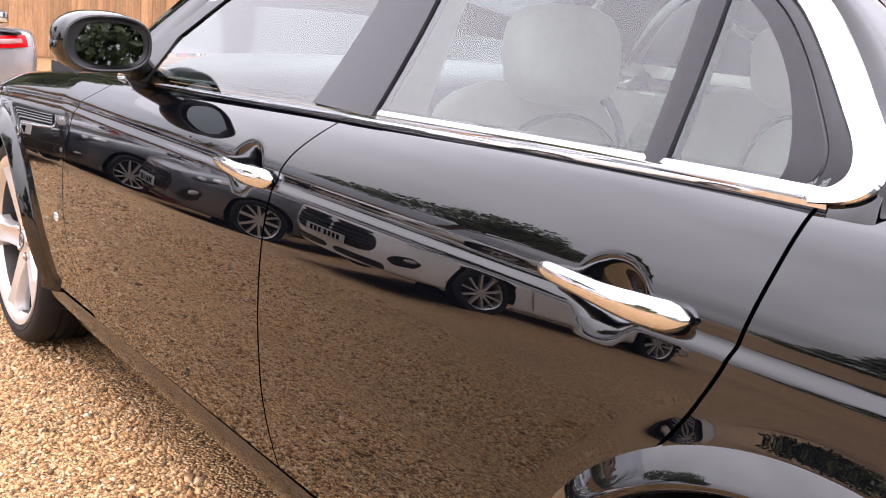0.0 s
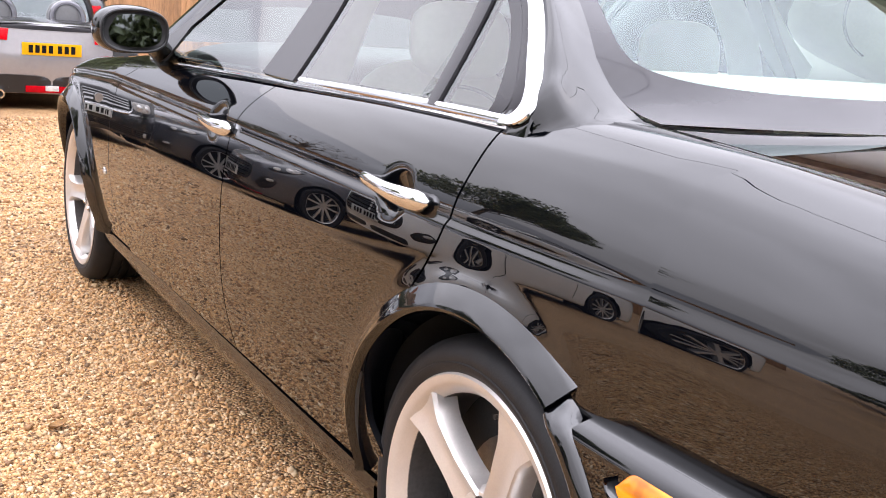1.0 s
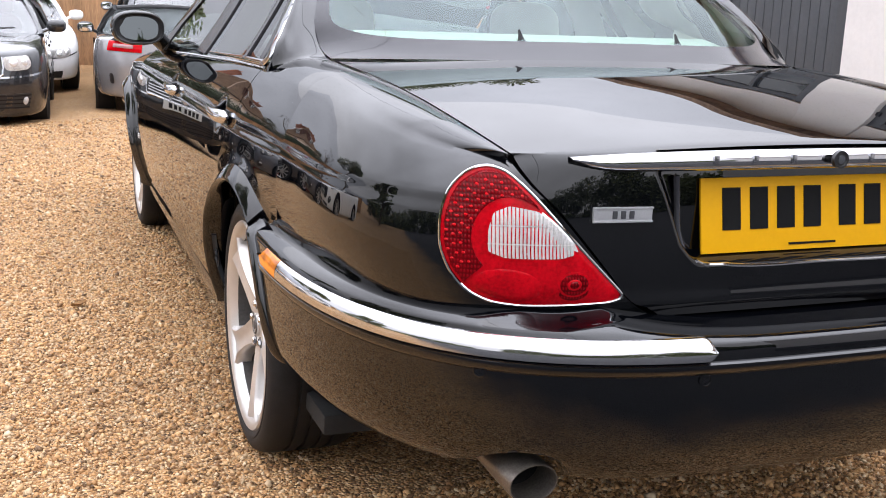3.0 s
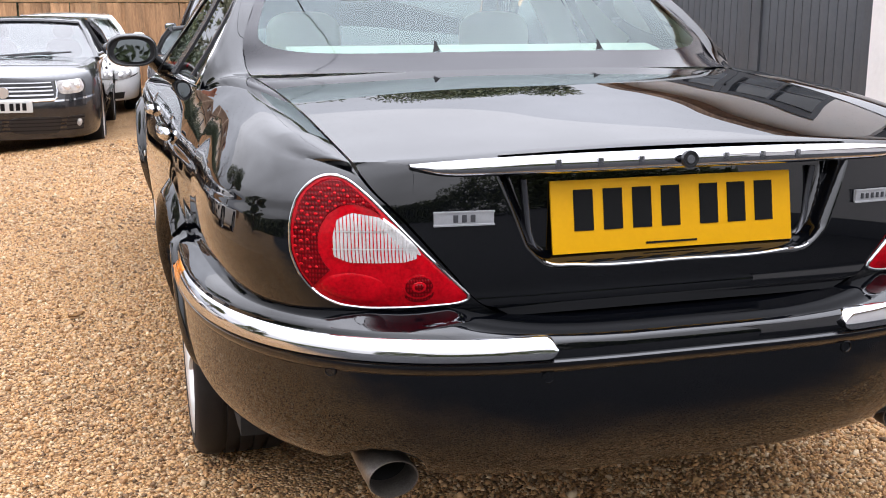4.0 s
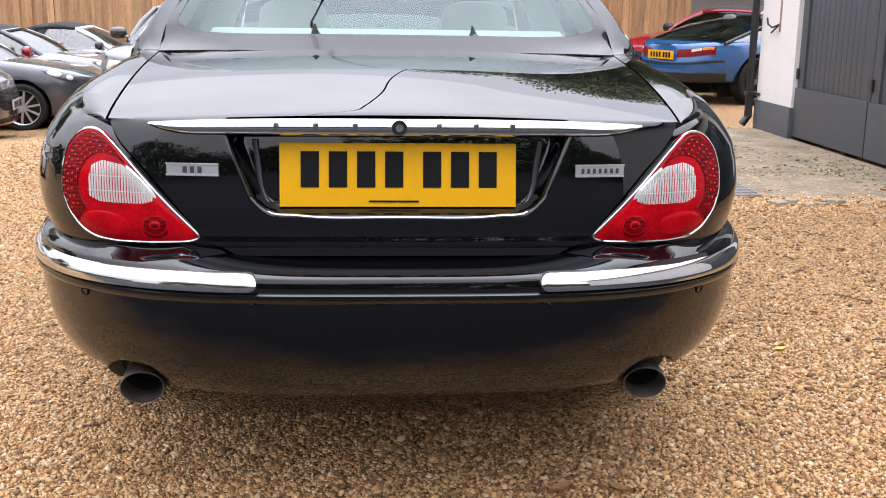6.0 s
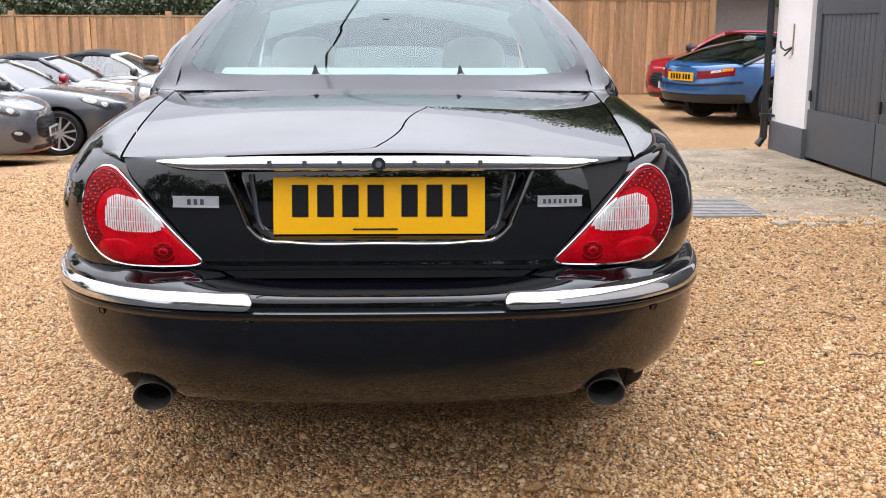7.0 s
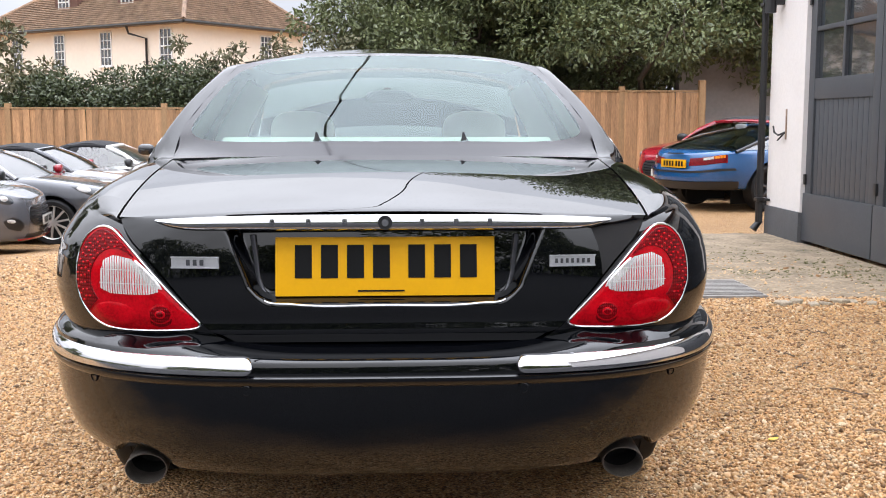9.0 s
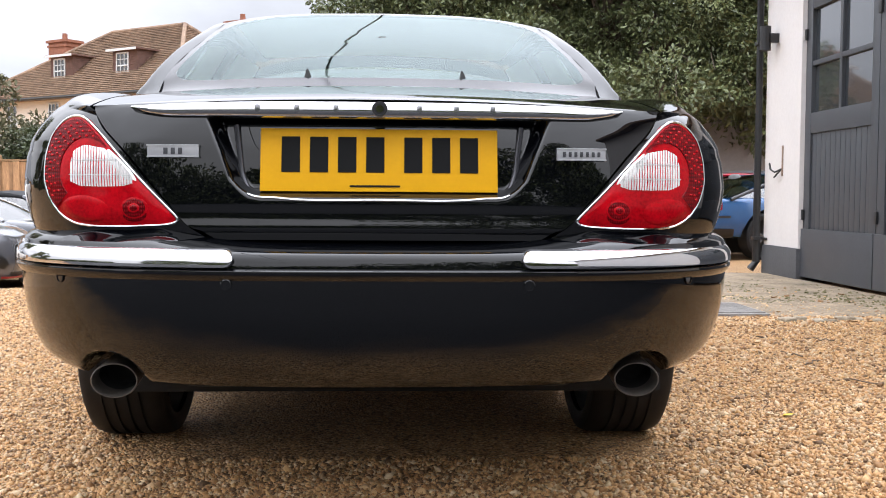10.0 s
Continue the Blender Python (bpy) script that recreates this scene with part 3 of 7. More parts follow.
for y in np.linspace(1.545, 2.92, 40):
    i = np.argmin(np.abs(rim_a[:, 1] - y))
    xe, ze = np.interp(y, rim_a[:, 1], -rim_a[:, 0]), np.interp(y, rim_a[:, 1], rim_a[:, 2])
    u = np.linspace(-1, 1, 41)
    roof_rows.append(np.stack([u * xe, y + 0.07 * (1 - u**2) * max(0.0, 1 - (y - 1.545) / 0.4), ze + (0.040 + 0.02 * min(1.0, (y - 1.545) / 0.4)) * (1 - np.abs(u) ** 2.4)], -1))
foot_line = [p for p in rim_b[: int(np.argmin(rim_b[:40, 1])) + 1] if p[1] < 1.196] + [strip[-1][j] for j in (6, 5, 4, 3, 2, 1, 0)]
foot_rows = [[p + (0.003, 0, 0.001), p + (0.001, 0, -0.004), (p + w) / 2 + (0.002, 0, -0.001), w + (0.006, 0, -0.006)] for p, w in ((p, side(np.array(p[1] - 0.004), np.array(1.012)) * (-1, 1, 1)) for p in foot_line)]
foot_piece = sheet(foot_rows)
part("roof", joined(sheet(roof_rows), pillar_piece, mirrored(pillar_piece), foot_piece, mirrored(foot_piece)), PAINT, saloon)


def screen_outline(k=96, cu=0.0, cv=0.53, hu=0.955, hv=0.430, n=6.5):
    out = []
    for i in range(k):
        a = 2 * math.pi * i / k
        c, s = math.cos(a), math.sin(a)
        out.append((cu + hu * math.copysign(abs(c) ** (2 / n), c), cv + hv * math.copysign(abs(s) ** (2 / n), s)))
    return out


inner = screen_outline()
outer = []
for u, v in inner:
    du, dv = u, v - 0.53
    t = min(1.0 / max(abs(du), 1e-6), (0.47 if dv > 0 else 0.53) / max(abs(dv), 1e-6))
    outer.append((du * t, 0.53 + dv * t))
part("rear_screen", facing(sheet([[rear_screen(u * r, 0.53 + (v - 0.53) * r) for u, v in inner] for r in (0.02, 0.2, 0.4, 0.6, 0.75, 0.88, 0.95, 1.0)], close=True), (0, 2, 0.5)), REAR_GLASS, saloon)
part("screen_border", sheet([[rear_screen(a[0] + (b[0] - a[0]) * r, a[1] + (b[1] - a[1]) * r) for a, b in zip(inner, outer)] for r in (0, 0.25, 0.5, 0.75, 1.0)], close=True), FRIT, saloon)


def pane_point(y, z):
    t = (z - 1.0) / 0.385
    return (-(0.846 - 0.238 * t - 0.012 * math.sin(math.pi * min(max(t, 0), 1))), y, z)


top_of_pane = curve(rim_b[::-1, 1][np.argsort(rim_b[::-1, 1])], rim_b[::-1, 2][np.argsort(rim_b[::-1, 1])])
belt = lambda y: float(lifted(np.array(y), np.array(1.03)))


def pane(y0, y1, lean=0.0):
    """Glass between two uprights, from the belt to the roof rail."""
    rows = []
    for s in np.linspace(0, 1, 24):
        y = y0 + (y1 - y0) * s
        lo, hi = belt(y) + 0.005, max(belt(y) + 0.01, float(top_of_pane(y)) - 0.012)
        rows.append([pane_point(y, lo + (hi - lo) * t) for t in np.linspace(0, 1, 12)])
    return sheet(rows)


def upright(y0, w0, y1, w1, out=0.006):
    """A black window pillar that leans from the belt to the rail."""
    rows = []
    for t in np.linspace(0, 1, 10):
        z0 = belt(y0) + 0.014
        yb = y0 + (y1 - y0) * t
        z = z0 + (float(top_of_pane(yb)) - z0) * t
        w = w0 + (w1 - w0) * t
        p = np.array(pane_point(yb, z))
        rows.append([p + (0.02, -w / 2, 0), p + (-out, -w / 2, 0), p + (-out - 0.002, 0, 0), p + (-out, w / 2, 0), p + (0.02, w / 2, 0)])
    return sheet(rows)


for turned in (LEFT, RIGHT):
    t2 = (lambda p: p) if turned is LEFT else mirrored
    part("quarter_glass", facing(t2(pane(1.20, 1.50)), (0, 2, 1.0)), SIDE_GLASS, saloon)
    part("rear_door_glass", facing(t2(pane(1.44, 2.16)), (0, 2, 1.0)), SIDE_GLASS, saloon)
    part("front_door_glass", facing(t2(pane(2.16, 3.2)), (0, 2, 1.0)), SIDE_GLASS, saloon)
    corner = []
    for y in np.linspace(2.45, 3.16, 40):
        hi = max(belt(y) + 0.010, float(top_of_pane(y)) - 0.006)
        lo = belt(y) + 0.004 if y > 3.02 else max(belt(y) + 0.004, hi - 0.02 - 0.07 * (y - 2.45))
        corner.append([np.array(pane_point(y, lo + (hi - lo) * s)) - (o, 0, 0) for s, o in ((0, -0.002), (0, 0.006), (0.5, 0.007), (1, 0.006), (1, -0.002))])
    part("window_corner", t2(sheet(corner)), TRIM, saloon, "matt black corner panel behind the door mirror")
    part("window_pillar", t2(upright(2.16, 0.20, 2.18, 0.15)), GLOSS_TRIM, saloon)
    part("window_divider", t2(upright(1.437, 0.036, 1.508, 0.046)), GLOSS_TRIM, saloon)
    ys = np.linspace(1.192, 3.29, 60)
    strip_path = [side(np.array(y), np.array(1.03)) * (-1, 1, 1) + (0.003, 0, 0.006) for y in ys]
    part("belt_trim", t2(sweep(strip_path, [(-0.010, -0.010), (-0.0125, -0.007), (-0.0125, 0.003), (-0.0110, 0.010), (-0.007, 0.015), (0.014, 0.017), (0.014, -0.010)])), CHROME, saloon)
    band = []
    for i, (p, q) in enumerate(zip(rim_b, rim_c)):
        along = rim_b[min(i + 2, len(rim_b) - 1)] - rim_b[max(i - 2, 0)]
        out = np.cross(along, q - p)
        out = out / np.linalg.norm(out) * (-1 if out[0] > 0 else 1)
        band.append([p * 0.75 + q * 0.25 - out * 0.008, p + out * 0.0035, p * 0.95 + q * 0.05 + out * 0.0062, (p + q) / 2 + out * 0.0072, p * 0.05 + q * 0.95 + out * 0.0062, q + out * 0.0045, q - out * 0.012])
    part("window_surround", t2(sheet(band)), CHROME, saloon)
    inside = path3([(-0.826, 1.262, 1.030), (-0.814, 1.256, 1.055), (-0.802, 1.263, 1.073), (-0.766, 1.297, 1.126), (-0.740, 1.332, 1.165), (-0.710, 1.39, 1.213), (-0.691, 1.444, 1.246), (-0.665, 1.515, 1.290)], 40)
    last = int(np.argmin(np.abs(rim_c[:90, 1] - 1.53)))
    frame_edge = path3([tuple(rim_c[int(round(j))]) for j in np.linspace(0, last, 12)], 40)
    seal = [[a + (0.004, 0, 0), a * 0.9 + b * 0.1 + (0.0005, 0, 0), a * 0.62 + b * 0.38 + (0.0005, 0, 0), a * 0.58 + b * 0.42 + (0.003, 0, 0), a * 0.55 + b * 0.45 + (0.0005, 0, 0), b + (0.002, 0, 0)] for a, b in zip(frame_edge, inside)]
    part("window_seal", t2(sheet(seal)), GLOSS_TRIM, saloon)
    top = []
    for a in rim_c[last - 2:118]:
        d = np.array((-0.35, 0, -0.94)) * 0.022
        top.append([a + (0.006, 0, 0), a + (0.001, 0, 0), a + d * 0.5 + (0.002, 0, 0), a + d + (0.006, 0, 0)])
    part("window_seal", t2(sheet(top)), GLOSS_TRIM, saloon)

ws = []
for v in np.linspace(0, 1, 12):
    u = np.linspace(-1, 1, 25)
    ws.append(np.stack([u * (0.60 * (1 - v) + 0.745 * v), 2.90 + 0.62 * v + 0.18 * (1 - u**2), 1.352 + 0.058 * (1 - u**2) * (1 - v) - 0.345 * v + 0.02 * np.sin(math.pi * v)], -1))
part("windscreen", facing(sheet(ws), (0, 2, 0.5)), SIDE_GLASS, saloon)
bn = []
for s in np.linspace(0, 1, 40):
    u = np.linspace(-1, 1, 41)
    y = 3.45 + 1.5 * s
    top = side(np.full(2, y), np.array([1.055, 1.055]))[0]
    bn.append(np.stack([u * top[0], y + 0.10 * (1 - u**2) * (1 - s), top[2] + 0.055 * (1 - u**2) * (1 - 0.4 * s) + 0.014 * np.exp(-((np.abs(u) - 0.55) / 0.12) ** 2)], -1))
part("bonnet", sheet(bn), PAINT, saloon)

# sill, floor and inner shell
for sgn in (1, -1):
    sl = [[(sgn * x, y, z) for y in np.linspace(1.46, 3.78, 30)] for x, z in ((0.80, 0.205), (0.845, 0.210), (0.864, 0.228), (0.872, 0.252), (0.874, 0.275), (0.870, 0.288), (0.84, 0.294))]
    part("sill", sheet(sl) if sgn < 0 else flip(sheet(sl)), PAINT, saloon)
    part("inner_side", sheet([[(sgn * 0.775, y, z) for y in np.linspace(0.5, 4.1, 30)] for z in (0.76, 0.94)]), DARK, saloon)
    part("inner_side", sheet([[(sgn * 0.835, y, z) for y in np.linspace(1.56, 3.68, 20)] for z in (0.24, 0.94)]), DARK, saloon)
    for yc in (REAR_Y, FRONT_Y):
        a = np.linspace(8, 168, 30)
        liner = [[(sgn * x, yc + 0.402 * math.cos(radians(q)), HUB_Z + 0.402 * math.sin(radians(q))) for q in a] for x in (0.56, 0.862)]
        part("wheel_well", joined(sheet(liner), sheet([[(sgn * 0.56, yc + r * math.cos(radians(q)), HUB_Z + r * math.sin(radians(q))) for q in a] for r in (0.05, 0.405)])), DARK, saloon)
part("floor_pan", box((1.60, 3.9, 0.05), (0, 2.55, 0.24), 0.01), DARK, saloon)
part("boot_floor", box((0.95, 0.60, 0.05), (0, 0.45, 0.42), 0.01), DARK, saloon)
part("boot_inner", joined(box((1.20, 0.02, 0.30), (0, 0.10, 0.80)), box((1.05, 0.5, 0.02), (0, 0.4, 0.93))), DARK, saloon)


# barrel shade put into a darker grey; cap ring and emblem share it
BARREL = material("shaded_barrel_grey", (0.075, 0.070, 0.066), 0.5, 0.5, vary=0.3, scale=14)


# wheels: axle along x, outer face towards -x
def wheel(at, spin_deg=0.0, turned=False):
    k = 64
    rim = spin([(-0.098, 0.246), (-0.118, 0.259), (-0.124, 0.268), (-0.126, 0.280), (-0.120, 0.284), (-0.09, 0.280), (0.10, 0.280)], k)
    hub = spin([(-0.02, 0.09), (-0.075, 0.088), (-0.088, 0.078), (-0.092, 0.060), (-0.090, 0.036), (-0.090, 0.0)], 40)
    w = part("wheel", joined(rim, hub), ALLOY, saloon, "silver alloy wheel with five broad spokes")
    w.matrix_basis = pose(*at, 0, 0, 180 if turned else 0) @ pose(0, 0, 0, spin_deg)
    tyre = [(0.115, 0.278), (0.124, 0.295), (0.127, 0.312), (0.118, 0.332), (0.10, 0.341), (0.075, 0.3445)]
    for g in (0.055, 0.0185, -0.0185, -0.055):
        tyre += [(g + 0.006, 0.3445), (g + 0.005, 0.338), (g - 0.005, 0.338), (g - 0.006, 0.3445)]
    tyre += [(-0.075, 0.3445), (-0.10, 0.341), (-0.118, 0.332), (-0.1265, 0.316), (-0.1275, 0.308), (-0.1265, 0.302), (-0.1285, 0.3005), (-0.1285, 0.296), (-0.126, 0.291), (-0.122, 0.284), (-0.115, 0.278)]
    part("tyre", flip(spin(tyre, 96)), RUBBER, w)
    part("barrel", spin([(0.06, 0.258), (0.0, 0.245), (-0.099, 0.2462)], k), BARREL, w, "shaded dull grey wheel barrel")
    for i in range(5):
        rows = []
        for r in np.linspace(0.055, 0.272, 14):
            q = (r - 0.055) / 0.217
            wd = float(np.interp(q, [0, 0.35, 0.72, 1], [0.041, 0.032, 0.036, 0.070]))
            face = -0.090 - 0.030 * math.sin(q * 1.4)
            rows.append([(face + 0.045, -wd * 1.05, r), (face + 0.006, -wd, r), (face, -wd * 0.86, r), (face + 0.002, -wd * 0.66, r), (face + 0.008, -wd * 0.3, r), (face + 0.009, 0, r),
                         (face + 0.008, wd * 0.3, r), (face + 0.002, wd * 0.66, r), (face, wd * 0.86, r), (face + 0.006, wd, r), (face + 0.045, wd * 1.05, r)])
        v, f = sheet(rows)
        part("spoke", moved((v, f), pose(0, 0, 0, 72 * i)), ALLOY, w)
        # flat black disc on the hub stands for the shaded nut hole
        part("nut_hole_shade", moved(spin([(-0.0925, 0.0), (-0.0925, 0.0155), (-0.08, 0.0160)], 20), pose(0, 0, 0, 72 * i + 36) @ Matrix.Translation((0, 0, 0.057))), TRIM, w)
        part("wheel_nut", moved(spin([(-0.084, 0.0), (-0.099, 0.0), (-0.099, 0.0085), (-0.095, 0.0105), (-0.07, 0.0105)], 6), pose(0, 0, 0, 72 * i + 36) @ Matrix.Translation((0, 0, 0.057))), CHROME, w)
    cap = part("hub_cap", spin([(-0.098, 0.0), (-0.0985, 0.02), (-0.096, 0.030), (-0.088, 0.032)], 32), ALLOY, w)
    part("cap_ring", spin([(-0.0982, 0.021), (-0.1000, 0.022), (-0.1000, 0.025), (-0.0975, 0.026)], 32), BARREL, cap)
    part("cap_emblem", spin([(-0.1000, 0.0), (-0.1000, 0.011), (-0.0982, 0.0125)], 24), BARREL, cap)
    part("brake_disc", joined(spin([(-0.02, 0.07), (-0.022, 0.165), (-0.01, 0.165), (-0.01, 0.07)], 40), spin([(-0.05, 0.0), (-0.05, 0.085), (-0.01, 0.09)], 32)), DISC, w)
    # black disc added for the shaded space behind the spokes
    part("wheel_shade_disc", spin([(-0.012, 0.06), (-0.012, 0.248)], 40), DARK, w)
    part("valve", moved(spin([(-0.115, 0.0), (-0.115, 0.004), (-0.09, 0.004)], 8), Matrix.Translation((0, 0.06, 0.232))), TRIM, w)
    return w


wheel((-0.765, REAR_Y, HUB_Z), 24)
wheel((-0.765, FRONT_Y, HUB_Z), 50)
wheel((0.765, REAR_Y, HUB_Z), 10, True)
wheel((0.765, FRONT_Y, HUB_Z), 33, True)


# lamps, trim and fittings of the saloon
def tube(points, radii, k=14):
    """A tube with an oval section (across, up) for each point, closed at both ends."""
    pts = [Vector(p) for p in points]
    rings = []
    for i, p in enumerate(pts):
        d = (pts[min(i + 1, len(pts) - 1)] - pts[max(i - 1, 0)]).normalized()
        s = d.cross(Vector((0, 0, 1))).normalized()
        u = s.cross(d)
        rings.append([p + s * radii[i][0] * math.cos(q) + u * radii[i][1] * math.sin(q) for q in np.linspace(0, 2 * math.pi, k, endpoint=False)])
    v, f = sheet(rings, close=True)
    n = len(pts)
    return v, f + [tuple(range(k)), tuple(reversed(range((n - 1) * k, n * k)))]


def blob(size, power=2.6, k=28, m=None):
    """A rounded box-like body."""
    rows = []
    for a in np.linspace(-math.pi / 2, math.pi / 2, k // 2):
        row = []
        for b in np.linspace(0, 2 * math.pi, k, endpoint=False):
            f = lambda c: math.copysign(abs(c) ** (2 / power), c)
            row.append((size[0] * f(math.cos(a)) * f(math.cos(b)), size[1] * f(math.cos(a)) * f(math.sin(b)), size[2] * f(math.sin(a))))
        rows.append(row)
    p = sheet(rows, close=True)
    return moved(p, m) if m is not None else p


def handle(yf, yr, z):
    n = 22
    pts, rad = [], []
    for i in range(n):
        t = i / (n - 1)
        y = yf + (yr - yf) * t
        base = float(side(np.array(y), np.array(z))[0])
        out = 0.013 + 0.020 * math.sin(math.pi * min(1, t * 1.02)) ** 0.7
        zz = z + 0.010 * math.sin(math.pi * t) * (0.5 - t) - 0.004 * t
        r = float(np.interp(t, [0, 0.03, 0.1, 0.3, 0.5, 0.72, 0.9, 0.97, 1], [0.003, 0.009, 0.0125, 0.0135, 0.015, 0.019, 0.0195, 0.014, 0.004]))
        pts.append((-(base + out - 0.006), y, zz))
        rad.append((0.55 * r + 0.003, r))
    return tube(pts, rad)


for turned in (LEFT, RIGHT):
    t2 = (lambda p: p) if turned is LEFT else mirrored
    part("door_handle", t2(handle(1.535, 1.286, 0.884)), CHROME, saloon, "chrome pull handle")
    part("door_handle", t2(handle(2.505, 2.265, 0.872)), CHROME, saloon, "chrome pull handle")
    mc = (-0.972, 3.03, 1.060)
    part("mirror_housing", t2(joined(blob((0.108, 0.070, 0.072), 2.5, 32, pose(mc[0], mc[1] + 0.032, mc[2], 0, 0, 4)), tube([(-0.90, 3.06, 1.03), (-0.86, 3.08, 0.99), (-0.83, 3.10, 0.965)], [(0.05, 0.03), (0.05, 0.028), (0.06, 0.03)]))), PAINT, saloon)
    bezel = [(mc[0] + 0.097 * math.copysign(abs(math.cos(q)) ** 0.75, math.cos(q)), mc[1] - 0.046, mc[2] + 0.061 * math.copysign(abs(math.sin(q)) ** 0.75, math.sin(q))) for q in np.linspace(0, 2 * math.pi, 48, endpoint=False)]
    face = [[(mc[0] + r * (p[0] - mc[0]), mc[1] - 0.052 - 0.13 * r * (p[0] - mc[0]) + 0.08 * r * (p[2] - mc[2]), mc[2] + r * (p[2] - mc[2])) for p in bezel] for r in (0.02, 0.5, 0.78)]
    rim = [[(mc[0] + r * (p[0] - mc[0]), mc[1] - 0.047 + dy, mc[2] + r * (p[2] - mc[2])) for p in bezel] for r, dy in ((0.985, 0), (0.90, 0.004), (0.82, 0.005), (0.02, 0.005))]
    part("mirror_bezel", t2(joined(sheet(rim, close=True), sweep(bezel, disc_section(0.005, 8), closed=True, up=(0, 1, 0)))), TRIM, saloon)
    part("mirror_glass", t2(sheet(face, close=True)), DIM_MIRROR, saloon)
    part("side_repeater", t2(blob((0.006, 0.020, 0.014), 2.2, 20, pose(-0.937, 3.50, 0.552))), CLEAR_LENS, saloon)

# rear bumper trim
def bumper_line(y_or_x, kind):
    """The angle round the bumper at a flank y or a tail x."""
    z = 0.632
    if kind == "y":
        q = ((BUMP_C - y_or_x) / (BUMP_C - float(bumper_y(z)))) ** (BUMP_N / 2)
        return math.asin(min(1, q))
    return math.acos((y_or_x / float(bumper_w(z))) ** (BUMP_N / 2))


STRIP = ((-0.006, -1.0), (0.008, -0.98), (0.0130, -0.88), (0.0135, -0.5), (0.0115, 0.1), (0.0065, 0.6), (-0.001, 1.0), (-0.012, 1.12))
STEP = ((-0.006, -2.6), (0.004, -2.2), (0.0105, -1.75), (0.0125, -1.45), (0.0115, -1.22), (0.007, -1.04), (-0.006, -0.98))


def bumper_strip(t0, t1, nose0, nose1, section=STRIP):
    """A bright strip round the bumper; nose0 and nose1 are the lengths over which its ends round off."""
    ts = t0 + (t1 - t0) * (1 - np.cos(np.linspace(0, math.pi, 160))) / 2
    pts = [around(0.632, t) for t in ts]
    run = np.r_[0, np.cumsum([np.linalg.norm(b - a) for a, b in zip(pts[:-1], pts[1:])])]
    rows = []
    for t, p, r in zip(ts, pts, run):
        q = around(0.632, t + 0.002)
        d = (q - p) / np.linalg.norm(q - p)
        nrm = np.array((-d[1], d[0], 0))
        if nrm @ (p - np.array((0.2, 0.6, 0.632))) < 0:
            nrm = -nrm
        ends = [min(1, d / w) for d, w in ((r, nose0), (run[-1] - r, nose1)) if w]
        h = 0.0195 * min([1, *(math.sqrt(1 - (1 - e) ** 2) for e in ends)]) + 0.0005
        rows.append([p * (-1, 1, 1) + nrm * (-1, 1, 1) * o + np.array((0, 0, dz * h)) for o, dz in section])
    return sheet(rows)


for t2 in ((lambda p: p), mirrored):
    part("bumper_trim", t2(bumper_strip(bumper_line(0.555, "y"), bumper_line(0.300, "x"), 0.0, 0.022)), CHROME, saloon, "chrome bumper strip")
    part("bumper_step", t2(bumper_strip(bumper_line(0.725, "y"), math.pi / 2 - 1e-7, 0.03, 0.0, STEP)), PAINT, saloon)
    part("side_marker", t2(bumper_strip(bumper_line(0.700, "y"), bumper_line(0.557, "y"), 0.024, 0.0)), AMBER, saloon, "amber side marker")

RAISED_GREY = material("lens_moulding_grey", (0.34, 0.33, 0.32), 0.3, 0.3, vary=0.2, scale=30)

# tail lamps
LAMP = [(0.640, 0.930), (0.606, 0.898), (0.545, 0.830), (0.48, 0.760), (0.430, 0.708), (0.46, 0.699), (0.55, 0.695), (0.63, 0.694), (0.68, 0.699), (0.713, 0.716), (0.734, 0.752), (0.743, 0.80), (0.741, 0.85), (0.728, 0.893), (0.707, 0.920), (0.685, 0.935), (0.66, 0.938)]


def ring_of(points, n):
    p = np.array([*points, points[0]], float)
    s = np.r_[0, np.cumsum(np.linalg.norm(np.diff(p, axis=0), axis=1))]
    q = np.linspace(0, s[-1], n, endpoint=False)
    out = np.stack([np.interp(q, s, p[:, 0]), np.interp(q, s, p[:, 1])], -1)
    for _ in range(2):
        out = (np.roll(out, 1, 0) + 2 * out + np.roll(out, -1, 0)) / 4
    return out


def on_tail(x, z, proud):
    w = float(half_width(CORNER) - flank_inset(CORNER, z))
    y = float(tail(np.array(x), np.array(z)))
    e = 0.004
    gx = (float(tail(np.array(x + e), np.array(z))) - float(tail(np.array(x - e), np.array(z)))) / (2 * e)
    n = Vector((-gx, 1, 0)).normalized() * -1
    tk = float(tuck(np.array(y), np.array(z))) * min(1, max(0, x / 0.6 - 0.6))
    return (x - tk + n.x * proud, y + n.y * proud, z)


def lens(points, proud, swell, n=64, c=None):
    b = ring_of(points, n)
    c = b.mean(0) if c is None else np.array(c)
    rows = []
    for r in (0.02, 0.25, 0.5, 0.7, 0.85, 0.95, 0.99, 1.0):
        rows.append([on_tail(*(c + (p - c) * r), proud + swell * (1 - r**6) - (0.012 if r == 1.0 else 0)) for p in b])
    return sheet(rows, close=True)


def oval(cx, cz, a, b, k=20, tilt=0.0):
    return [(cx + a * math.cos(q) * math.cos(tilt) - b * math.sin(q) * math.sin(tilt), cz + a * math.cos(q) * math.sin(tilt) + b * math.sin(q) * math.cos(tilt)) for q in np.linspace(0, 2 * math.pi, k, endpoint=False)]


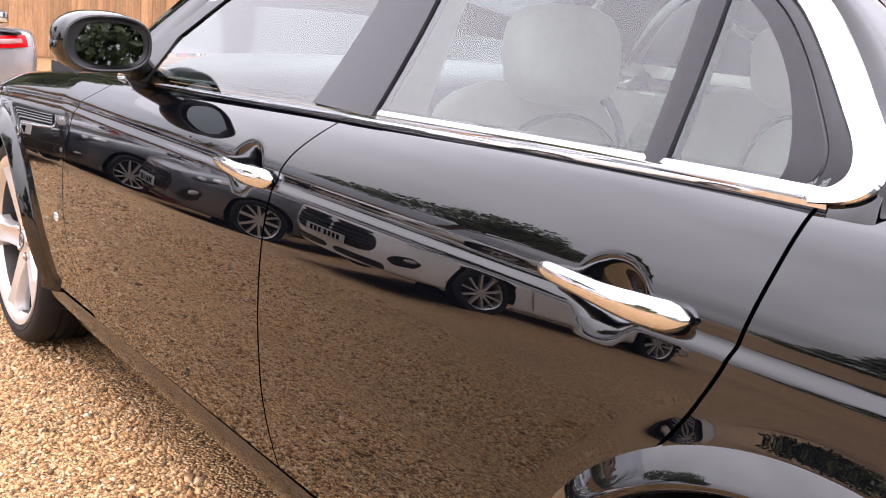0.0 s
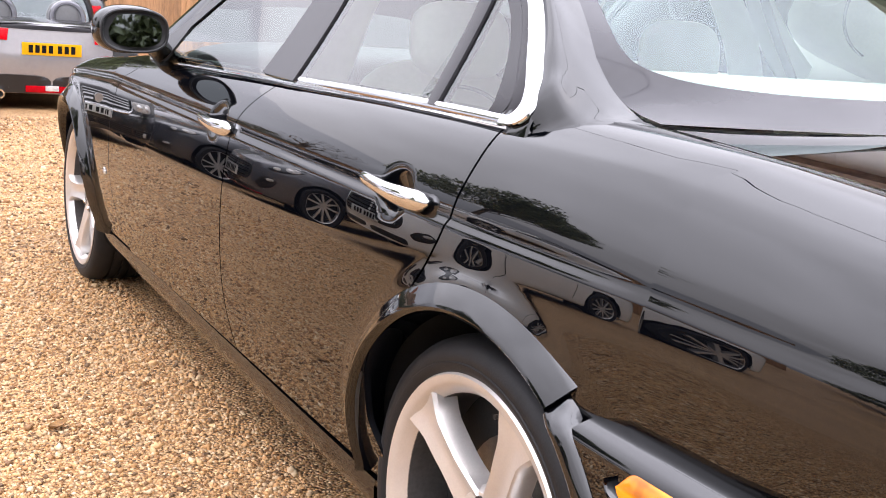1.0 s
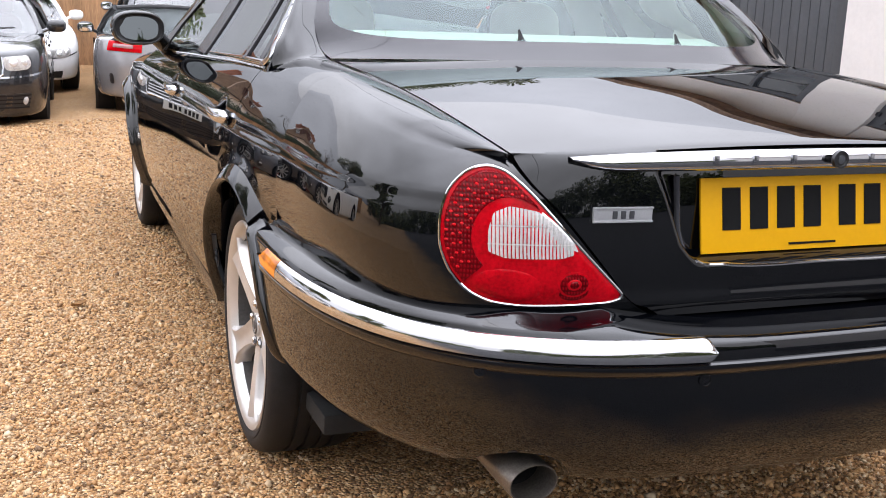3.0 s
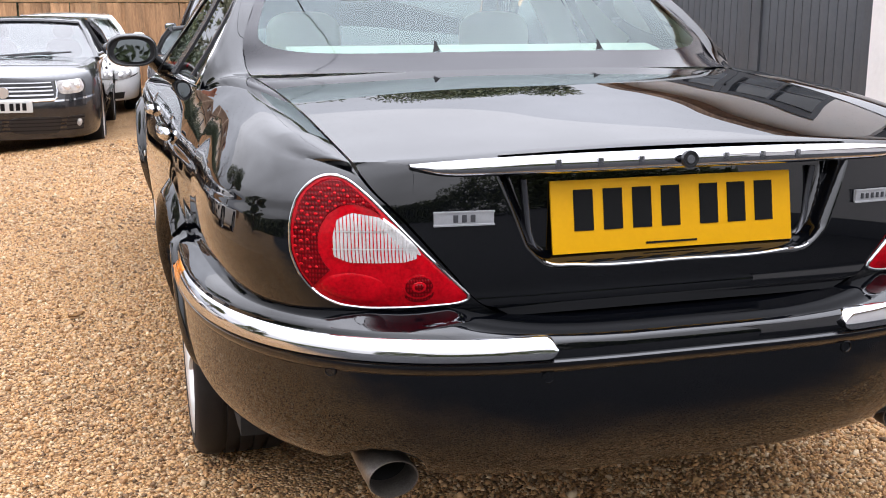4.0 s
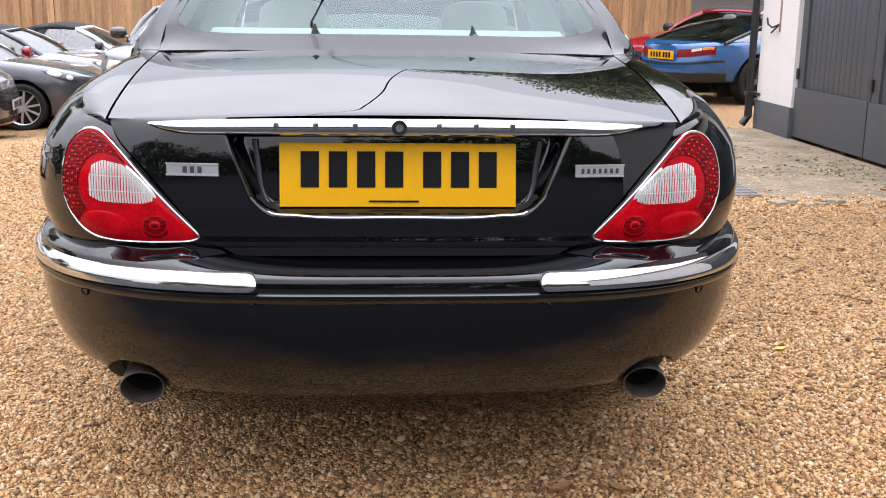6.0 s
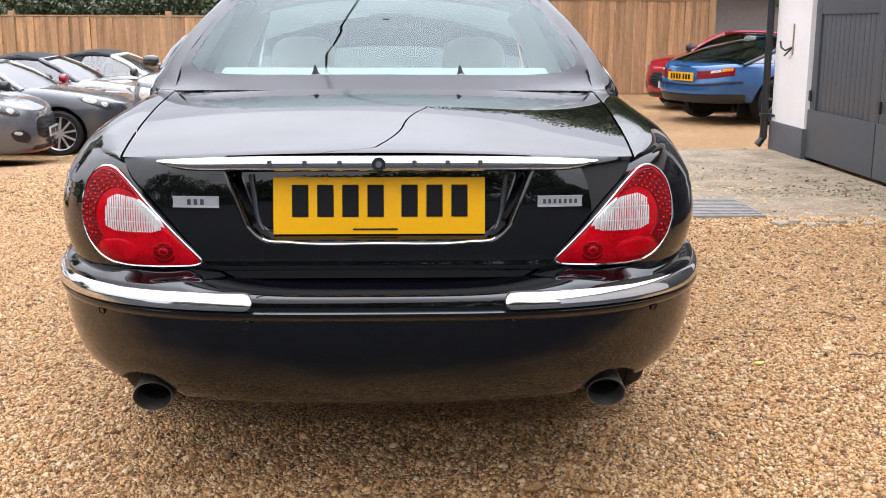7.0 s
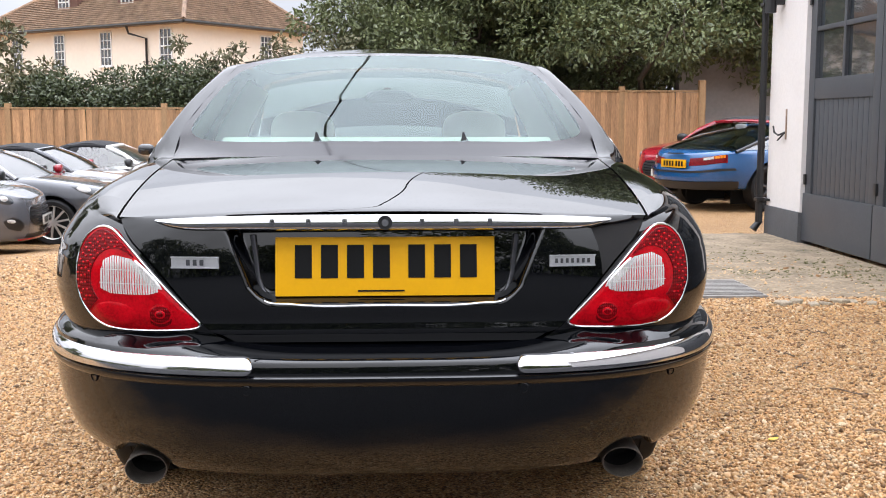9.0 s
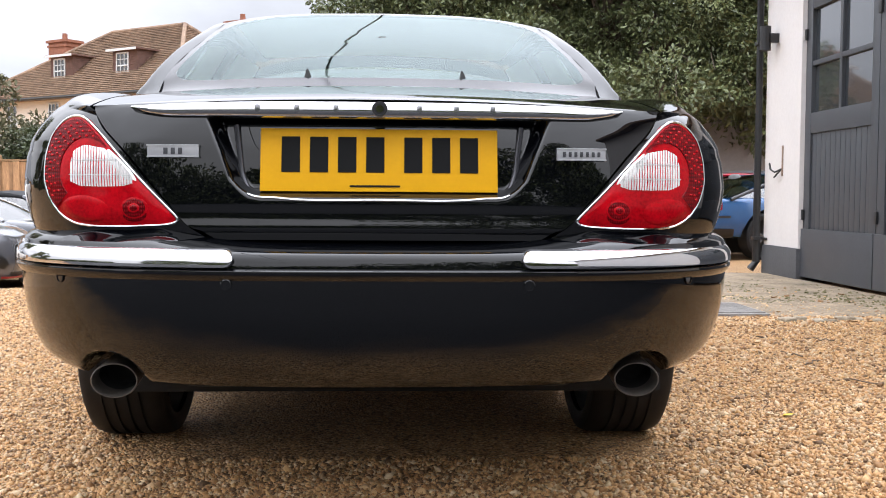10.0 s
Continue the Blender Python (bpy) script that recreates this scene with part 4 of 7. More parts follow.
def inside_lamp(x, z, gap=0.009):
    """Whether a point lies within the lamp's outline, clear of its edge."""
    p = ring_of(LAMP, 120)
    q = np.roll(p, -1, 0)
    cross = np.sum(((p[:, 1] > z) != (q[:, 1] > z)) & (x < (q[:, 0] - p[:, 0]) * (z - p[:, 1]) / (q[:, 1] - p[:, 1] + 1e-12) + p[:, 0]))
    return cross % 2 == 1 and np.min(np.hypot(p[:, 0] - x, p[:, 1] - z)) > gap


for t2 in (mirrored, (lambda p: p)):
    lamp = part("tail_lamp", t2(lens(LAMP, 0.003, 0.006)), RED_LENS, saloon, "red tail lamp with clear reversing lens")
    surround = [on_tail(*p, 0.003) for p in ring_of(LAMP, 90)]
    part("lamp_surround", t2(sweep(surround, disc_section(0.0032, 8), closed=True, up=(0, 1, 0))), CHROME, lamp, "chrome lamp surround")
    CLEAR_RING = [(0.590, 0.868), (0.640, 0.877), (0.668, 0.864), (0.680, 0.82), (0.678, 0.790), (0.65, 0.778), (0.60, 0.777), (0.545, 0.778), (0.516, 0.787), (0.528, 0.81), (0.56, 0.843)]
    clear = part("reversing_lens", t2(lens(CLEAR_RING, 0.0055, 0.003)), REFLECTOR, lamp, "clear ribbed reversing lens")
    ribs, ring = [], ring_of(CLEAR_RING, 120)
    mid = ring.mean(0)
    ring = mid + (ring - mid) * 0.91
    for x in np.arange(0.526, 0.676, 0.0062):
        cols = []
        for k in (-1, -0.5, 0, 0.5, 1):
            xk = x + 0.0029 * k
            z = [a[1] + (b[1] - a[1]) * (xk - a[0]) / (b[0] - a[0]) for a, b in zip(ring, np.roll(ring, -1, 0)) if (a[0] - xk) * (b[0] - xk) < 0]
            if len(z) >= 2:
                cols.append([on_tail(xk, zz, 0.0080 + 0.0022 * (1 - k * k)) for zz in np.linspace(min(z), max(z), 9)])
        if len(cols) == 5:
            ribs.append(sheet(np.array(cols).transpose(1, 0, 2)))
    part("lens_rib", t2(joined(*ribs)), REFLECTOR, clear)
    for z in (0.806, 0.838):
        xs = [a[0] + (b[0] - a[0]) * (z - a[1]) / (b[1] - a[1]) for a, b in zip(ring, np.roll(ring, -1, 0)) if (a[1] - z) * (b[1] - z) < 0]
        part("lens_bar", t2(sheet([[on_tail(x, z + 0.0009 * k, 0.0106) for k in (-1, 0, 1)] for x in np.linspace(min(xs), max(xs), 14)])), RAISED_GREY, clear)
    part("stop_lens", t2(lens(oval(0.641, 0.735, 0.062, 0.031, 20, 0.06), 0.0065, 0.004, 48)), RED_LENS, lamp)
    fog = part("fog_lens", t2(lens(oval(0.530, 0.735, 0.041, 0.030, 20, -0.2), 0.0065, 0.002, 36)), RED_DEEP, lamp)
    for k, (f, mat) in enumerate(((0.78, RED_LENS), (0.66, RED_DEEP), (0.34, RED_LENS), (0.22, RED_DEEP))):
        part("fog_ring", t2(lens(oval(0.530, 0.735, 0.041 * f, 0.030 * f, 20, -0.2), 0.0088 + 0.0012 * k, 0.0012, 32)), mat, fog)
    def held(cx, cz, gap):
        for k in np.linspace(1, 0.5, 40):
            p = (0.632 + (cx - 0.632) * k, 0.815 + (cz - 0.815) * k)
            if inside_lamp(*p, gap):
                return p
        return p
    arc = []
    for q in np.linspace(radians(-42), radians(132), 34):
        oc = held(0.632 + 0.115 * math.cos(q), 0.815 + 0.125 * math.sin(q), 0.006)
        ic = (0.632 + 0.062 * math.cos(q), 0.815 + 0.070 * math.sin(q))
        arc.append([on_tail(oc[0] + (ic[0] - oc[0]) * s, oc[1] + (ic[1] - oc[1]) * s, 0.0098 - (0.006 if s in (0, 1) else 0)) for s in (0, 0.06, 0.35, 0.65, 0.94, 1)])
    part("led_band", t2(sheet(arc)), RED_DEEP, lamp, "dark red led band")
    leds = []
    for row, off in enumerate((0.0, 0.0125, 0.025, 0.0375)):
        for q in np.linspace(radians(-30) + 0.05 * (row % 2), radians(128), 19 - 2 * row):
            cx, cz = 0.632 + (0.100 - off * 0.8) * math.cos(q), 0.815 + (0.108 - off * 0.85) * math.sin(q)
            if row == 3 and q < 0.2:
                continue
            if not inside_lamp(cx, cz):
                continue
            leds.append(lens(oval(cx, cz, 0.0040, 0.0034, 8), 0.0105, 0.0016, 8))
    part("led_lens", t2(joined(*leds)), RED_LED, lamp, "bright red led dots")

# boot lid fittings
bar = []
for x in np.linspace(-0.536, 0.536, 81):
    s = abs(x) / 0.536
    zt = 0.968 - 0.012 * s**3
    zb = 0.931 + 0.019 * np.clip((s - 0.80) / 0.20, 0, 1) ** 2.4
    row = []
    for q, o in ((0, -0.012), (0.02, 0.004), (0.15, 0.010), (0.35, 0.013), (0.6, 0.013), (0.85, 0.009), (0.98, 0.003), (1, -0.012)):
        z = zb + (zt - zb) * q
        row.append((x, float(tail(np.array(x), np.array(0.945))) - o - 0.002, z))
    bar.append(row)
finisher = part("boot_finisher", flip(sheet(bar)), CHROME, lid, "chrome boot finisher bar")
BRUSHED_DARK = material("satin_dark_bezel", (0.10, 0.10, 0.11), 0.2, 0.7, vary=0.1, scale=10)
BADGE = material("satin_silver_badge", (0.40, 0.40, 0.41), 0.30, 0.45, 0.3, vary=0.08, scale=40)
SCRIPT = material("dark_engraving", (0.05, 0.05, 0.055), 0.4, 0.3, vary=0.1)
RAISED = material("dull_raised_chrome", (0.40, 0.40, 0.42), 0.2, 1.0, vary=0.1)
for i, x in enumerate((-0.262, -0.178, -0.094, 0.086, 0.166, 0.245)):
    part("letter_mark", box((0.011, 0.004, 0.017), (x, float(tail(np.array(x), np.array(0.945))) - 0.0155, 0.951), 0.0015), RAISED, finisher)
part("roundel", moved(spin([(-0.003, 0.0), (-0.003, 0.012), (-0.0045, 0.013), (-0.0045, 0.0165), (0.004, 0.017)], 28, "y"), Matrix.Translation((0, -0.079, 0.951))), TRIM, finisher)
part("roundel_centre", moved(spin([(-0.005, 0.0), (-0.005, 0.008), (-0.002, 0.009)], 20, "y"), Matrix.Translation((0, -0.079, 0.951))), CHROME, finisher)
for x0, x1 in ((-0.498, -0.386), (0.386, 0.496)):
    xm = (x0 + x1) / 2
    ang = math.degrees(math.atan2(float(tail(np.array(x1), np.array(0.858))) - float(tail(np.array(x0), np.array(0.858))), x1 - x0))
    badge = part("badge", box((x1 - x0, 0.008, 0.025), (0, 0, 0), 0.003), BADGE, lid, "small silver badge plate")
    part("badge_rim", joined(*(box((x1 - x0 + 0.002, 0.005, 0.0035), (0, -0.0035, dz), 0.001) for dz in (-0.0120, 0.0120))), BADGE, badge)
    badge.matrix_basis = pose(xm, float(tail(np.array(xm), np.array(0.858))) - 0.004, 0.858, 0, 0, ang)
    for i in range(3 if x0 < 0 else 7):
        part("letter_mark", box((0.009 if x0 < 0 else 0.0065, 0.003, 0.014 if x0 < 0 else 0.011), ((-0.016 + i * 0.016) if x0 < 0 else (-0.039 + i * 0.013), -0.0045, 0), 0.001), SCRIPT, badge)

# number plate and its hollow's trim
plate = part("number_plate", box((0.520, 0.006, 0.140), (0, 0, 0), 0.002), YELLOW, lid, "yellow number plate")
plate.matrix_basis = pose(0, -0.028, 0.842, -10)
cx = -0.219
for i in range(7):
    if i == 4:
        cx += 0.022
    part("character_bar", box((0.040, 0.002, 0.079), (cx + 0.025, -0.0037, 0.012)), INK, plate)
    cx += 0.0615
part("maker_line", box((0.11, 0.002, 0.004), (-0.01, -0.0037, -0.058)), INK, plate)
u_trim = [(-0.302, 0, 0.784), (-0.285, 0, 0.768), (-0.22, 0, 0.7585), (0, 0, 0.755), (0.22, 0, 0.7585), (0.285, 0, 0.768), (0.302, 0, 0.784)]
u_path = [(x, float(tail(np.array(x), np.array(z))) - 0.002 + (0.02 if z > 0.77 else 0.004), z) for x, _, z in path3(u_trim, 70)]
part("plate_trim", sweep(u_path, disc_section(0.0036, 8), up=(0, 1, 0)), CHROME, lid, "thin bright line round the plate hollow")

bezel_path = path3([(-0.313, 0.004, 0.918), (-0.306, 0.006, 0.86), (-0.298, 0.004, 0.805), (-0.284, 0.000, 0.776), (-0.25, -0.003, 0.767), (0, -0.006, 0.7635), (0.25, -0.003, 0.767), (0.284, 0.000, 0.776), (0.298, 0.004, 0.805), (0.306, 0.006, 0.86), (0.313, 0.004, 0.918)], 90)
part("plate_bezel", sweep([(x, y - 0.024, z) for x, y, z in bezel_path], disc_section(0.0065, 10), up=(0, 1, 0)), BRUSHED_DARK, lid, "satin dark bezel round the number plate")

# exhausts and parking sensors
for sx in (-1, 1):
    tip = part("exhaust_tip", flip(spin([(0.06, 0.0425), (-0.085, 0.0435), (-0.0885, 0.0445), (-0.0885, 0.0462), (-0.085, 0.0472), (-0.03, 0.0465), (0.10, 0.042)], 36, "y")), STEEL, saloon, "sooty oval exhaust tip")
    tip.matrix_basis = pose(sx * 0.580, 0.045, 0.363, 3, 0, -sx * 3) @ Matrix.Diagonal((1.07, 1, 0.82, 1))
    part("bore", spin([(0.05, 0.0), (0.05, 0.0415), (-0.02, 0.0422)], 32, "y"), DARK, tip)
    for xs, zs in ((0.315, 0.578), (0.69, 0.585)):
        s = part("parking_sensor", flip(spin([(0.004, 0.0125), (-0.0025, 0.0125), (-0.003, 0.0105), (-0.001, 0.010), (-0.001, 0.0)], 24, "y")), PAINT, saloon)
        yb = float(bumper_tail(np.array(xs), np.array(zs)))
        an = math.degrees(math.atan2(float(bumper_tail(np.array(xs + 0.01), np.array(zs))) - float(bumper_tail(np.array(xs - 0.01), np.array(zs))), 0.02))
        s.matrix_basis = pose(sx * xs, yb, zs, 0, 0, sx * an)
part("silencer", joined(*(blob((0.14, 0.26, 0.055), 3.5, 24, pose(sx * 0.38, 0.42, 0.345)) for sx in (-1, 1)), box((0.7, 0.5, 0.02), (0, 0.42, 0.375), 0.005)), DARK, saloon)
for x in (-0.213, 0.240):
    p = rear_screen(x / 0.68, 0.118)
    part("screen_tab", tube([(p[0], p[1] - 0.004, p[2] - 0.012), (p[0] - 0.002, p[1] + 0.002, p[2] + 0.003), (p[0] - 0.004, p[1] + 0.010, p[2] + 0.020)], [(0.018, 0.003), (0.008, 0.003), (0.003, 0.002)], 10), DARK, saloon)
seam = [rear_screen(u, 0.0) for u in np.linspace(-1, 1, 61)]
part("screen_gutter", sheet([[(p[0], p[1] + dy, p[2] + dz) for p in seam] for dy, dz in ((-0.03, -0.014), (-0.004, -0.006), (0.02, -0.01))]), DARK, saloon)

# cabin
def seat(x, y, z, w, name, head_z):
    s = part(name, blob((w, 0.075, 0.30), 3.6, 28, pose(x, y, z, -14)), LEATHER, saloon, "cream leather seat")
    part("headrest", blob((0.138, 0.055, 0.098), 3.0, 26, pose(x, y - 0.05, head_z, -8)), LEATHER, s)
    part("cushion", blob((w, 0.26, 0.09), 3.6, 24, pose(x, y + 0.30, z - 0.30)), LEATHER, s)
    for d in (-0.05, 0.05):
        part("headrest_post", tube([(x + d, y - 0.05, head_z - 0.14), (x + d, y - 0.05, head_z - 0.06)], [(0.006, 0.006)] * 2, 8), CHROME, s)
    part("piping", sweep([(x + w * 0.8 * math.cos(q), y - 0.075 + 0.01 * math.sin(q), z + 0.20 * math.sin(q) + 0.04) for q in np.linspace(0, math.pi, 20)], disc_section(0.006, 6)), GREY_LEATHER, s)
    return s


for x in (-0.37, 0.37):
    seat(x, 2.17, 0.77, 0.25, "front_seat", 1.125)
    seat(x, 1.24, 0.68, 0.30, "rear_seat", 1.01)
part("parcel_shelf", moved(box((1.14, 0.25, 0.03), (0, 0, 0), 0.01), pose(0, 1.11, 1.092, 10)), CLOTH, saloon)
part("dashboard", blob((0.74, 0.22, 0.14), 4, 28, pose(0, 3.22, 0.90)), GREY_LEATHER, saloon)
part("headlining", sheet([[(u * 0.55, y, 1.405 + 0.035 * (1 - u * u)) for u in np.linspace(-1, 1, 15)] for y in np.linspace(1.62, 2.85, 12)]), CLOTH, saloon)
part("steering_wheel", moved(spin([(0.012 * math.cos(q), 0.185 + 0.015 * math.sin(q)) for q in np.linspace(0, 2 * math.pi, 10)], 36, "y"), pose(0.37, 2.84, 0.86, -22)), GREY_LEATHER, saloon)
for sx in (-1, 1):
    part("door_card", box((0.05, 1.6, 0.60), (sx * 0.79, 2.40, 0.68), 0.02), LEATHER, saloon)
    part("pillar_trim", tube([(sx * 0.745, 2.17, 0.95), (sx * 0.655, 2.17, 1.18), (sx * 0.565, 2.19, 1.33)], [(0.03, 0.07), (0.03, 0.06), (0.02, 0.05)], 12), CLOTH, saloon)
part("interior_mirror", blob((0.12, 0.02, 0.035), 3, 20, pose(0, 2.92, 1.30)), TRIM, saloon)

# ---- ground and surroundings, first forms ----
def gravel_material():
    m = bpy.data.materials.new("golden_gravel")
    m.use_nodes = True
    n, l = m.node_tree.nodes, m.node_tree.links
    p = n["Principled BSDF"]
    co = n.new("ShaderNodeTexCoord")
    v = n.new("ShaderNodeTexVoronoi")
    v.inputs["Scale"].default_value = 115
    l.new(co.outputs["Object"], v.inputs["Vector"])
    r = n.new("ShaderNodeValToRGB")
    e = r.color_ramp.elements
    e[0].position, e[0].color = 0.0, (0.090, 0.053, 0.028, 1)
    e[1].position, e[1].color = 1.0, (0.600, 0.434, 0.261, 1)
    for at, c in ((0.16, (0.230, 0.118, 0.052, 1)), (0.36, (0.400, 0.214, 0.087, 1)), (0.58, (0.500, 0.294, 0.135, 1)), (0.76, (0.370, 0.236, 0.120, 1)), (0.88, (0.540, 0.347, 0.183, 1))):
        q = e.new(at)
        q.color = c
    sep = n.new("ShaderNodeSeparateColor")
    l.new(v.outputs["Color"], sep.inputs[0])
    l.new(sep.outputs[0], r.inputs[0])
    big = n.new("ShaderNodeTexNoise")
    big.inputs["Scale"].default_value, big.inputs["Detail"].default_value = 0.9, 6
    l.new(co.outputs["Object"], big.inputs["Vector"])
    mr = n.new("ShaderNodeMapRange")
    mr.inputs["From Min"].default_value, mr.inputs["From Max"].default_value, mr.inputs["To Min"].default_value, mr.inputs["To Max"].default_value = 0.3, 0.7, 0.78, 1.12
    l.new(big.outputs["Fac"], mr.inputs[0])
    mul = n.new("ShaderNodeMix")
    mul.data_type, mul.blend_type = "RGBA", "MULTIPLY"
    mul.inputs["Factor"].default_value = 1.0
    l.new(r.outputs[0], mul.inputs["A"])
    l.new(mr.outputs[0], mul.inputs["B"])
    # stone edges darkened in the colour, as shade in the gaps between
    grit_shade = n.new("ShaderNodeMapRange")
    grit_shade.inputs["From Min"].default_value, grit_shade.inputs["From Max"].default_value, grit_shade.inputs["To Min"].default_value, grit_shade.inputs["To Max"].default_value = 0.25, 0.75, 1.25, 0.62
    l.new(v.outputs["Distance"], grit_shade.inputs[0])
    gap_shaded = n.new("ShaderNodeMix")
    gap_shaded.data_type, gap_shaded.blend_type = "RGBA", "MULTIPLY"
    gap_shaded.inputs["Factor"].default_value = 1.0
    l.new(mul.outputs["Result"], gap_shaded.inputs["A"])
    l.new(grit_shade.outputs[0], gap_shaded.inputs["B"])
    # unseen ground behind the car fades to an added dark tone, darkening bumper reflections
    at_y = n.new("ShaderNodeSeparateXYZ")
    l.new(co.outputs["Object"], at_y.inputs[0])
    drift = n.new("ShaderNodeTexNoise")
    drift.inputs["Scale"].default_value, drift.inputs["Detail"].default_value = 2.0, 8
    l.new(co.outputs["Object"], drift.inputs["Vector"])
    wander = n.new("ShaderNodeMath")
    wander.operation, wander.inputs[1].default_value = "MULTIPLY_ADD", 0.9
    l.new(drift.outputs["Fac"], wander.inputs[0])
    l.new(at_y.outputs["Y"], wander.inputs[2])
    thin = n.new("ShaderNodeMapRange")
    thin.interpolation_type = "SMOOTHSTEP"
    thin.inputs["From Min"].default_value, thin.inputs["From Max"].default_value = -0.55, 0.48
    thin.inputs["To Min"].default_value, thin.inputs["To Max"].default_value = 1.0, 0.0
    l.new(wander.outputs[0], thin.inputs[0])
    dark_ground = n.new("ShaderNodeMix")
    dark_ground.data_type = "RGBA"
    dark_ground.inputs["B"].default_value = (0.034, 0.034, 0.036, 1)
    l.new(thin.outputs[0], dark_ground.inputs["Factor"])
    l.new(gap_shaded.outputs["Result"], dark_ground.inputs["A"])
    l.new(dark_ground.outputs["Result"], p.inputs["Base Color"])
    p.inputs["Roughness"].default_value = 0.6
    p.inputs["Specular IOR Level"].default_value = 0.15
    b = n.new("ShaderNodeBump")
    b.invert = True
    b.inputs["Strength"].default_value, b.inputs["Distance"].default_value = 1.0, 0.011
    l.new(v.outputs["Distance"], b.inputs["Height"])
    l.new(b.outputs[0], p.inputs["Normal"])
    return m


GRAVEL = gravel_material()


def smooth(t):
    t = np.clip(t, 0, 1)
    return t * t * (3 - 2 * t)


def fall(x, y):
    """The yard is level round the garage and dips towards the far row of cars."""
    hollow = 0.14 * np.exp(-((x - 0.3) ** 2 + (y - 12.6) ** 2) / 2.2)
    return -0.42 * smooth((-x - 0.3) / 4.5) * smooth((y - 5) / 7) - 0.05 * smooth((y - 5) / 8) - hollow


gx = np.unique(np.concatenate([[-400, -150, -60], np.linspace(-30, 30, 81), [60, 150, 400]]))
gy = np.unique(np.concatenate([[-400, -150, -60], np.linspace(-30, 30, 81), [60, 150, 400]]))
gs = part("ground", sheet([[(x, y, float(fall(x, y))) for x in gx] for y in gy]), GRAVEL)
tagged(gs, "golden pea gravel yard darkened out of view behind the car", "ground", kind="structure")

BOARD = material("fence_board", (0.34, 0.185, 0.088), 0.75, vary=0.5, scale=5, bump=0.3, bump_scale=50, stretch=(3, 3, 0.25))
_n, _l = BOARD.node_tree.nodes, BOARD.node_tree.links
_info, _far, _tone, _hue = _n.new("ShaderNodeObjectInfo"), _n.new("ShaderNodeMath"), _n.new("ShaderNodeMapRange"), _n.new("ShaderNodeHueSaturation")
_far.operation, _far.inputs[1].default_value = "MULTIPLY", 40.0
_tone.inputs["To Min"].default_value, _tone.inputs["To Max"].default_value = 0.72, 1.25
_ramp = _n["Color Ramp"]
_l.new(_info.outputs["Random"], _far.inputs[0])
_l.new(_far.outputs[0], _n["Mapping"].inputs["Location"])
_l.new(_info.outputs["Random"], _tone.inputs[0])
_l.new(_tone.outputs[0], _hue.inputs["Value"])
_l.new(_ramp.outputs[0], _hue.inputs["Color"])
_l.new(_hue.outputs[0], _n["Principled BSDF"].inputs["Base Color"])
POST = material("fence_post", (0.281, 0.164, 0.078), 0.8, vary=0.3, scale=6, bump=0.3, bump_scale=50, stretch=(2, 2, 0.3))
DOOR_GREY = material("dark_grey_door_paint", (0.049, 0.0535, 0.061), 0.45, vary=0.15, scale=4, bump=0.06, bump_scale=90)
PLINTH = material("grey_plinth_paint", (0.0663, 0.0686, 0.0741), 0.6, vary=0.2, scale=5, bump=0.15, bump_scale=40)
WALL_WHITE = material("white_wall_paint", (0.64, 0.615, 0.60), 0.75, vary=0.05, scale=3, bump=0.2, bump_scale=30)
CONCRETE = material("weathered_mossy_concrete", (0.17, 0.135, 0.082), 0.85, vary=0.55, scale=3.4, bump=0.6, bump_scale=60, second=(0.36, 0.275, 0.185))
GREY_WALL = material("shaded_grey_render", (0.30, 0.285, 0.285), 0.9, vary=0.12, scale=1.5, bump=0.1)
CREAM = material("cream_house_render", (0.70, 0.625, 0.54), 0.85, vary=0.05, scale=0.6, bump=0.1)
IRON = material("black_iron", (0.012, 0.012, 0.013), 0.4, vary=0.2, scale=20)
GALV = material("galvanised_cover", (0.25, 0.235, 0.22), 0.6, 0.2, vary=0.35, scale=14, bump=0.1)
LEAF = material("dark_evergreen_leaf", (0.058, 0.085, 0.034), 0.42, vary=0.65, scale=3.0, second=(0.205, 0.235, 0.095))
LAUREL = material("laurel_leaf", (0.030, 0.046, 0.018), 0.4, vary=0.55, scale=3, second=(0.085, 0.105, 0.040))
OLIVE = material("olive_shrub_leaf", (0.086, 0.0946, 0.043), 0.6, vary=0.5, scale=3, second=(0.172, 0.155, 0.0774))
RUSSET = material("russet_dry_leaf", (0.189, 0.086, 0.043), 0.7, vary=0.4, scale=4)
BARK = material("bark", (0.10, 0.075, 0.055), 0.9, vary=0.4, scale=8, bump=0.5, bump_scale=40)
TILE = material("clay_roof_tile", (0.20, 0.115, 0.076), 0.85, vary=0.6, scale=2.2, bump=0.3, bump_scale=20, second=(0.40, 0.275, 0.185))
HUNG = material("hung_tile", (0.125, 0.0663, 0.0507), 0.85, vary=0.3, scale=5, bump=0.2)
BRICK = material("orange_brick", (0.25, 0.10, 0.06), 0.85, vary=0.35, scale=6, bump=0.2)
SASH = material("white_sash_paint", (0.624, 0.624, 0.616), 0.4, vary=0.04, scale=10)
PANE = material("dark_window_pane", (0.03, 0.035, 0.04), 0.05, 0.0, 1.0, vary=0.2, scale=1)


def structure(name, piece, mat, label, category):
    return tagged(part(name, piece, mat), label, category, kind="structure")


# ---- garage along the yard, its front at x = 3.9 ----
GX = 3.9
garage = thing("garage", "white garage with dark grey boarded double doors", "garage", kind="structure")
part("pier", box((0.5, 0.92, 3.1), (GX + 0.25, 7.96, 1.85), 0.01), WALL_WHITE, garage)
part("plinth", box((0.52, 0.93, 0.30), (GX + 0.245, 7.96, 0.15), 0.006), PLINTH, garage)
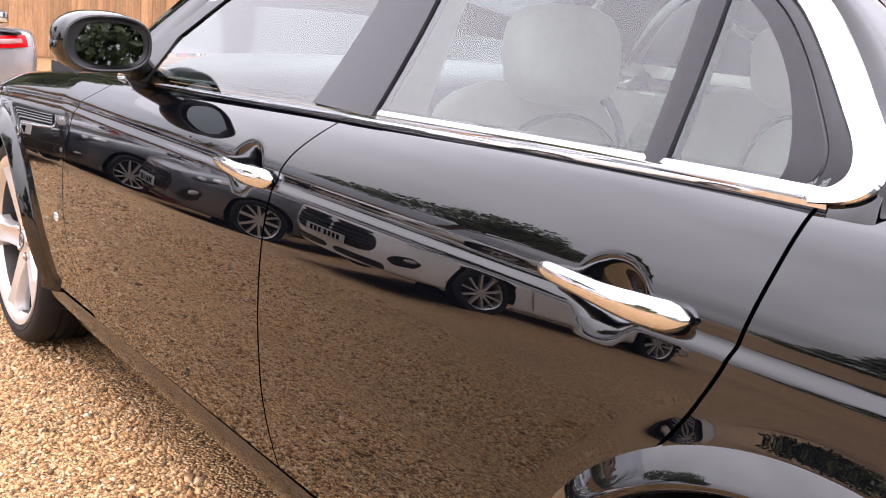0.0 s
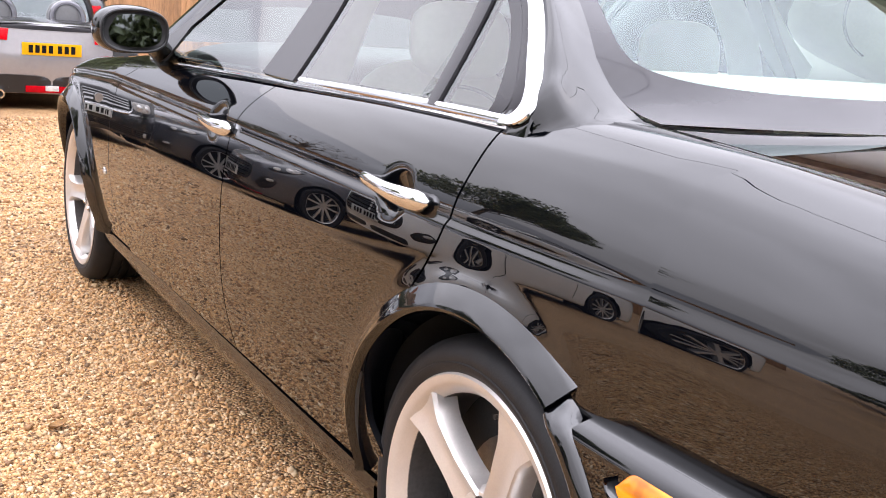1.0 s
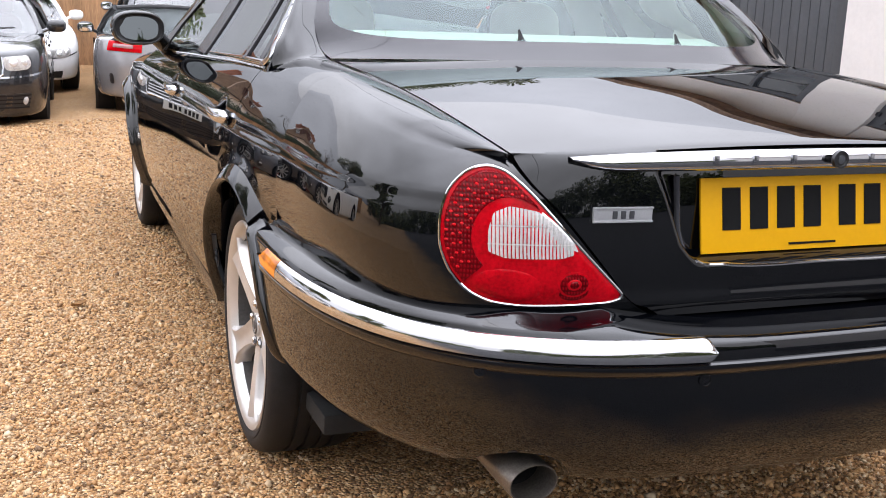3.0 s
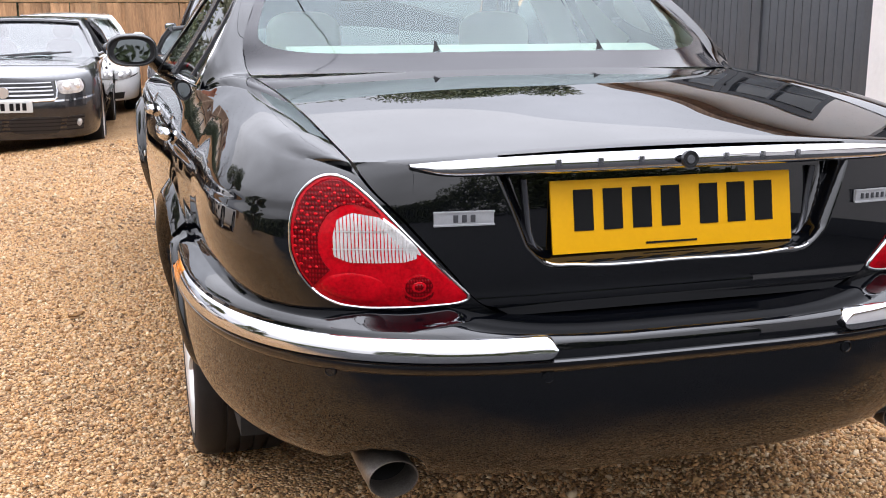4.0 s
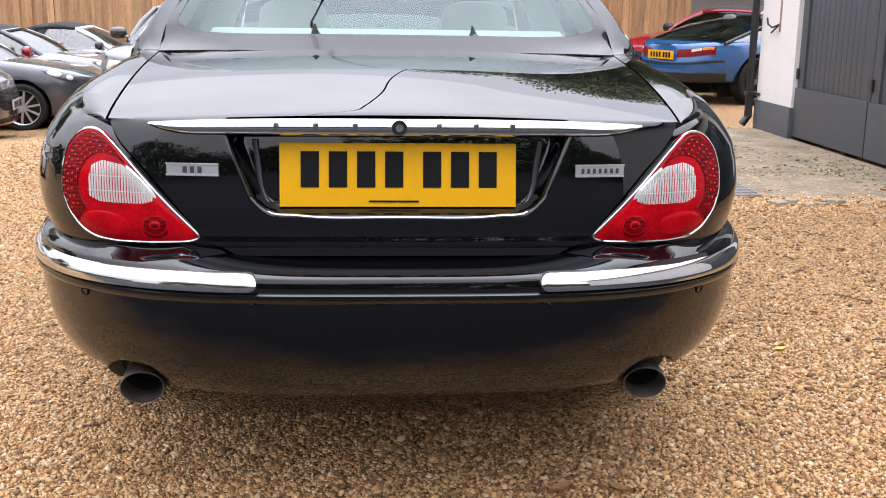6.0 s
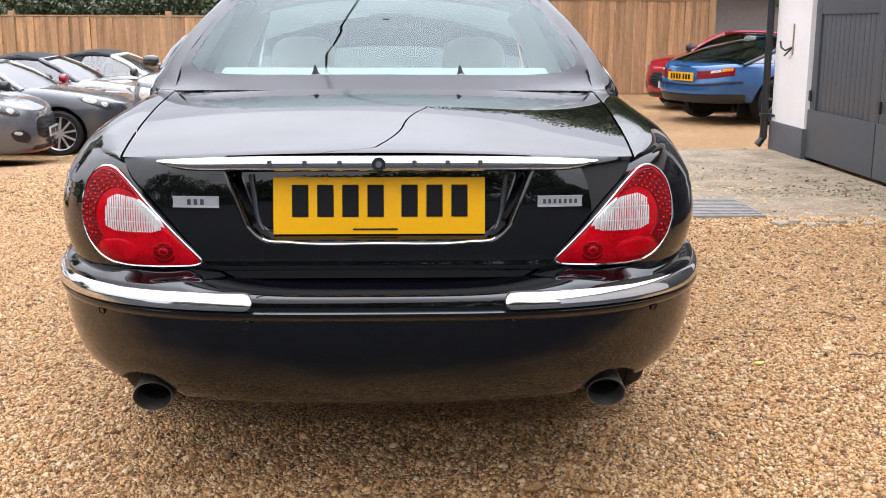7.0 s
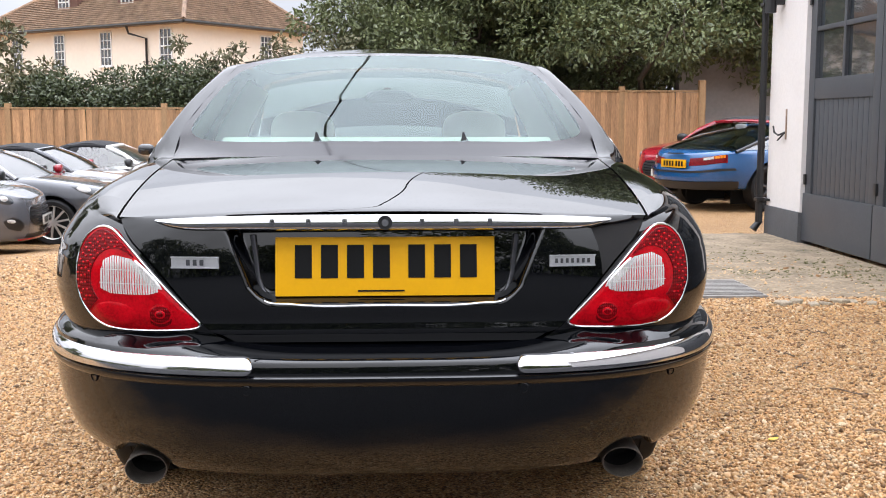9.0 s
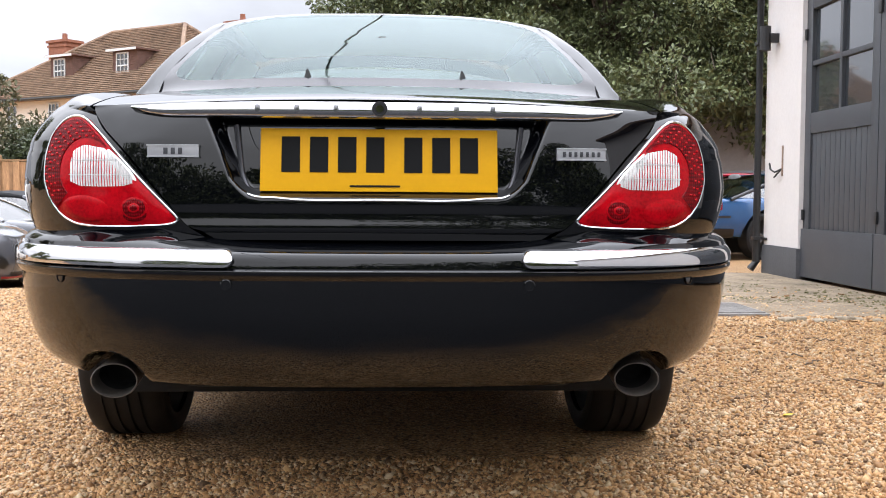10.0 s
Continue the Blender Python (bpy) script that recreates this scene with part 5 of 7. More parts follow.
part("pier", box((0.5, 0.72, 3.1), (GX + 0.25, 4.08, 1.85), 0.01), WALL_WHITE, garage)
part("plinth", box((0.52, 0.73, 0.30), (GX + 0.245, 4.08, 0.15), 0.006), PLINTH, garage)
part("wall", box((0.5, 6.6, 3.1), (GX + 0.25, -2.66, 1.85), 0.01), WALL_WHITE, garage)
part("plinth", box((0.52, 6.6, 0.30), (GX + 0.245, -2.66, 0.15), 0.006), PLINTH, garage)
part("lintel", box((0.5, 3.05, 0.70), (GX + 0.26, 5.97, 3.05), 0.01), WALL_WHITE, garage)
part("lintel", box((0.5, 3.05, 0.70), (GX + 0.26, 2.18, 3.05), 0.01), WALL_WHITE, garage)
part("wall", box((5.0, 0.3, 3.4), (GX + 3.0, 8.26, 1.7), 0.01), WALL_WHITE, garage)
part("wall", box((0.3, 14.2, 3.4), (GX + 5.6, 1.2, 1.7), 0.01), WALL_WHITE, garage)
part("floor_slab", box((5.0, 14.0, 0.06), (GX + 3.0, 1.2, 0.0)), CONCRETE, garage)
part("roof", (np.array([(GX - 0.25, -6.2, 3.35), (GX - 0.25, 8.7, 3.35), (GX + 2.9, 8.7, 4.9), (GX + 2.9, -6.2, 4.9), (GX + 6, 8.7, 3.35), (GX + 6, -6.2, 3.35),
                        (GX - 0.25, -6.2, 3.25), (GX - 0.25, 8.7, 3.25), (GX + 6, 8.7, 3.25), (GX + 6, -6.2, 3.25)]),
               [(0, 1, 2, 3), (3, 2, 4, 5), (6, 7, 1, 0), (9, 8, 7, 6), (8, 9, 5, 4), (1, 7, 8, 4, 2), (0, 3, 5, 9, 6)]), TILE, garage, smooth=False)


def garage_door(name, y0, y1):
    """A leaf: frame, glazed head of two by two panes, boarded middle, kicking board."""
    leaf = part(name, joined(*(box(s, c, 0.004) for s, c in (((0.05, 0.13, 2.62), (GX + 0.07, y0 + 0.065, 1.37)), ((0.05, 0.13, 2.62), (GX + 0.07, y1 - 0.065, 1.37)),
                ((0.046, y1 - y0 - 0.26, 0.16), (GX + 0.07, (y0 + y1) / 2, 2.60)), ((0.046, y1 - y0 - 0.26, 0.19), (GX + 0.07, (y0 + y1) / 2, 1.47))))), DOOR_GREY, garage)
    n = 12
    step = (y1 - y0 - 0.26) / n
    for i in range(n):
        part("board", box((0.022, step - 0.006, 0.90), (GX + 0.075, y0 + 0.13 + step * (i + 0.5), 0.93), 0.004), DOOR_GREY, leaf)
    part("backing", box((0.01, y1 - y0 - 0.2, 0.95), (GX + 0.10, (y0 + y1) / 2, 0.93)), DARK, leaf)
    part("kick_board", box((0.03, y1 - y0 - 0.01, 0.45), (GX + 0.038, (y0 + y1) / 2, 0.265), 0.004), DOOR_GREY, leaf)
    ym = (y0 + y1) / 2
    for yy, w in ((ym, 0.05),):
        part("glazing_bar", box((0.04, w, 0.96), (GX + 0.07, yy, 2.04), 0.006), DOOR_GREY, leaf)
    part("glazing_bar", box((0.036, y1 - y0 - 0.26, 0.045), (GX + 0.07, ym, 2.02), 0.006), DOOR_GREY, leaf)
    for a, b in ((y0 + 0.13, ym - 0.025), (ym + 0.025, y1 - 0.13)):
        for c, d in ((1.565, 2.0), (2.04, 2.52)):
            part("pane", box((0.006, b - a, d - c), (GX + 0.085, (a + b) / 2, (c + d) / 2)), PANE, leaf)
    for z in (0.62, 2.3):
        part("hinge", box((0.02, 0.05, 0.10), (GX + 0.035, y1 - 0.01, z), 0.004), IRON, leaf)
    return leaf


for a, b in ((6.0, 7.50), (4.45, 5.99), (2.24, 3.72), (0.66, 2.23)):
    garage_door("garage_door", a, b)

pipe = thing("drainpipe", "black iron drainpipe on the white wall corner", "drainpipe")
part("pipe", sweep([(GX - 0.06, 8.46, 3.3), (GX - 0.06, 8.46, 0.12), (GX - 0.12, 8.46, 0.04)], disc_section(0.04, 12)), IRON, pipe)
for z in (2.35, 0.36):
    part("bracket", joined(box((0.12, 0.10, 0.035), (GX - 0.05, 8.44, z), 0.006), box((0.03, 0.10, 0.025), (GX - 0.015, 8.36, z), 0.004)), IRON, pipe)
hook = thing("wall_hook", "rusty metal tie-back hook on white wall", "hook")
part("plate", box((0.012, 0.02, 0.30), (GX - 0.006, 7.92, 1.14), 0.003), material("rusty_bracket", (0.28, 0.20, 0.15), 0.7, 0.3, vary=0.4, scale=30), hook)
part("arm", sweep([(GX - 0.01, 7.93, 1.06), (GX - 0.06, 7.98, 1.03), (GX - 0.08, 8.04, 1.06), (GX - 0.08, 8.07, 1.12)], disc_section(0.010, 8)), IRON, hook)
part("arm", sweep([(GX - 0.01, 7.93, 1.06), (GX - 0.05, 7.97, 1.00), (GX - 0.05, 8.02, 0.98)], disc_section(0.009, 8)), IRON, hook)
wlamp = thing("wall_lamp", "black cylinder wall lamp on white pier", "lamp")
part("body", spin([(-0.12, 0.0), (-0.12, 0.055), (0.12, 0.055), (0.12, 0.0)], 24, "z"), IRON, wlamp)
wlamp.matrix_basis = pose(GX - 0.12, 8.15, 2.36)
part("bracket", box((0.09, 0.07, 0.09), (0.075, -0.03, 0.0), 0.006), IRON, wlamp)

# concrete apron and drain cover
ap = []
rng = np.random.default_rng(4)
for y in np.linspace(4.32, 8.5, 30):
    ap.append([(x0 + (0.06 * rng.standard_normal() if j == 0 else 0), y + 0.03 * rng.standard_normal(), 0.012 if j else -0.006) for j, x0 in enumerate(np.linspace(1.98 + 0.12 * math.sin(y * 3), GX + 0.02, 12))])
ap[0] = [(x, y - 0.04, -0.006) for x, y, z in ap[0]]
ap[-1] = [(x, y, -0.006) for x, y, z in ap[-1]]
structure("concrete_apron", sheet(ap), CONCRETE, "worn concrete apron before the garage doors", "concrete")
cover = thing("drain_cover", "galvanised ribbed drain cover set in concrete", "drain cover")
part("frame", box((0.54, 0.70, 0.02), (2.24, 4.74, 0.012), 0.004), GALV, cover)
for i in range(11):
    part("rib", box((0.50, 0.026, 0.012), (2.24, 4.44 + i * 0.06, 0.026), 0.003), GALV, cover)

# ---- closeboard fence ----
FY = 18.0
fence = thing("fence", "closeboard timber fence of warm brown boards", "fence", kind="structure")
bays = [-24.6 + 2.9 * i for i in range(11)] + [5.95]
bm_tall = box((0.118, 0.018, 1.72), (0, 0, 0.86))
tmp = part("board", bm_tall, BOARD, fence)
boards_mesh = tmp.data
bpy.data.objects.remove(tmp)
for a, b in zip(bays[:-1], bays[1:]):
    z = float(fall(-5.75, FY)) + 0.12 if a < -1 else float(fall((a + b) / 2, FY)) + 0.03
    k = max(1, round((b - a) / 0.105))
    for i in range(k):
        o = new("board", boards_mesh)
        o.parent = fence
        o.matrix_basis = pose(a + (b - a) * (i + 0.5) / k, FY - 0.012 * (i % 2), z, rng.normal(0, 0.25), rng.normal(0, 0.35), rng.normal(0, 2.5))
    part("post", box((0.11, 0.11, 1.95), (a, FY + 0.03, z + 0.86), 0.008), POST, fence)
    part("capping", box((b - a, 0.06, 0.03), ((a + b) / 2, FY, z + 1.745), 0.004), POST, fence)
    part("gravel_board", box((b - a, 0.03, 0.16), ((a + b) / 2, FY + 0.01, z - 0.05), 0.004), POST, fence)
part("post", box((0.13, 0.13, 2.0), (5.95, FY, 0.93), 0.008), POST, fence)
lean_to = thing("lean_to", "grey rendered lean-to with a dark flat roof in shade", "outbuilding", kind="structure")
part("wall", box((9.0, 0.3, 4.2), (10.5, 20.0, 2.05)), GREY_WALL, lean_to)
part("roof", box((9.2, 0.6, 0.12), (10.5, 20.0, 4.21)), IRON, lean_to)

# ---- foliage ----
def leaves(spots, count, size, seed, flat=0.75):
    """Many small bent leaves round spots (x, y, z, radius): vertices and faces."""
    r = np.random.default_rng(seed)
    s = np.asarray(spots, float)
    pick = r.choice(len(s), count, p=s[:, 3] ** 2 / (s[:, 3] ** 2).sum())
    d = r.standard_normal((count, 3))
    d /= np.linalg.norm(d, axis=1)[:, None]
    rad = s[pick, 3] * r.uniform(0.55, 1.08, count)
    c = s[pick, :3] + d * rad[:, None] * (1, 1, flat)
    a = d + 0.9 * r.standard_normal((count, 3)) + (0, 0, -0.25)
    a /= np.linalg.norm(a, axis=1)[:, None]
    b = np.cross(a, r.standard_normal((count, 3)))
    b /= np.linalg.norm(b, axis=1)[:, None]
    l = size * r.uniform(0.6, 1.35, count)[:, None]
    n = np.cross(a, b)
    v = np.stack([c, c + a * l * 0.5 + b * l * 0.22 + n * l * 0.05, c + a * l, c + a * l * 0.5 - b * l * 0.22 + n * l * 0.05], 1).reshape(-1, 3)
    i = np.arange(count) * 4
    return v, np.stack([i, i + 1, i + 2, i + 3], 1).tolist()


def leaf_mesh(name, piece, mat, parent=None, label=""):
    return part(name, piece, mat, parent, label, smooth=False)


def limb(a, b, r0, r1, bend=0.1, seed=0, k=8):
    rr = random.Random(seed)
    a, b = Vector(a), Vector(b)
    mid = [a.lerp(b, t) + Vector([rr.uniform(-1, 1) * bend * math.sin(math.pi * t) for _ in range(3)]) for t in np.linspace(0, 1, 7)]
    rings = []
    for i, p in enumerate(mid):
        d = (mid[min(i + 1, 6)] - mid[max(i - 1, 0)]).normalized()
        s = d.cross(Vector((0.3, 0.9, 0.1))).normalized()
        u = d.cross(s)
        r = r0 + (r1 - r0) * i / 6
        rings.append([p + (s * math.cos(q) + u * math.sin(q)) * r for q in np.linspace(0, 2 * math.pi, k, endpoint=False)])
    return sheet(rings, close=True)


def tree(name, label, at, height, spread, spots, count, size, mat, seed, low=0.25):
    rr = random.Random(seed)
    t = thing(name, label, "tree")
    x, y = at
    z = float(fall(x, y))
    wood = [limb((x, y, z - 0.1), (x + rr.uniform(-0.3, 0.3), y, z + height * 0.6), 0.03 * height, 0.012 * height, 0.2, seed)]
    cl = []
    for i in range(spots):
        a, q = rr.uniform(0, 6.283), rr.random() ** 0.5
        h = rr.uniform(low, 0.94)
        reach = spread * q * math.sin(math.pi * min(0.92, 0.18 + 0.74 * h)) ** 0.8
        p = (x + reach * math.cos(a), y + reach * math.sin(a), z + height * h)
        r = spread * rr.uniform(0.16, 0.30)
        if y > 20 and p[1] - r < 18.1:
            p = (p[0], p[1], max(p[2], 2.0 + r))
        cl.append((*p, r))
        if i % 3 == 0:
            wood.append(limb((x, y, z + height * max(0.15, h * 0.6)), p, 0.010 * height, 0.003 * height, 0.25, seed + i, 6))
    part("trunk", joined(*wood), BARK, t)
    leaf_mesh("crown", leaves(cl, count, size, seed), mat, t)
    return t


tree("evergreen_tree", "dense dark evergreen tree overhanging the fence", (4.9, 20.6), 8.5, 3.6, 120, 150000, 0.115, LEAF, 3, 0.16)
tree("evergreen_tree", "tall dark evergreen tree behind the fence", (1.2, 21.5), 7.4, 3.1, 105, 120000, 0.115, LEAF, 5, 0.16)
tree("evergreen_tree", "broad evergreen tree filling the gap behind the fence", (3.2, 23.5), 9.0, 3.4, 85, 80000, 0.12, LEAF, 6, 0.16)
tree("evergreen_tree", "evergreen tree with drooping sprays behind lean-to", (8.6, 22.0), 8.8, 3.4, 50, 30000, 0.17, LEAF, 8, 0.2)
tree("shrub_tree", "small olive-leaved tree beside the house", (-8.0, 19.4), 3.6, 1.5, 34, 9000, 0.12, OLIVE, 11, 0.22)
rr = random.Random(2)
hedge_spots = [(x + rr.uniform(-0.2, 0.2), 18.8 + rr.uniform(-0.3, 0.5), rr.uniform(0.9, 1.95) + 0.12 * math.sin(x * 1.3), rr.uniform(0.32, 0.55)) for x in np.linspace(-7.4, 1.0, 44) for _ in range(4)]
hd = thing("hedge", "clipped dark green laurel hedge above the fence", "hedge", kind="stuff")
leaf_mesh("foliage", leaves(hedge_spots, 80000, 0.085, 21), LAUREL, hd)
part("stems", joined(*(limb((x, 18.9, -0.4), (x + 0.2, 18.8, 1.5), 0.03, 0.01, 0.2, int(x * 10) + 500, 6) for x in np.linspace(-7.8, 1.3, 16))), BARK, hd)
sprig = thing("laurel_sprigs", "tall light green sprigs rising from the hedge", "shrub", kind="stuff")
leaf_mesh("foliage", leaves([(x + rr.uniform(-0.15, 0.15), 18.9, 2.0 + rr.uniform(0, 0.75), 0.16) for x in np.linspace(-4.2, -0.8, 22)] + [(5.6 + rr.uniform(-0.6, 0.4), 18.6, 2.8 + rr.uniform(0, 0.5), 0.2) for _ in range(10)], 2600, 0.11, 31), OLIVE, sprig)
droop = thing("overhanging_branches", "drooping evergreen sprays hanging before the lean-to", "tree", kind="stuff")
leaf_mesh("foliage", leaves([(rr.uniform(6.1, 7.6), rr.uniform(17.8, 18.9), rr.uniform(2.7, 5.4), rr.uniform(0.25, 0.45)) for _ in range(80)], 34000, 0.11, 35), LEAF, droop)
part("branch", joined(*(limb((5.6 + 0.3 * i, 19.8, 4.6 + 0.2 * i), (5.5 + 0.35 * i, 17.6, 2.6 + 0.3 * (i % 3)), 0.035, 0.008, 0.2, 700 + i, 6) for i in range(6))), BARK, droop)
dry = thing("russet_shrub", "dry russet-leaved shrub behind the fence", "shrub", kind="stuff")
leaf_mesh("foliage", leaves([(-9.3 + rr.uniform(-0.9, 0.7), 18.7, 1.4 + rr.uniform(-0.2, 0.45), 0.3) for _ in range(14)], 2600, 0.10, 33), RUSSET, dry)

# distance round the yard, seen in the paint
for k, (x0, y0, x1, y1, h, seed) in enumerate(((-30, -18, -28, 16, 2.6, 41), (-28, -30, 12, -34, 11.0, 43), (10, -32, 28, -10, 8.0, 45))):
    row = thing("tree_belt", "far belt of dark trees and hedges", "trees", kind="stuff")
    spots = [(x0 + (x1 - x0) * t + rr.uniform(-1, 1), y0 + (y1 - y0) * t + rr.uniform(-1, 1), rr.uniform(0.4, h) * (0.7 + 0.3 * math.sin(7 * t + k)), rr.uniform(0.7, 1.3)) for t in np.linspace(0, 1, 40) for _ in range(4 if h < 4 else 12)]
    leaf_mesh("foliage", leaves(spots, 22000 if h < 4 else 46000, 0.36 if h < 4 else 0.46, seed), LEAF, row)
tree("umbrella_pine", "broad-crowned dark pine across the yard", (-18, 22.5), 11.0, 4.6, 48, 16000, 0.30, LEAF, 51, 0.62)
tree("bare_tree", "thin winter tree across the yard", (-13.5, 29.0), 8.0, 2.4, 40, 900, 0.15, BARK, 53, 0.4)
tree("evergreen_tree", "dark tree across the yard", (-17, 6.0), 6.0, 2.6, 30, 8000, 0.3, LEAF, 55, 0.2)

# ---- house beyond the hedge ----
HM = pose(-9.8, 49.0, 0.0, 0, 0, -36)
house = thing("house", "cream rendered house with clay tiled hipped roof and dormers", "house", m=HM)
part("wall", box((15.5, 8.5, 6.0), (-7.75, 4.25, 3.0)), CREAM, house, smooth=False)
EAVE, RIDGE, RA, RB = 5.8, 9.7, -9.5, -3.9
rv = np.array([(-16.2, -0.55, EAVE), (0.6, -0.55, EAVE), (0.6, 9.0, EAVE), (-16.2, 9.0, EAVE), (RA, 4.2, RIDGE), (RB, 4.2, RIDGE), (-16.2, -0.55, EAVE - 0.15), (0.6, -0.55, EAVE - 0.15), (0.6, 9.0, EAVE - 0.15), (-16.2, 9.0, EAVE - 0.15)])
roof = part("roof", (rv, [(0, 1, 5, 4), (1, 2, 5), (2, 3, 4, 5), (3, 0, 4), (6, 7, 1, 0), (7, 8, 2, 1), (8, 9, 3, 2), (9, 6, 0, 3), (9, 8, 7, 6)]), TILE, house, smooth=False)
courses = []
for i in range(34):
    t = i / 34
    y, z = -0.55 + 4.75 * t, EAVE + (RIDGE - EAVE) * t
    xa, xb = -16.2 + (RA + 16.2) * t, 0.6 + (RB - 0.6) * t
    courses.append(box((xb - xa, 0.13, 0.035), ((xa + xb) / 2, y, z + 0.015)))
    courses.append(box((0.13, 9.55 * (1 - t), 0.035), (xb, 4.2 + 0.02, z + 0.015)))
part("tile_course", joined(*courses), TILE, roof, smooth=False)
for a, b in (((-16.2, -0.55, EAVE), (RA, 4.2, RIDGE)), ((0.6, -0.55, EAVE), (RB, 4.2, RIDGE)), ((0.6, 9.0, EAVE), (RB, 4.2, RIDGE)), ((RA, 4.2, RIDGE), (RB, 4.2, RIDGE))):
    part("ridge_tile", sweep([a, b], disc_section(0.11, 8)), TILE, roof)
part("gutter", sweep([(-16.2, -0.6, EAVE - 0.1), (0.65, -0.6, EAVE - 0.1)], disc_section(0.08, 8)), IRON, house)
part("gutter", sweep([(0.65, -0.6, EAVE - 0.1), (0.65, 9.0, EAVE - 0.1)], disc_section(0.08, 8)), IRON, house)
part("downpipe", sweep([(-3.3, -0.6, EAVE - 0.15), (-3.3, -0.45, EAVE - 0.5), (-2.5, -0.08, EAVE - 0.75), (-2.5, -0.08, 0.2)], disc_section(0.06, 8)), IRON, house)


def sash(parent, at, w, h, turn=0):
    win = part("window", joined(box((w, 0.05, 0.08), (0, 0, h / 2), 0.005), box((w, 0.05, 0.08), (0, 0, -h / 2), 0.005), box((0.07, 0.05, h), (-w / 2, 0, 0), 0.005), box((0.07, 0.05, h), (w / 2, 0, 0), 0.005), box((w, 0.05, 0.06), (0, -0.01, 0), 0.005)), SASH, parent)
    win.matrix_basis = pose(*at, 0, 0, turn)
    for i in (1, 2):
        part("glazing_bar", box((0.035, 0.04, h), (-w / 2 + w * i / 3, 0, 0)), SASH, win)
    for z in (-h / 4, h / 4):
        part("glazing_bar", box((w, 0.034, 0.035), (0, 0, z)), SASH, win)
    part("pane", box((w, 0.01, h), (0, 0.012, 0)), PANE, win)
    part("sill", box((w + 0.16, 0.12, 0.06), (0, -0.03, -h / 2 - 0.06), 0.01), SASH, win)


for x in (-12.6, -9.1, -5.5, -1.2):
    sash(house, (x, -0.02, 4.65), 0.80, 1.65)
    sash(house, (x, -0.02, 1.6), 0.85, 1.75)
sash(house, (0.02, 5.6, 4.75), 0.80, 1.3, 90)
for x in (-9.55, -4.65):
    part("dormer", joined(box((1.8, 3.0, 1.75), (x, 2.35, 7.15)), box((2.15, 3.3, 0.08), (x, 2.25, 8.06))), HUNG, house, smooth=False)
    part("dormer_course", joined(*(box((1.82, 3.02, 0.03), (x, 2.34, 6.50 + 0.13 * i)) for i in range(11))), HUNG, house, smooth=False)
    sash(house, (x - 0.15, 0.82, 7.25), 0.85, 1.25)
    part("fascia", box((2.18, 0.06, 0.12), (x, 0.58, 8.02)), SASH, house)
for x, y, z in ((-13.6, 4.2, 9.55), (-3.7, 8.3, 10.4)):
    ch = part("chimney", joined(box((1.5, 1.1, 3.6), (x, y, z - 1.8)), box((1.75, 1.3, 0.14), (x, y, z - 0.1)), box((1.62, 1.2, 0.12), (x, y, z - 0.36))), BRICK, house, smooth=False)
    part("chimney_pot", moved(spin([(z, 0.16), (z + 0.4, 0.14), (z + 0.4, 0.0)], 16, "z"), Matrix.Translation((x, y, 0))), BRICK, ch)

# cable high over the yard
wire = thing("overhead_cable", "thin black overhead cable slung between the trees", "cable")
part("strand", sweep([(-0.34 + 0.118 * (y - 8), y, 6.0 + 0.0011 * (y - 6) ** 2) for y in np.linspace(-33, 21.5, 60)], disc_section(0.016, 6)), INK, wire)

# ---- parked cars ----
def coat_paint(name, colour, metal=0.0):
    return material(name, colour, 0.25, metal, 1.0, vary=0.06, scale=3, coat_rough=0.02)


PALE_GLASS = glass("grey_green_tailgate_glass", (0.50, 0.58, 0.56), clear=0.60)
CAR_GLASS = glass("parked_car_glass", (0.42, 0.48, 0.47), clear=0.74)
RED_CLEAR = material("pale_red_lens", (0.36, 0.20, 0.20), 0.15, 0.2, 0.4, vary=0.2, scale=20)
SOFT_TOP = material("black_canvas", (0.018, 0.018, 0.02), 0.9, vary=0.3, scale=20, bump=0.2, bump_scale=300)
SILVER = coat_paint("silver_paint", (0.272, 0.264, 0.272), 0.45)
GUNMETAL = coat_paint("dark_grey_paint", (0.068, 0.0704, 0.08), 0.4)
MIDGREY = coat_paint("mid_grey_paint", (0.115, 0.117, 0.130), 0.4)
PEARL = coat_paint("white_paint", (0.80, 0.79, 0.77))
BLACKCAR = coat_paint("deep_black_paint", (0.010, 0.010, 0.012))
BLUE = coat_paint("bright_blue_paint", (0.003, 0.070, 0.215), 0.1)
RED = coat_paint("red_paint", (0.26, 0.004, 0.014))


def sup(c, n):
    return math.copysign(abs(c) ** (2 / n), c)


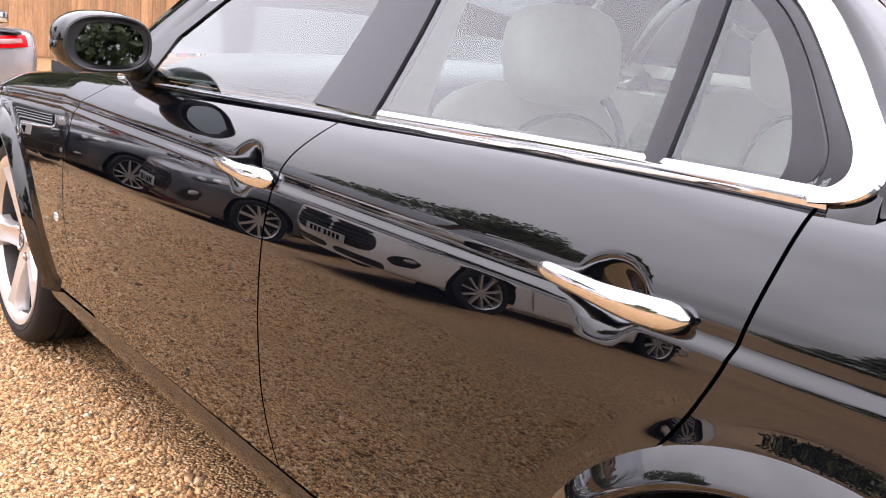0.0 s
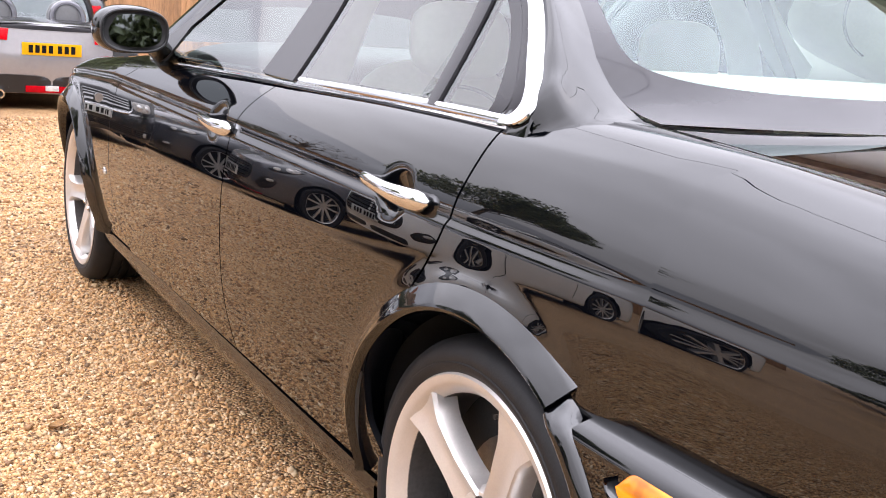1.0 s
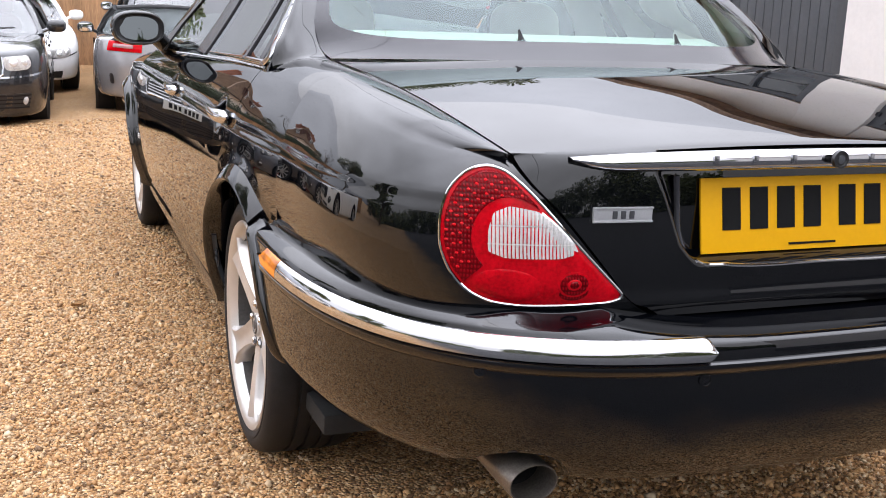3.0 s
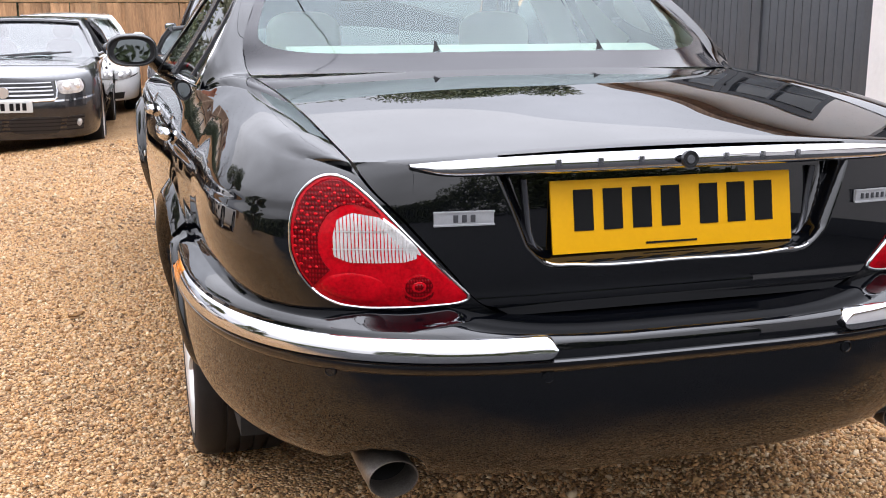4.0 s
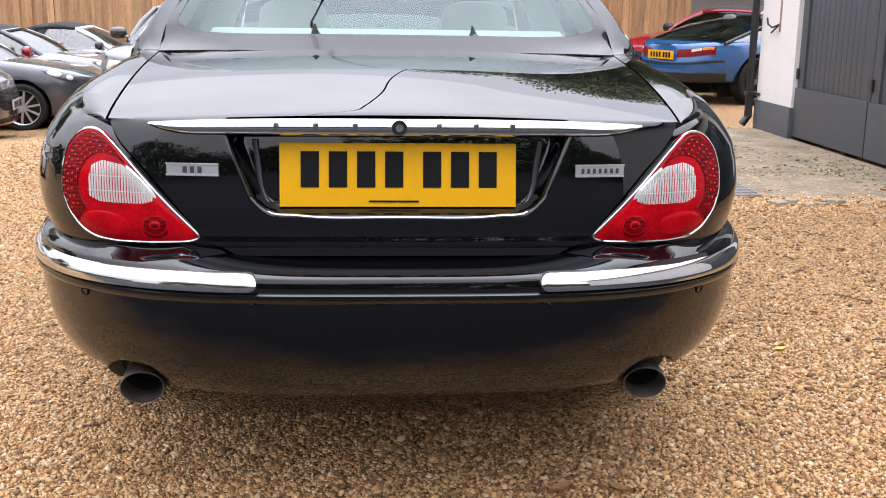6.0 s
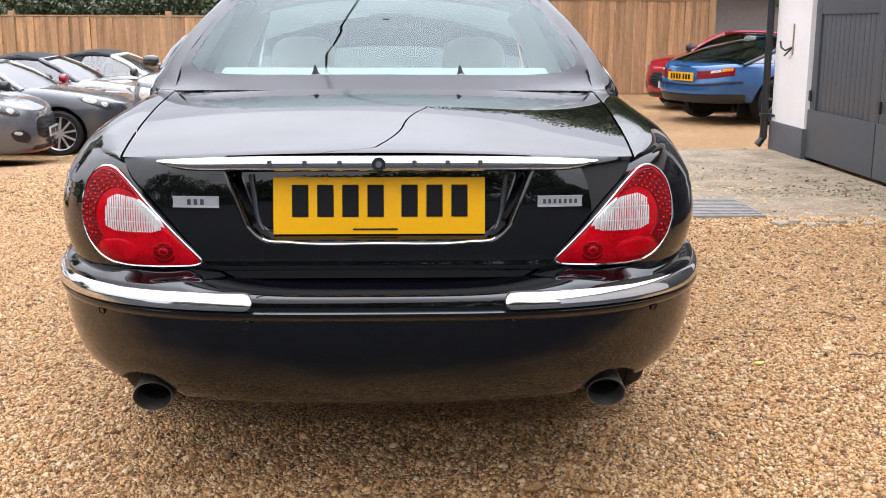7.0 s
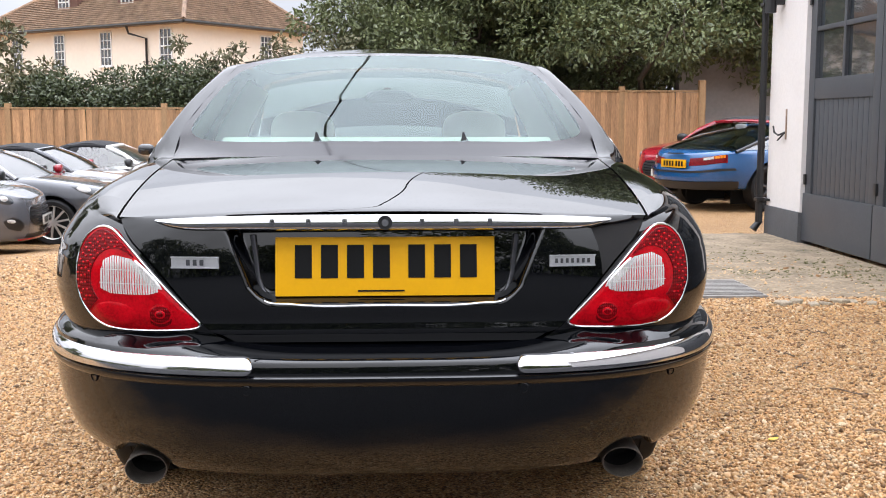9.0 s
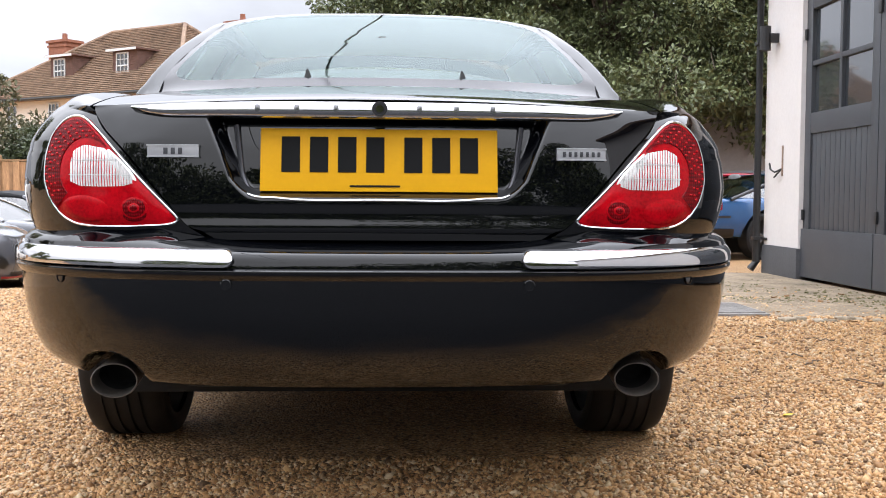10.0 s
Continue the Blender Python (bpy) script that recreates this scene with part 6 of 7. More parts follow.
class Shape:
    """The skin of a parked car: y ahead from its middle, z up from the ground."""

    def __init__(self, length, width, top, nose=3.2, tail=3.4, clear=0.2, wheel=0.315, axles=(1.35, -1.35), round_nose=0.75, round_tail=0.65):
        self.l, self.w, self.nose, self.tail, self.clear, self.r, self.axles = length / 2, width / 2, nose, tail, clear, wheel, axles
        self.top = curve(*top)
        self.yn, self.yt = self.l - round_nose, -self.l + round_tail

    def ring(self, q):
        """Share of the width and height up the flank, q from 0 (underside) to 1 (middle of the top)."""
        f = curve([0, 0.08, 0.2, 0.36, 0.5, 0.64, 0.74, 0.82, 0.9, 1.0], [0.88, 0.945, 0.98, 1.0, 0.998, 0.975, 0.93, 0.80, 0.45, 0.0])
        g = curve([0, 0.08, 0.2, 0.36, 0.5, 0.64, 0.74, 0.82, 0.9, 1.0], [0.0, 0.04, 0.22, 0.46, 0.66, 0.86, 0.955, 0.985, 1.0, 1.012])
        return float(f(q)), float(g(q))

    def point(self, s, q):
        """s: -1 tail, 0 middle, 1 nose."""
        f, g = self.ring(q)
        full = 1.0 - 0.35 * max(0, g - 0.55) - 0.25 * max(0, 0.35 - g)
        if s >= 0:
            a = s * math.pi / 2 if s > 0 else 0
            y0, y1, n = self.yn, self.l, self.nose
        else:
            a, y0, y1, n = -s * math.pi / 2, self.yt, -self.l, self.tail
        end = y0 + (y1 - y0) * (1 - 0.20 * (1 - full) * 2)
        y = y0 + (end - y0) * sup(math.sin(a), n)
        x = self.w * f * sup(math.cos(a), n)
        z = self.clear + (float(self.top(y)) - self.clear) * g
        return x, y, z

    def body(self):
        qs = np.concatenate([np.linspace(0, 0.74, 20), np.linspace(0.76, 1, 10)])
        cols = [(-1 + i / 16) for i in range(16)]
        rows = []
        for q in qs:
            f, g = self.ring(q)
            line = [self.point(s, q) for s in cols]
            for y in np.linspace(self.yt, self.yn, 44):
                line.append((self.w * f, y, self.clear + (float(self.top(y)) - self.clear) * g))
            line += [self.point(i / 16, q) for i in range(1, 17)]
            rows.append(line)
        v, f = sheet(rows)
        for yc in self.axles:
            d = np.hypot(v[:, 1] - yc, v[:, 2] - self.r)
            big = self.r + 0.055
            f = [k for k in f if not (max(d[list(k)]) < big + 0.03 and np.mean(v[list(k), 0]) > self.w * 0.8)]
            near = (d < big + 0.03) & (v[:, 0] > self.w * 0.8)
            for i in np.nonzero(near)[0]:
                if d[i] > 1e-4:
                    v[i, 1:] = (yc, self.r) + (v[i, 1:] - (yc, self.r)) * (big / d[i])
        one = (v, f)
        return joined(one, mirrored(one))


def patch(sh, s0, s1, q0, q1, proud=0.006, n=10, m=6, side_=1, bow=0.0, skew=0.0):
    """A piece that lies on a car's skin."""
    rows = []
    for i in range(m + 1):
        t = i / m
        row = []
        for j in range(n + 1):
            u = j / n
            lift = proud + bow * (1 - (2 * t - 1) ** 4) * (1 - (2 * u - 1) ** 4)
            x, y, z = sh.point(s0 + (s1 - s0) * u + skew * (t - 0.5), q0 + (q1 - q0) * t)
            d = Vector((x * 0.6, y - (0.4 * y), 0)).normalized()
            row.append((side_ * (x + d.x * lift), y + d.y * lift, z))
        rows.append(row)
    return sheet(rows)


def blotch(sh, ring, proud=0.006, swell=0.0, side_=1, n=36):
    """A lamp or opening of any outline on a car's skin; ring holds (s, q)."""
    b = ring_of(ring, n)
    c = b.mean(0)
    rows = []
    for r in (0.02, 0.3, 0.6, 0.85, 0.97, 1.0):
        row = []
        for p in c + (b - c) * r:
            x, y, z = sh.point(p[0], p[1])
            d = Vector((x * 0.6, y * 0.6, 0)).normalized()
            lift = proud + swell * (1 - r**4) - (0.012 if r == 1.0 else 0)
            row.append((side_ * (x + d.x * lift), y + d.y * lift, z))
        rows.append(row)
    return sheet(rows, close=True)


def road_wheel(parent, x, y, r, sx, rim_mat, spokes=10):
    k = 40
    w = part("wheel", flip(spin([(0.09, r * 0.70), (-0.085, r * 0.70), (-0.095, r * 0.73), (-0.088, r * 0.745), (0.09, r * 0.745)], k)), rim_mat, parent)
    w.matrix_basis = pose(x, y, r, 0, 0, 0 if sx < 0 else 180)
    part("tyre", flip(spin([(0.10, r * 0.72), (0.105, r * 0.9), (0.085, r * 0.985), (0, r), (-0.085, r * 0.985), (-0.105, r * 0.9), (-0.098, r * 0.73)], k)), RUBBER, w)
    for i in range(spokes):
        v, f = box((0.03, r * 0.085, r * 0.62), (-0.07, 0, r * 0.40), 0.004)
        part("spoke", moved((v, f), pose(0, 0, 0, 360 / spokes * i + 7)), rim_mat, w)
    part("hub", spin([(-0.085, 0.0), (-0.085, r * 0.12), (-0.05, r * 0.16)], 20), rim_mat, w)
    # added black disc darkens the gaps between spokes like shade
    part("wheel_shade_disc", spin([(-0.02, 0.0), (-0.02, r * 0.70)], 28), DARK, w)
    return w


def car_plate(parent, at, turn, mat, w=0.52, h=0.111, pitch=0):
    p = part("number_plate", box((w, 0.012, h), (0, 0, 0), 0.003), mat, parent)
    p.matrix_basis = pose(*at, pitch, 0, turn)
    cx = -0.205
    for i in range(7):
        if i == 4:
            cx += 0.022
        part("character_bar", box((0.038, 0.003, 0.070), (cx + 0.02, -0.0065, 0)), INK, p)
        cx += 0.058
    return p


def cabin(sh, t, base_f, top_f, top_r, base_r, zt, wt, paint, top_mat, glass_mat=None, doors=1, open_top=False, back_r=0.055, back_mat=None):
    """Screens, side windows, roof and pillars over a car's waist."""
    glass_mat = glass_mat or CAR_GLASS
    wb = sh.w * 0.90
    zf, zr = float(sh.top(base_f)) - 0.015, float(sh.top(base_r)) - 0.015
    waist = lambda y: float(sh.top(y)) - 0.02
    scr = []
    for v in np.linspace(0, 1, 9):
        u = np.linspace(-1, 1, 15)
        scr.append(np.stack([u * (wb * (1 - v) + wt * v), base_f + (top_f - base_f) * v + (0.22 * (1 - v) + 0.12 * v) * (1 - u**2), zf + (zt - 0.02 - zf) * v + 0.03 * (1 - u**2) * v + 0.03 * np.sin(math.pi * v)], -1))
    part("windscreen", facing(sheet(scr), (0, 0, 0.3)), glass_mat, t)
    for sx in (-1, 1):
        part("pillar", sweep([(sx * (wb + 0.012), base_f - 0.02, zf - 0.02), (sx * (wb * 0.48 + wt * 0.52 + 0.02), (base_f + top_f) / 2 - 0.01, (zf + zt) / 2 + 0.02), (sx * (wt + 0.012), top_f - 0.01, zt - 0.01)], disc_section(0.036, 8)), paint, t)
    part("header_rail", sweep([(u * wt, top_f + 0.12 * (1 - u * u), zt - 0.015 + 0.03 * (1 - u * u)) for u in np.linspace(-1, 1, 13)], disc_section(0.028, 8)), paint, t)
    if open_top:
        return
    rf = []
    for v in np.linspace(0, 1, 12):
        u = np.linspace(-1, 1, 17)
        y = top_f + (top_r - top_f) * v
        rf.append(np.stack([u * (wt + 0.01), y + 0.12 * (1 - u**2) * (1 - v) - 0.10 * (1 - u**2) * v, zt + 0.035 * (1 - np.abs(u) ** 2.5) + (0.055 if top_mat is SOFT_TOP else 0.03) * np.sin(math.pi * v)], -1))
    part("roof", sheet(rf), top_mat, t)
    bk = []
    for v in np.linspace(0, 1, 9):
        u = np.linspace(-1, 1, 15)
        bk.append(np.stack([u * (wt * (1 - v) + wb * v) * (1 - 0.02), top_r + (base_r - top_r) * v - (0.10 * (1 - v) + 0.20 * v) * (1 - u**2), zt + 0.033 * (1 - u**2) * (1 - v) + (zr - zt) * v + 0.04 * np.sin(math.pi * v)], -1))
    part("rear_window" if top_mat is not SOFT_TOP else "hood_back", facing(sheet(bk), (0, 0, 0.3)), glass_mat if top_mat is not SOFT_TOP else SOFT_TOP, t)
    for sx in (-1, 1):
        part("pillar", sweep([(sx * (wt + 0.005), top_r + 0.03, zt - 0.01), (sx * (wb * 0.5 + wt * 0.5 + 0.015), (top_r + base_r) / 2 + 0.02, (zt + zr) / 2 + 0.03), (sx * (wb + 0.01), base_r + 0.02, zr - 0.02)], disc_section(back_r, 8)), back_mat or top_mat, t)
        part("roof_rail", sweep([(sx * (wt + 0.008), y, zt - 0.012 + 0.028 * math.sin(math.pi * (y - top_f) / (top_r - top_f))) for y in np.linspace(top_f, top_r, 9)], disc_section(0.03, 8)), top_mat, t)
        soft_roof = top_mat is SOFT_TOP
        cuts = (0, 0.66) if soft_roof else np.linspace(0, 1, doors + 1)
        if soft_roof:
            g = []
            for e in np.linspace(0.66, 1.0, 6):
                yb, yt = base_f + (base_r - base_f) * e, top_f + (top_r - top_f) * e
                g.append([(sx * (wb * (1 - v) + wt * v + 0.012), yb + (yt - yb) * v, (waist(yb)) * (1 - v) + (zt - 0.01 + 0.02 * math.sin(math.pi * e)) * v) for v in np.linspace(0, 1, 6)])
            part("hood_quarter", facing(sheet(g), (0, 0, 1.0)), SOFT_TOP, t)
        for a, b in zip(cuts[:-1], cuts[1:]):
            g = []
            for e in np.linspace(a, b, 8):
                yb, yt = base_f + (base_r - base_f) * e, top_f + (top_r - top_f) * e
                g.append([(sx * (wb * (1 - v) + wt * v + 0.008), yb + (yt - yb) * v, (waist(yb)) * (1 - v) + (zt - 0.01 + 0.02 * math.sin(math.pi * e)) * v) for v in np.linspace(0, 1, 6)])
            part("side_window", facing(sheet(g), (0, 0, 1.0)), glass_mat, t)
            if a > 0:
                yb, yt = base_f + (base_r - base_f) * a, top_f + (top_r - top_f) * a
                part("pillar", sweep([(sx * (wb + 0.012), yb, waist(yb)), (sx * (wt + 0.012), yt, zt)], disc_section(0.032, 8)), TRIM, t)
    for sx in (-1, 1):
        s = part("seat", blob((0.22, 0.07, 0.30), 3.2, 18, pose(sx * 0.36, (base_f + base_r) / 2, waist(0) - 0.12, -12)), GREY_LEATHER, t)
        part("headrest", blob((0.12, 0.045, 0.09), 3, 16, pose(sx * 0.36, (base_f + base_r) / 2 - 0.06, waist(0) + 0.26)), GREY_LEATHER, s)


def car_mirrors(t, sh, y, z, mat):
    for sx in (-1, 1):
        m = part("door_mirror", joined(blob((0.10, 0.06, 0.07), 2.6, 20, pose(sx * (sh.w + 0.08), y, z)), tube([(sx * (sh.w - 0.06), y + 0.02, z - 0.06), (sx * (sh.w + 0.04), y, z - 0.02)], [(0.03, 0.02)] * 2, 8)), mat, t)
        part("mirror_glass", box((0.15, 0.004, 0.10), (sx * (sh.w + 0.08), y - 0.062, z), 0.001), MIRROR, m)


def wheels_of(t, sh, rim, spokes=10):
    for y in sh.axles:
        for sx in (-1, 1):
            road_wheel(t, sx * (sh.w - 0.115), y, sh.r, sx, rim, spokes)
    part("underside", box((sh.w * 1.5, sh.l * 1.7, 0.06), (0, 0, sh.clear + 0.08), 0.02), DARK, t)
    for y in sh.axles:
        a = np.linspace(0, 180, 16)
        for sx in (-1, 1):
            part("wheel_well", joined(sheet([[(sx * x, y + (sh.r + 0.07) * math.cos(radians(q)), sh.r + (sh.r + 0.07) * math.sin(radians(q))) for q in a] for x in (sh.w * 0.55, sh.w * 0.975)]),
                                      box((0.02, 0.7, 0.55), (sx * sh.w * 0.55, y, sh.r + 0.05))), DARK, t)


def roadster(label, at, heading, paint, hood=True, mirror=None, plate=None, lip=None, rim=ALLOY, pillar=None, group="row of parked roadsters"):
    x, y = at
    t = thing("roadster", label, "car", group, pose(x, y, float(fall(x, y)), 0, 0, heading))
    sh = Shape(4.05, 1.74, ([-2.1, -1.9, -1.3, -0.6, 0.2, 0.75, 1.3, 1.75, 2.03], [0.86, 0.92, 0.93, 0.90, 0.88, 0.90, 0.845, 0.76, 0.64]), wheel=0.305, axles=(1.16, -1.15), clear=0.19 if hood else 0.28)
    part("body", sh.body(), paint, t)
    cabin(sh, t, 0.72, 0.12, -0.55, -1.15, 1.20, 0.58, pillar or paint, SOFT_TOP, open_top=not hood)
    for sx in (-1, 1):
        h = part("headlamp", blotch(sh, [(0.03, 0.70), (0.08, 0.755), (0.20, 0.77), (0.34, 0.745), (0.46, 0.68), (0.48, 0.60), (0.40, 0.565), (0.26, 0.575), (0.10, 0.625)], 0.005, 0.012, sx), PANE, t)
        for sc, qc, ra, rb in ((0.16, 0.68, 0.085, 0.060), (0.33, 0.65, 0.060, 0.050)):
            eye = part("lamp_core", blotch(sh, [(sc + ra * math.cos(q), qc + rb * math.sin(q)) for q in np.linspace(0, 6.28, 14, endpoint=False)], 0.014, 0.005, sx, 24), CLEAR_LENS, h)
            part("lamp_bulb", blotch(sh, [(sc + 0.02 + 0.4 * ra * math.cos(q), qc + 0.4 * rb * math.sin(q)) for q in np.linspace(0, 6.28, 12, endpoint=False)], 0.019, 0.004, sx, 18), REFLECTOR, eye)
        part("fog_recess", blotch(sh, [(0.30, 0.34), (0.40, 0.41), (0.54, 0.38), (0.60, 0.28), (0.54, 0.20), (0.36, 0.24)], 0.004, 0.002, sx), TRIM, t)
        part("fog_lamp", blotch(sh, [(0.40 + 0.06 * math.cos(q), 0.345 + 0.028 * math.sin(q)) for q in np.linspace(0, 6.28, 12, endpoint=False)], 0.012, 0.006, sx, 20), CLEAR_LENS, t)
        part("chin_intake", blotch(sh, [(0.62, 0.17), (1.0, 0.17), (1.0, 0.08), (0.58, 0.08)], 0.004, 0.0, sx), TRIM, t)
        r = part("tail_lamp", patch(sh, -0.84, -0.46, 0.57, 0.70, 0.012, 12, 6, sx, 0.012), RED_DISC, t)
        part("tail_lens", patch(sh, -0.77, -0.55, 0.61, 0.66, 0.030, 8, 4, sx, 0.004), RED_CLEAR, r)
        part("door_line", sweep([(sx * (sh.w + 0.001), 0.60, 0.30), (sx * (sh.w + 0.001), 0.66, 0.55), (sx * sh.w * 0.985, 0.62, 0.80)], disc_section(0.004, 5)), INK, t)
        part("door_line", sweep([(sx * (sh.w + 0.001), -0.52, 0.30), (sx * (sh.w + 0.001), -0.60, 0.55), (sx * sh.w * 0.985, -0.52, 0.82)], disc_section(0.004, 5)), INK, t)
    hexagon = [(0.70, 0.52), (0.74, 0.60), (0.84, 0.63), (1.0, 0.64), (1.0, 0.26), (0.84, 0.27), (0.74, 0.31), (0.69, 0.42)]
    g = part("grille", joined(*(blotch(sh, hexagon, 0.006, 0.0, sx, 48) for sx in (-1, 1))), TRIM, t)
    for q in (0.33, 0.39, 0.45, 0.51, 0.57):
        part("grille_bar", joined(*(patch(sh, 0.745 if q > 0.35 else 0.79, 1.0, q, q + 0.018, 0.013, 10, 2, sx) for sx in (-1, 1))), GLOSS_TRIM, g)
    wheels_of(t, sh, rim)
    car_mirrors(t, sh, 0.55, 0.93, mirror or TRIM)
    if plate is not None:
        car_plate(t, (0, 2.06, 0.40), 180, WHITE)
        car_plate(t, (0, -2.03, 0.69), 0, YELLOW)
    if lip:
        part("splitter", joined(patch(sh, 0.45, 1.0, 0.05, 0.11, 0.035, 14, 3, 1), patch(sh, 0.45, 1.0, 0.05, 0.11, 0.035, 14, 3, -1)), lip, t)
    part("boot_panel", sheet([[(u * 0.66, yy, float(sh.top(yy)) + 0.006 - 0.03 * abs(u) ** 3) for u in np.linspace(-1, 1, 15)] for yy in np.linspace(-1.98 if not hood else -1.82, -1.25, 8)]), GLOSS_TRIM if not hood else paint, t)
    if not hood:
        part("rear_skirt", joined(*(blotch(sh, [(-1.0, 0.24), (-0.80, 0.24), (-0.70, 0.20), (-0.64, 0.06), (-0.66, 0.01), (-1.0, 0.01)], 0.010, 0.0, sx, 40) for sx in (-1, 1))), TRIM, t)
        for sx in (-1, 1):
            part("corner_vent", blotch(sh, [(-0.55, 0.32), (-0.49, 0.32), (-0.49, 0.20), (-0.55, 0.20)], 0.006, 0.0, sx, 20), TRIM, t)
        part("boot_edge", joined(patch(sh, -1.0, -0.48, 0.71, 0.86, 0.008, 12, 6, 1), patch(sh, -1.0, -0.48, 0.71, 0.86, 0.008, 12, 6, -1)), GLOSS_TRIM, t)
        fg = part("fog_reflector", box((0.46, 0.03, 0.060), (0, -2.035, 0.325), 0.006), RED_LENS, t)
        part("reversing_lens", box((0.12, 0.034, 0.050), (0, -2.035, 0.335), 0.006), CLEAR_LENS, fg)
        for sx in (-1, 1):
            for d in (0.0, 0.10):
                part("exhaust_tip", flip(moved(spin([(0.0, 0.028), (0.0, 0.044), (0.12, 0.044)], 20, "y"), pose(sx * (0.45 + d), -2.04, 0.27))), CHROME, t)
                part("exhaust_bore", moved(spin([(0.02, 0.0), (0.004, 0.030)], 16, "y"), pose(sx * (0.45 + d), -2.03, 0.27)), DARK, t)
        for sx in (-1, 1):
            hoop = [(sx * 0.34 + 0.16 * math.cos(q), -0.55, 0.90 + 0.19 * math.sin(q) ** 0.8) for q in np.linspace(0.01, math.pi - 0.01, 16)]
            part("roll_hoop", sweep(hoop, disc_section(0.028, 8), up=(0, 1, 0)), MIDGREY, t)
            part("hoop_pad", blob((0.125, 0.03, 0.15), 2.4, 18, pose(sx * 0.34, -0.54, 0.93)), GREY_LEATHER, t)
            part("seat_back", blob((0.20, 0.06, 0.30), 3, 18, pose(sx * 0.34, -0.38, 0.80, -10)), GREY_LEATHER, t)
    return t


ROW_X = -5.9
roadster("white soft-top roadster with black hood up on gravel", (ROW_X - 0.15, 6.8), -90, PEARL, plate=True)
roadster("mid-grey roadster with red front splitter", (ROW_X - 0.25, 10.1), -83, MIDGREY, plate=True, lip=RED, hood=True)
roadster("dark grey soft-top roadster with silver screen pillars", (ROW_X + 0.24, 12.5), -88, GUNMETAL, plate=True, pillar=SILVER, rim=ALLOY)
roadster("silver soft-top roadster with red door mirrors", (ROW_X + 0.35, 14.6), -88, SILVER, plate=True, mirror=RED, pillar=GUNMETAL)
roadster("white soft-top roadster beside the fence", (ROW_X + 0.9, 16.6), -88, PEARL, plate=True)
roadster("open silver roadster with twin exhausts and black boot panel", (0.20, 12.2), -3, SILVER, hood=False, plate=True, rim=GUNMETAL, group="", pillar=TRIM)


